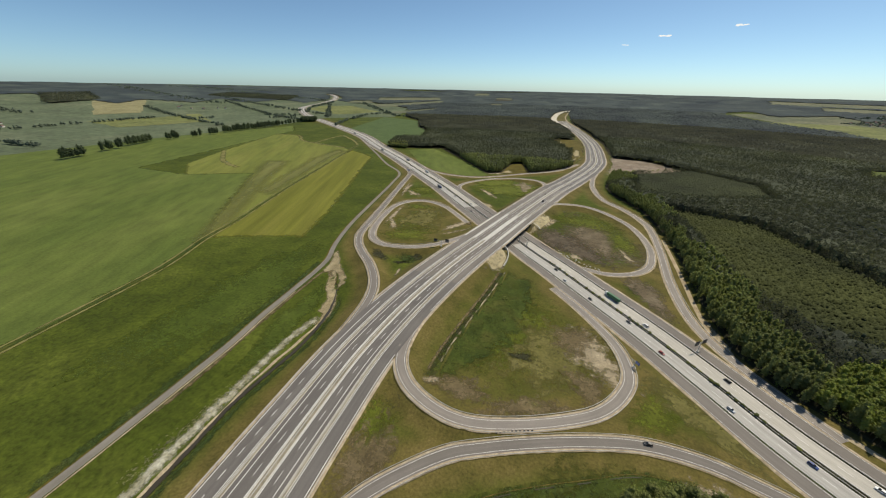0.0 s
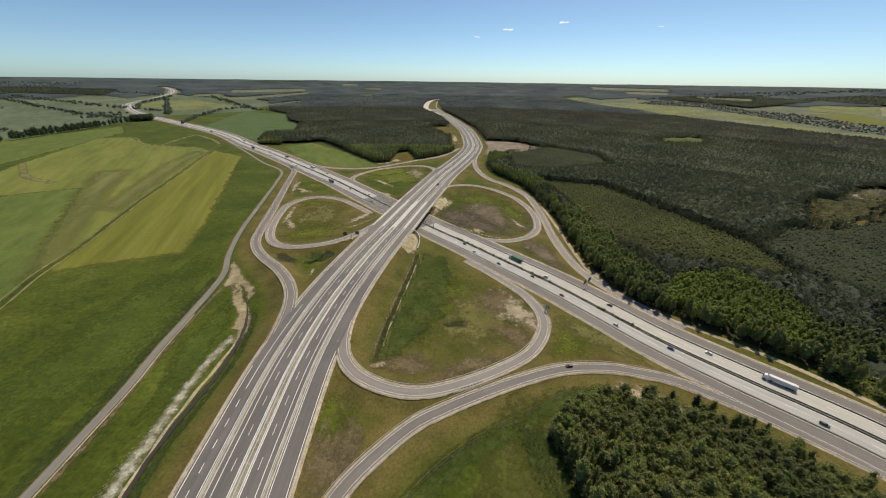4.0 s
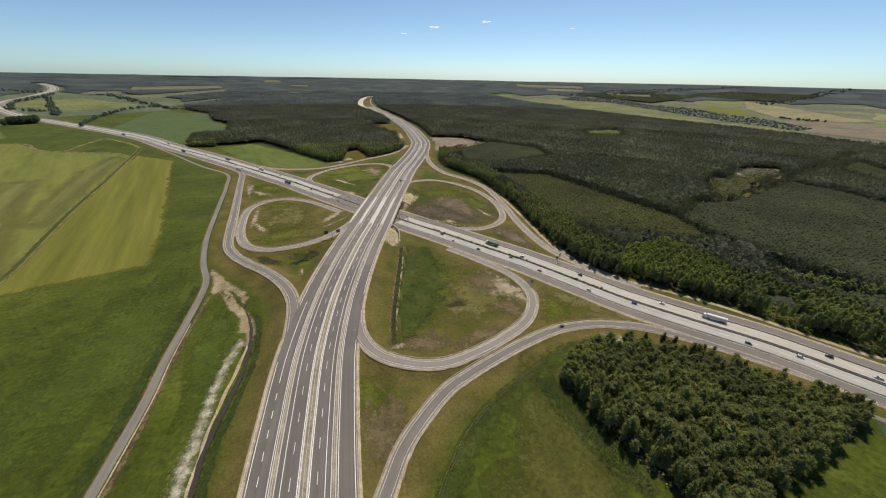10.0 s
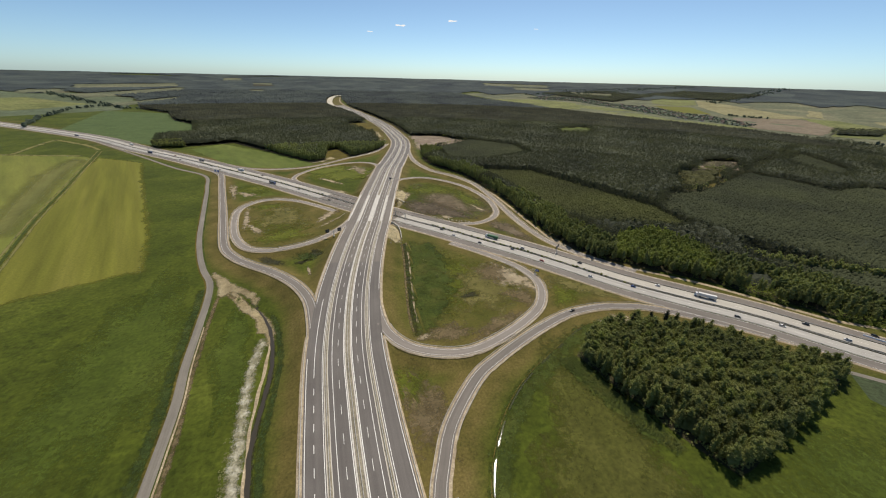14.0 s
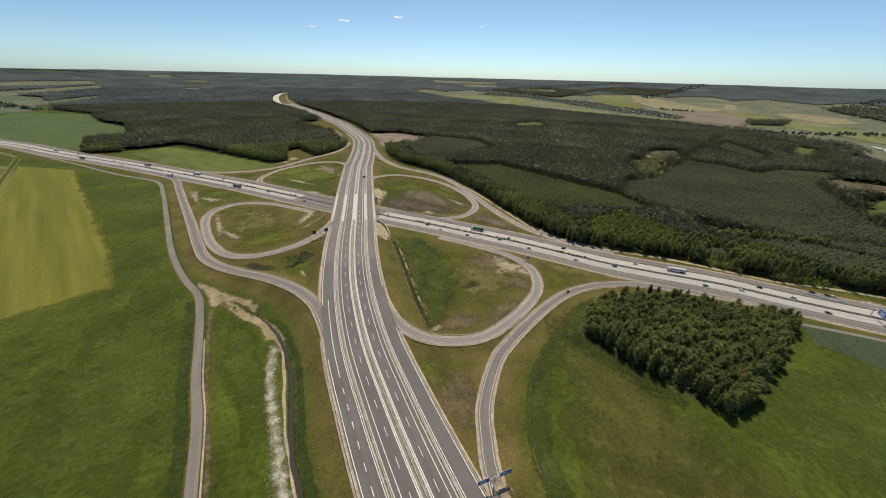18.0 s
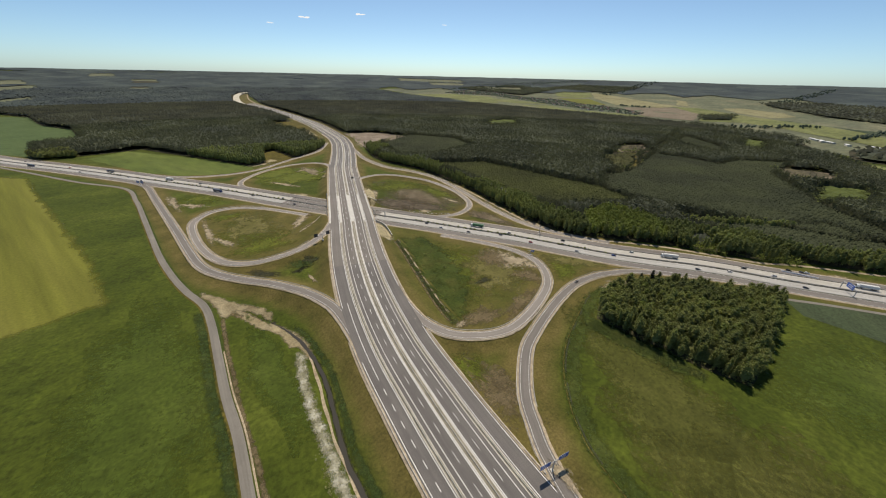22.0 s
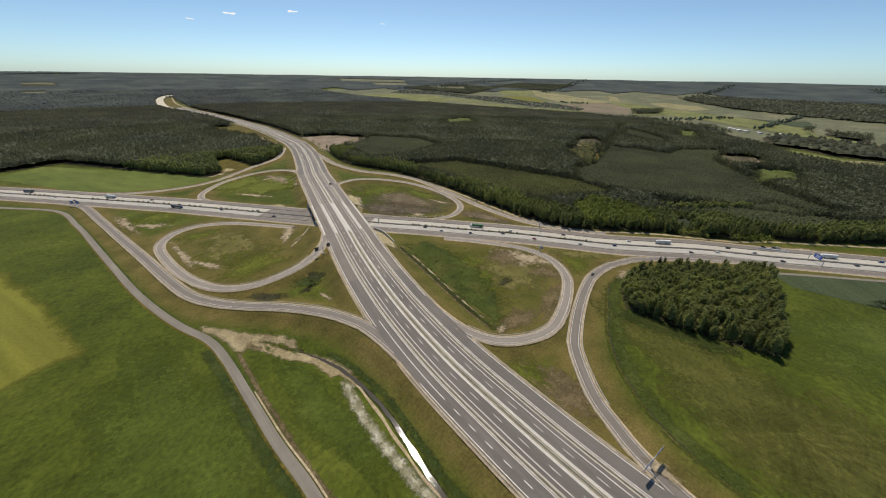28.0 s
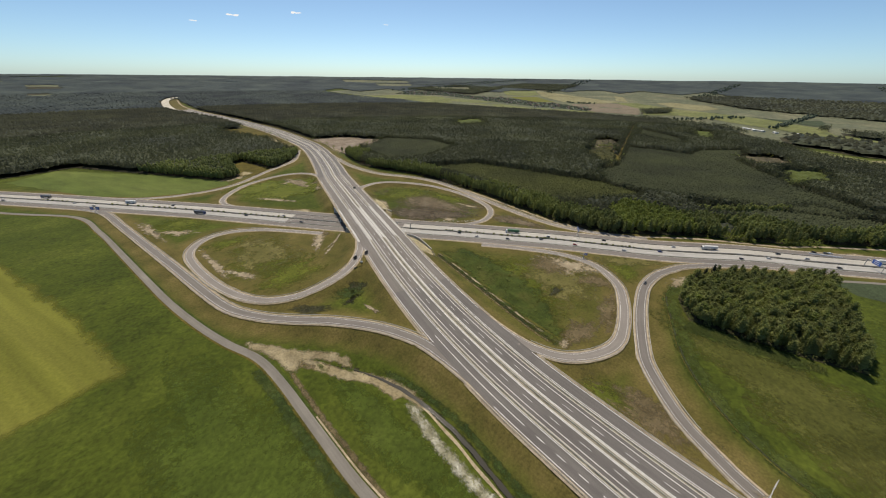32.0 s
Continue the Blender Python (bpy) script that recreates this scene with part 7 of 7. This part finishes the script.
# ---- single trees: the wood in the meadow, the forest's edge, the tree rows ----
TREES = []
for s, (leaf, lab, h, w, slim, low) in enumerate(((LEAF, "broadleaf tree with a dense green crown", 14.5, 6.8, False, 0.3), (LEAF_DARK, "broadleaf tree with a dark green crown", 13.0, 8.2, False, 0.32),
                                                  (LEAF, "tall slender broadleaf tree", 15.0, 4.4, True, 0.12), (LEAF_FRESH, "broadleaf tree with a fresh green crown", 12.5, 6.2, False, 0.28),
                                                  (LEAF_DARK, "round dark broadleaf tree", 12.0, 7.4, False, 0.35), (LEAF, "irregular broadleaf tree", 14.0, 7.6, True, 0.25), (LEAF_DARK, "slender dark green tree", 14.0, 4.0, True, 0.10))):
    TREES.append(tree_kind("tree", lab + " in the meadow wood", "tree", leafy_crown(40 + s, 560, 0.072 if w > 5 else 0.10, low, slim, 6, w / h), leaf, BARK, h, w, 0.6, 0.2, "trees of the wood in the meadow"))
PINE_TREE = tree_kind("pine_tree", "narrow dark pine tree at the wood's edge", "tree", leafy_crown(60, 420, 0.09, 0.35, True, 5, 0.32), PINE, PINEBARK, 15.0, 4.8, 0.85, 0.2, "trees of the wood in the meadow")
WOOD = [(37, 107), (44, 77), (53, 47), (65, 17), (112, 27), (160, 37), (204, 49), (186, 74), (150, 106), (118, 124), (92, 127), (62, 124)]
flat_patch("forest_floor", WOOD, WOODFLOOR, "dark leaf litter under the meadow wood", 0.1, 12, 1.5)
rng = random.Random(11)
NORTH_RIM = [(204, 49), (186, 74), (150, 106), (118, 124), (118.5, 124.5), (150.5, 106.5), (186.5, 74.5), (204.5, 49.5)]
BARE_SPOTS = ((117, 118, 4.4), (133, 111, 3.2), (152, 99, 2.8), (163, 89.5, 3.6), (170, 82, 2.8), (178, 72, 2.6), (92, 122, 3.2))
in_wood = lambda P: np.all([np.hypot(P[:, 0] - x, P[:, 1] - y) > r + 1.5 for x, y, r in BARE_SPOTS], 0)
for x, y, r in BARE_SPOTS:
    blob("sand_patch", x, y, r * 1.5, r, -0.6, R_SAND, "bare sand in a gap of the wood", 0.25)
canopy("wood_understorey", WOOD, 2.2, in_wood, lambda P: np.where(edge_dist(P, NORTH_RIM) < 14, 2.2, 5.6) * (1 + 0.2 * np.sin(P[:, 0] * 0.5) * np.sin(P[:, 1] * 0.43)), LEAF_DARK, "leafy understorey of the meadow wood", 4.0, 1.0, 0.3)
spots = scatter(WOOD, 4.7, 31, in_wood)
rim = scatter(WOOD, 2.6, 37)
rim = rim[edge_dist(rim, WOOD) < 2.2]
stand("undergrowth", rim, SMALL, LEAF_DARK, (1.5, 4.5), (2.2, 3.8), 38, "leafy shrubs along the edge of the wood")
used = set()
deep = np.hypot(spots[:, 0] - 62, spots[:, 1] - 12) > 88
inner = spots[deep]
north = edge_dist(inner, NORTH_RIM) < 15
sparse = inner[north][np.random.default_rng(33).random(int(north.sum())) < 0.9]
stand("meadow_wood", sparse[::2], [leafy_crown(48, 300, 0.09, 0.2, False, 5, 0.6)], LEAF, (9.0, 12.5), (5.0, 7.5), 485, "young trees on the sandy northern rim of the meadow wood", BARK)
stand("meadow_wood", sparse[1::2], [leafy_crown(49, 300, 0.09, 0.2, True, 5, 0.5)], LEAF_DARK, (10.0, 14.0), (4.6, 6.6), 486, "young trees on the sandy northern rim of the meadow wood", BARK)
inner = inner[~north]
for k, (leaf, kinds) in enumerate(((LEAF, (0, 5)), (LEAF_DARK, (1, 4)), (LEAF_FRESH, (3,)))):
    q = inner[k::2] if k < 2 else inner[::9]
    stand("meadow_wood", q, [leafy_crown(40 + c, 460, 0.078, 0.3, c == 5, 6, 0.5) for c in kinds], leaf, (11.5, 15.0), (6.0, 8.4), 480 + k, "closed crowns of the far side of the meadow wood", BARK)
for x, yy in spots[~deep]:
    west = (x - 32) * 0.935 + (yy - 106) * 0.355 < 15
    k = rng.choice((2, 2, 6, 6, 5)) if west and rng.random() < 0.92 else rng.choice((0, 0, 1, 1, 2, 3, 4, 4, 5))
    m = pose(x, yy, 0.05, rng.uniform(-4, 4), rng.uniform(-4, 4), rng.uniform(0, 360)) @ Matrix.Scale(rng.uniform(0.78, 1.2), 4)
    if k in used:
        o = copy_thing(TREES[k], m)
        o.matrix_basis = m
    else:
        TREES[k].matrix_basis = m
        used.add(k)
for i, (x, yy) in enumerate(((70, 121), (84, 124), (97, 124), (110, 121), (122, 118))):
    m = pose(x, yy, 0.1, 0, 0, 50 * i) @ Matrix.Scale(0.75 + 0.06 * i, 4)
    if i:
        copy_thing(PINE_TREE, m).matrix_basis = m
    else:
        PINE_TREE.matrix_basis = m
EDGE = spline([(p[0], p[1], 0) for p in E_FOREST[:15]], 3.0)
P = np.array([(x + rng.uniform(-2.5, 6.5), yy + rng.uniform(-2.0, 5.0)) for x, yy, _ in EDGE if -20 < yy < 600 and math.sin(yy * 0.21) + math.sin(yy * 0.57 + 1) < 0.9])
SLIM = [leafy_crown(60 + k, 300, 0.12, 0.30, True, 5, 0.3, 20) for k in range(3)]
for k in range(3):
    stand("edge_trees", P[k::3], [SLIM[k]], (EDGELEAF, LEAF_DARK, EDGELEAF)[k], (10, 21), (3.6, 6.4), 95 + k, "tall broadleaf trees along the sandy forest edge", BARK)
ROW = [((-1105, 455), (-1120, 500), 7), ((-1150, 555), (-1170, 610), 5), ((-1195, 640), (-1225, 720), 9), ((-1222, 770), (-1218, 800), 5), ((-1212, 842), (-1209, 866), 3), ((-1216, 910), (-1222, 945), 4),
       ((-1226, 975), (-1246, 1270), 30), ((-1250, 1290), (-1262, 1400), 6)]
for j, (a, b, n) in enumerate(ROW):
    f = (np.arange(n) + np.random.default_rng(j).uniform(-0.3, 0.3, n)) / max(1, n - 1)
    stand("tree_row", np.stack([a[0] + (b[0] - a[0]) * f, a[1] + (b[1] - a[1]) * f], 1), FINE, ROWLEAF, (20, 29), (13, 18), 600 + j, "row of dark broadleaf trees between fields", BARK)
stand("copse", scatter([(-1275, 1440), (-1225, 1490), (-1300, 1590), (-1350, 1530)], 8, 71), BROAD, ROWLEAF, (17, 22), (13, 18), 72, "dense dark copse beside the motorway")
stand("copse", scatter(SPUR_W, 6, 73), BROAD, LEAF_DARK, (12, 15), (9, 12), 74, "dark copse at the forest corner")


def belt(a, b, width, gap, seed, label, material=FARLEAF_HAZE):
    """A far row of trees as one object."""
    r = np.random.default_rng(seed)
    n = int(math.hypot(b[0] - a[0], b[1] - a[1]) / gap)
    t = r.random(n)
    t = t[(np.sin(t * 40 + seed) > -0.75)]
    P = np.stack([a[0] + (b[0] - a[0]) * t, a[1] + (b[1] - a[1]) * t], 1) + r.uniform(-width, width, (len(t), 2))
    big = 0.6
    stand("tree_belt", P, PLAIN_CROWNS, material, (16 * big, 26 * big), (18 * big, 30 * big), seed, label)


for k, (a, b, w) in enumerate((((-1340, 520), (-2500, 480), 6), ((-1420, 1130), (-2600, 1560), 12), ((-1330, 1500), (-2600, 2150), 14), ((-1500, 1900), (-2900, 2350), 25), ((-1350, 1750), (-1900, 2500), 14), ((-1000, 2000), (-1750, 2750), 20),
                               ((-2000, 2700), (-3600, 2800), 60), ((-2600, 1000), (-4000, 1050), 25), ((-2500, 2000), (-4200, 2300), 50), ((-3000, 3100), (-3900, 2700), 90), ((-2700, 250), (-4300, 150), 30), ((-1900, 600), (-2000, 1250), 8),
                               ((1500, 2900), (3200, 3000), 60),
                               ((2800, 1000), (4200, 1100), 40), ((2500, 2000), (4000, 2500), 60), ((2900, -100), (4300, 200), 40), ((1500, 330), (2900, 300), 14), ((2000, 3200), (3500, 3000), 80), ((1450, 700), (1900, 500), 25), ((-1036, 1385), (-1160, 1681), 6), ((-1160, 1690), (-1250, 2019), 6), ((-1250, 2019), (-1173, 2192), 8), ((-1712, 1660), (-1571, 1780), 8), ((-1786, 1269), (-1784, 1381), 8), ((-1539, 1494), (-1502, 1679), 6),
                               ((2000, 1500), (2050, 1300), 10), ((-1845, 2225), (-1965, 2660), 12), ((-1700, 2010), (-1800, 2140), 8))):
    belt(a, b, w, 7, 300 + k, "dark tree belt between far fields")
VILLAGE = [(1390, 2686), (1642, 2396), (1652, 1834), (1620, 1468), (1632, 1244), (1594, 1100), (1748, 1166), (1882, 1424), (1876, 1684), (1924, 1994), (1810, 2182), (1856, 2602), (1656, 2840)]
P = scatter(VILLAGE, 17, 640)
P = P[np.random.default_rng(641).random(len(P)) < 0.75]
canopy("village_gardens", VILLAGE, 13.0, lambda P: np.sin(P[:, 0] * 0.05) + np.sin(P[:, 1] * 0.037 + P[:, 0] * 0.02) > -0.5, lambda P: np.full(len(P), 3.4), FARLEAF_HAZE, "gardens and hedges of a far village", 2.0, 1.0, 0.4)
stand("village_trees", P, PLAIN_CROWNS, FARLEAF_HAZE, (4.5, 8), (10, 16), 642, "trees between the houses of a far village")


def sector(r0, r1, a0, a1, n=14):
    """A piece of a ring round the interchange, azimuths in degrees from +y."""
    out = [(-120 + r1 * math.sin(radians(a0 + (a1 - a0) * k / n)), r1 * math.cos(radians(a0 + (a1 - a0) * k / n))) for k in range(n + 1)]
    out += [(-120 + (r0 + 160 * math.sin(k * 2.3 + a0)) * math.sin(radians(a1 + (a0 - a1) * k / n)), (r0 + 160 * math.sin(k * 2.3 + a0)) * math.cos(radians(a1 + (a0 - a1) * k / n))) for k in range(n + 1)]
    return out


FAR_WOODS = [sector(4600, 4930, -100, 108, 40), sector(3700, 4780, -100, -59), sector(3250, 4780, -63, -26), sector(3350, 4780, 14, 48), sector(3500, 4780, 45, 80), sector(3200, 4780, 76, 108),
             [(1900, 2300), (2500, 2500), (2300, 3000), (1700, 3000)], [(2000, 30), (2900, -250), (2500, -800), (1500, -500), (1560, -60)], [(1890, 962), (2107, 878), (1864, 787), (1694, 868)],
             [(1250, 560), (1420, 800), (1500, 760), (1400, 420), (1240, 330), (1180, 370)], [(1297, 271), (1357, 213), (1331, 39), (1250, -160), (1068, 0), (1058, 90), (1115, 157), (1119, 226)], [(1694, 228), (1731, 202), (1565, 181), (1528, 208)], [(1615, 161), (1603, 47), (1433, 42), (1481, 137)], [(2850, 1100), (2450, 660), (2290, 290), (2230, 80), (2150, -600), (3000, -700), (3150, 0), (3100, 900)],
             [(2700, 2050), (3300, 2200), (3000, 2700), (2500, 2650)], [(-2300, 2500), (-3000, 2300), (-3100, 2600), (-2500, 2850)], [(-3000, 1250), (-3600, 1500), (-3600, 1800), (-3100, 1600)]]
for k, poly in enumerate(FAR_WOODS):
    if k >= 6:
        flat_patch("forest_floor", poly, WOODFLOOR, "dark floor of far woods", 0.4, 100, 5)
    canopy("far_woods", poly, 26 if k < 6 or len(poly) == 8 and poly[0][0] > 2800 else 12, open_land, lambda P: np.full(len(P), 6.0 if k < 6 else 11.5), FARPINE_HAZE if k < 6 else PINETOP, "dark far woods at the skyline", 2.0 if k < 6 else 9.0, 4.5 if k < 6 else 7.0)
    if k >= 6:
        stand("far_woods", scatter(poly, 14.5 if len(poly) < 8 else 22.0, 700 + k, open_land), SPIRES if len(poly) < 8 else LOW_SPIRES, PINE, (15, 20), (12, 17), 720 + k, "dark far woods between fields")

# ---- scrub in the loop and on the banks ----
rs = np.random.default_rng(9)
P = scatter(WEEDS, 1.9, 90)
P = P[(edge_dist(P, WEEDS) > 14 * rs.random(len(P)) ** 1.5) & (rs.random(len(P)) < 0.6 + 0.4 * np.sin(P[:, 0] * 0.3) * np.sin(P[:, 1] * 0.17))]
stand("scrub", P, SMALL, WEEDLEAF, (0.25, 0.7), (1.2, 2.6), 91, "low green weeds in the loop")
q = SE_DITCH[:, :2]
P = np.vstack([q + rs.normal((0, 0), 1.5, q.shape) for _ in range(3)] + [shifted(SE_DITCH, -4.5)[:, :2] + rs.normal((0, 0), 2.6, q.shape) for _ in range(2)])
stand("rank_weeds", P, SMALL, BELTLEAF, (0.25, 0.7), (0.6, 1.5), 96, "rank green weeds along the meadow ditch")
REED_BELT = [(21, 109), (27, 78), (36, 48), (45, 33), (53, 36), (50, 50), (42, 78), (36, 108)]
soft_patch("rank_grass", REED_BELT, S_WEEDS, "dark rank grass along the wood's edge", 4, 0.12, 3, "meadow")
P = scatter([(x - 1.5, y) for x, y in REED_BELT], 0.95, 94)
P = P[edge_dist(P, REED_BELT) > 2.6 * rs.random(len(P)) - 0.3 * np.sin(P[:, 1] * 0.4)]
stand("reed_belt", P, SMALL, BELTLEAF, (0.8, 1.7), (0.7, 1.3), 95, "belt of grey-green reeds along the wood's edge")
P = np.stack([rs.normal(-170, 1.7, 420), rs.uniform(40, 172, 420)], 1)
P[:, 0] -= 1.5
stand("dry_reeds", P, SMALL, REEDS, (0.15, 0.35), (0.5, 1.3), 92, "bleached dry reeds along the ditch")
stand("scrub", np.array([(-29, 231), (-6, 238), (-34, 262), (-12, 196)]) + 0.0, SMALL, LEAF_DARK, (1.6, 3.0), (2.5, 4), 93, "dark bushes on the rough grass")

# ---- far houses and halls ----
def house(x, y, turn, l, w, h, roof, wall, label, category="house", pitch=0.9):
    root = tagged(new(category), label, category, "far buildings beyond the forest")
    z = float(ground_z(x, y))
    bm = bmesh.new()
    box(bm, 0, 0, h / 2 - 0.3, l, w, h + 0.6)
    part("wall", bm_mesh("wall", bm, wall), root)
    bm = bmesh.new()
    o = 0.5
    a = [bm.verts.new(v) for v in ((-l / 2 - o, -w / 2 - o, h), (l / 2 + o, -w / 2 - o, h), (l / 2 + o, w / 2 + o, h), (-l / 2 - o, w / 2 + o, h), (-l / 2 - o, 0, h + pitch * w / 2), (l / 2 + o, 0, h + pitch * w / 2))]
    for f in ((0, 1, 5, 4), (2, 3, 4, 5), (0, 4, 3), (1, 2, 5), (3, 2, 1, 0)):
        bm.faces.new([a[i] for i in f])
    part("roof", bm_mesh("roof", bm, roof), root)
    root.matrix_basis = pose(x, y, z, 0, 0, turn)


rng = random.Random(21)
sites = [tuple(p) for p in scatter(VILLAGE, 62, 22)]
for cx, cy, n, sp in ((-2100, 700, 6, 120), (-2350, 1750, 6, 150)):
    sites += [(cx + rng.uniform(-sp, sp), cy + rng.uniform(-sp, sp) * 0.7) for _ in range(n)]
for x, y in sites[:110]:
    house(x, y, rng.uniform(0, 180), rng.uniform(11, 16), rng.uniform(8, 11), rng.uniform(4, 6), ROOF, RENDER_WALL, "far house with pale walls and a red tiled roof")
for x, y, l, w in ((1445, 380, 24, 11), (1428, 362, 30, 12), (1417, 340, 26, 11), (1404, 298, 22, 10), (1417, 242, 28, 12), (1462, 397, 18, 9)):
    house(x, y, rng.uniform(20, 60), l, w, 4.5, TARP, RENDER_WALL, "long pale hall with a flat light roof", "hall", 0.2)

ROCKS = [lump(random.Random(400 + k), 1, 0.4) for k in range(4)]
rng = random.Random(77)
for i in range(34):
    f = i / 33
    x, y = -12 + 60 * f + rng.uniform(-2.5, 2.5), 397 - 50 * f + rng.uniform(-2, 2) + (6 if f > 0.8 else 0)
    V, F = ROCKS[i % 4]
    g = rng.uniform(0.35, 0.95)
    r = tagged(new("boulder", mesh_from("boulder", V * (g * 1.3, g, g * 0.7), F, CAST if i % 3 else RUBBLE)), "pale lump of rubble beside the slip lane", "rubble", "lumps of rubble beside the slip lane")
    r.matrix_basis = pose(x, y, float(ground_z(x, y)) + 0.35 * g, 0, 0, rng.uniform(0, 360))

# ---- clouds ----
def cloud(az, el, dist, size, seed):
    r = random.Random(seed)
    x, y, z = -100 + dist * math.sin(radians(az)), dist * math.cos(radians(az)), 168 + dist * math.tan(radians(el))
    out = []
    for k in range(7):
        v, f = lump(r, 2, 0.3)
        s = size * r.uniform(0.18, 0.34)
        out.append((v * (s, s * 0.7, s * 0.24) + (r.uniform(-size, size) * 0.6, r.uniform(-size, size) * 0.3, r.uniform(0, size * 0.12)), f))
    V, F = joined(out)
    ob = tagged(new("cloud", mesh_from("cloud", V, F, CLOUD, smooth=True)), "small white fair-weather cloud", "cloud", kind="structure")
    ob.matrix_basis = pose(x, y, z, 0, 0, -az)


cloud(9.9, 6.3, 4500, 70, 1)
cloud(17.3, 7.0, 4500, 70, 2)
cloud(5.6, 5.45, 4500, 45, 3)
cloud(29.0, 6.2, 4500, 32, 4)
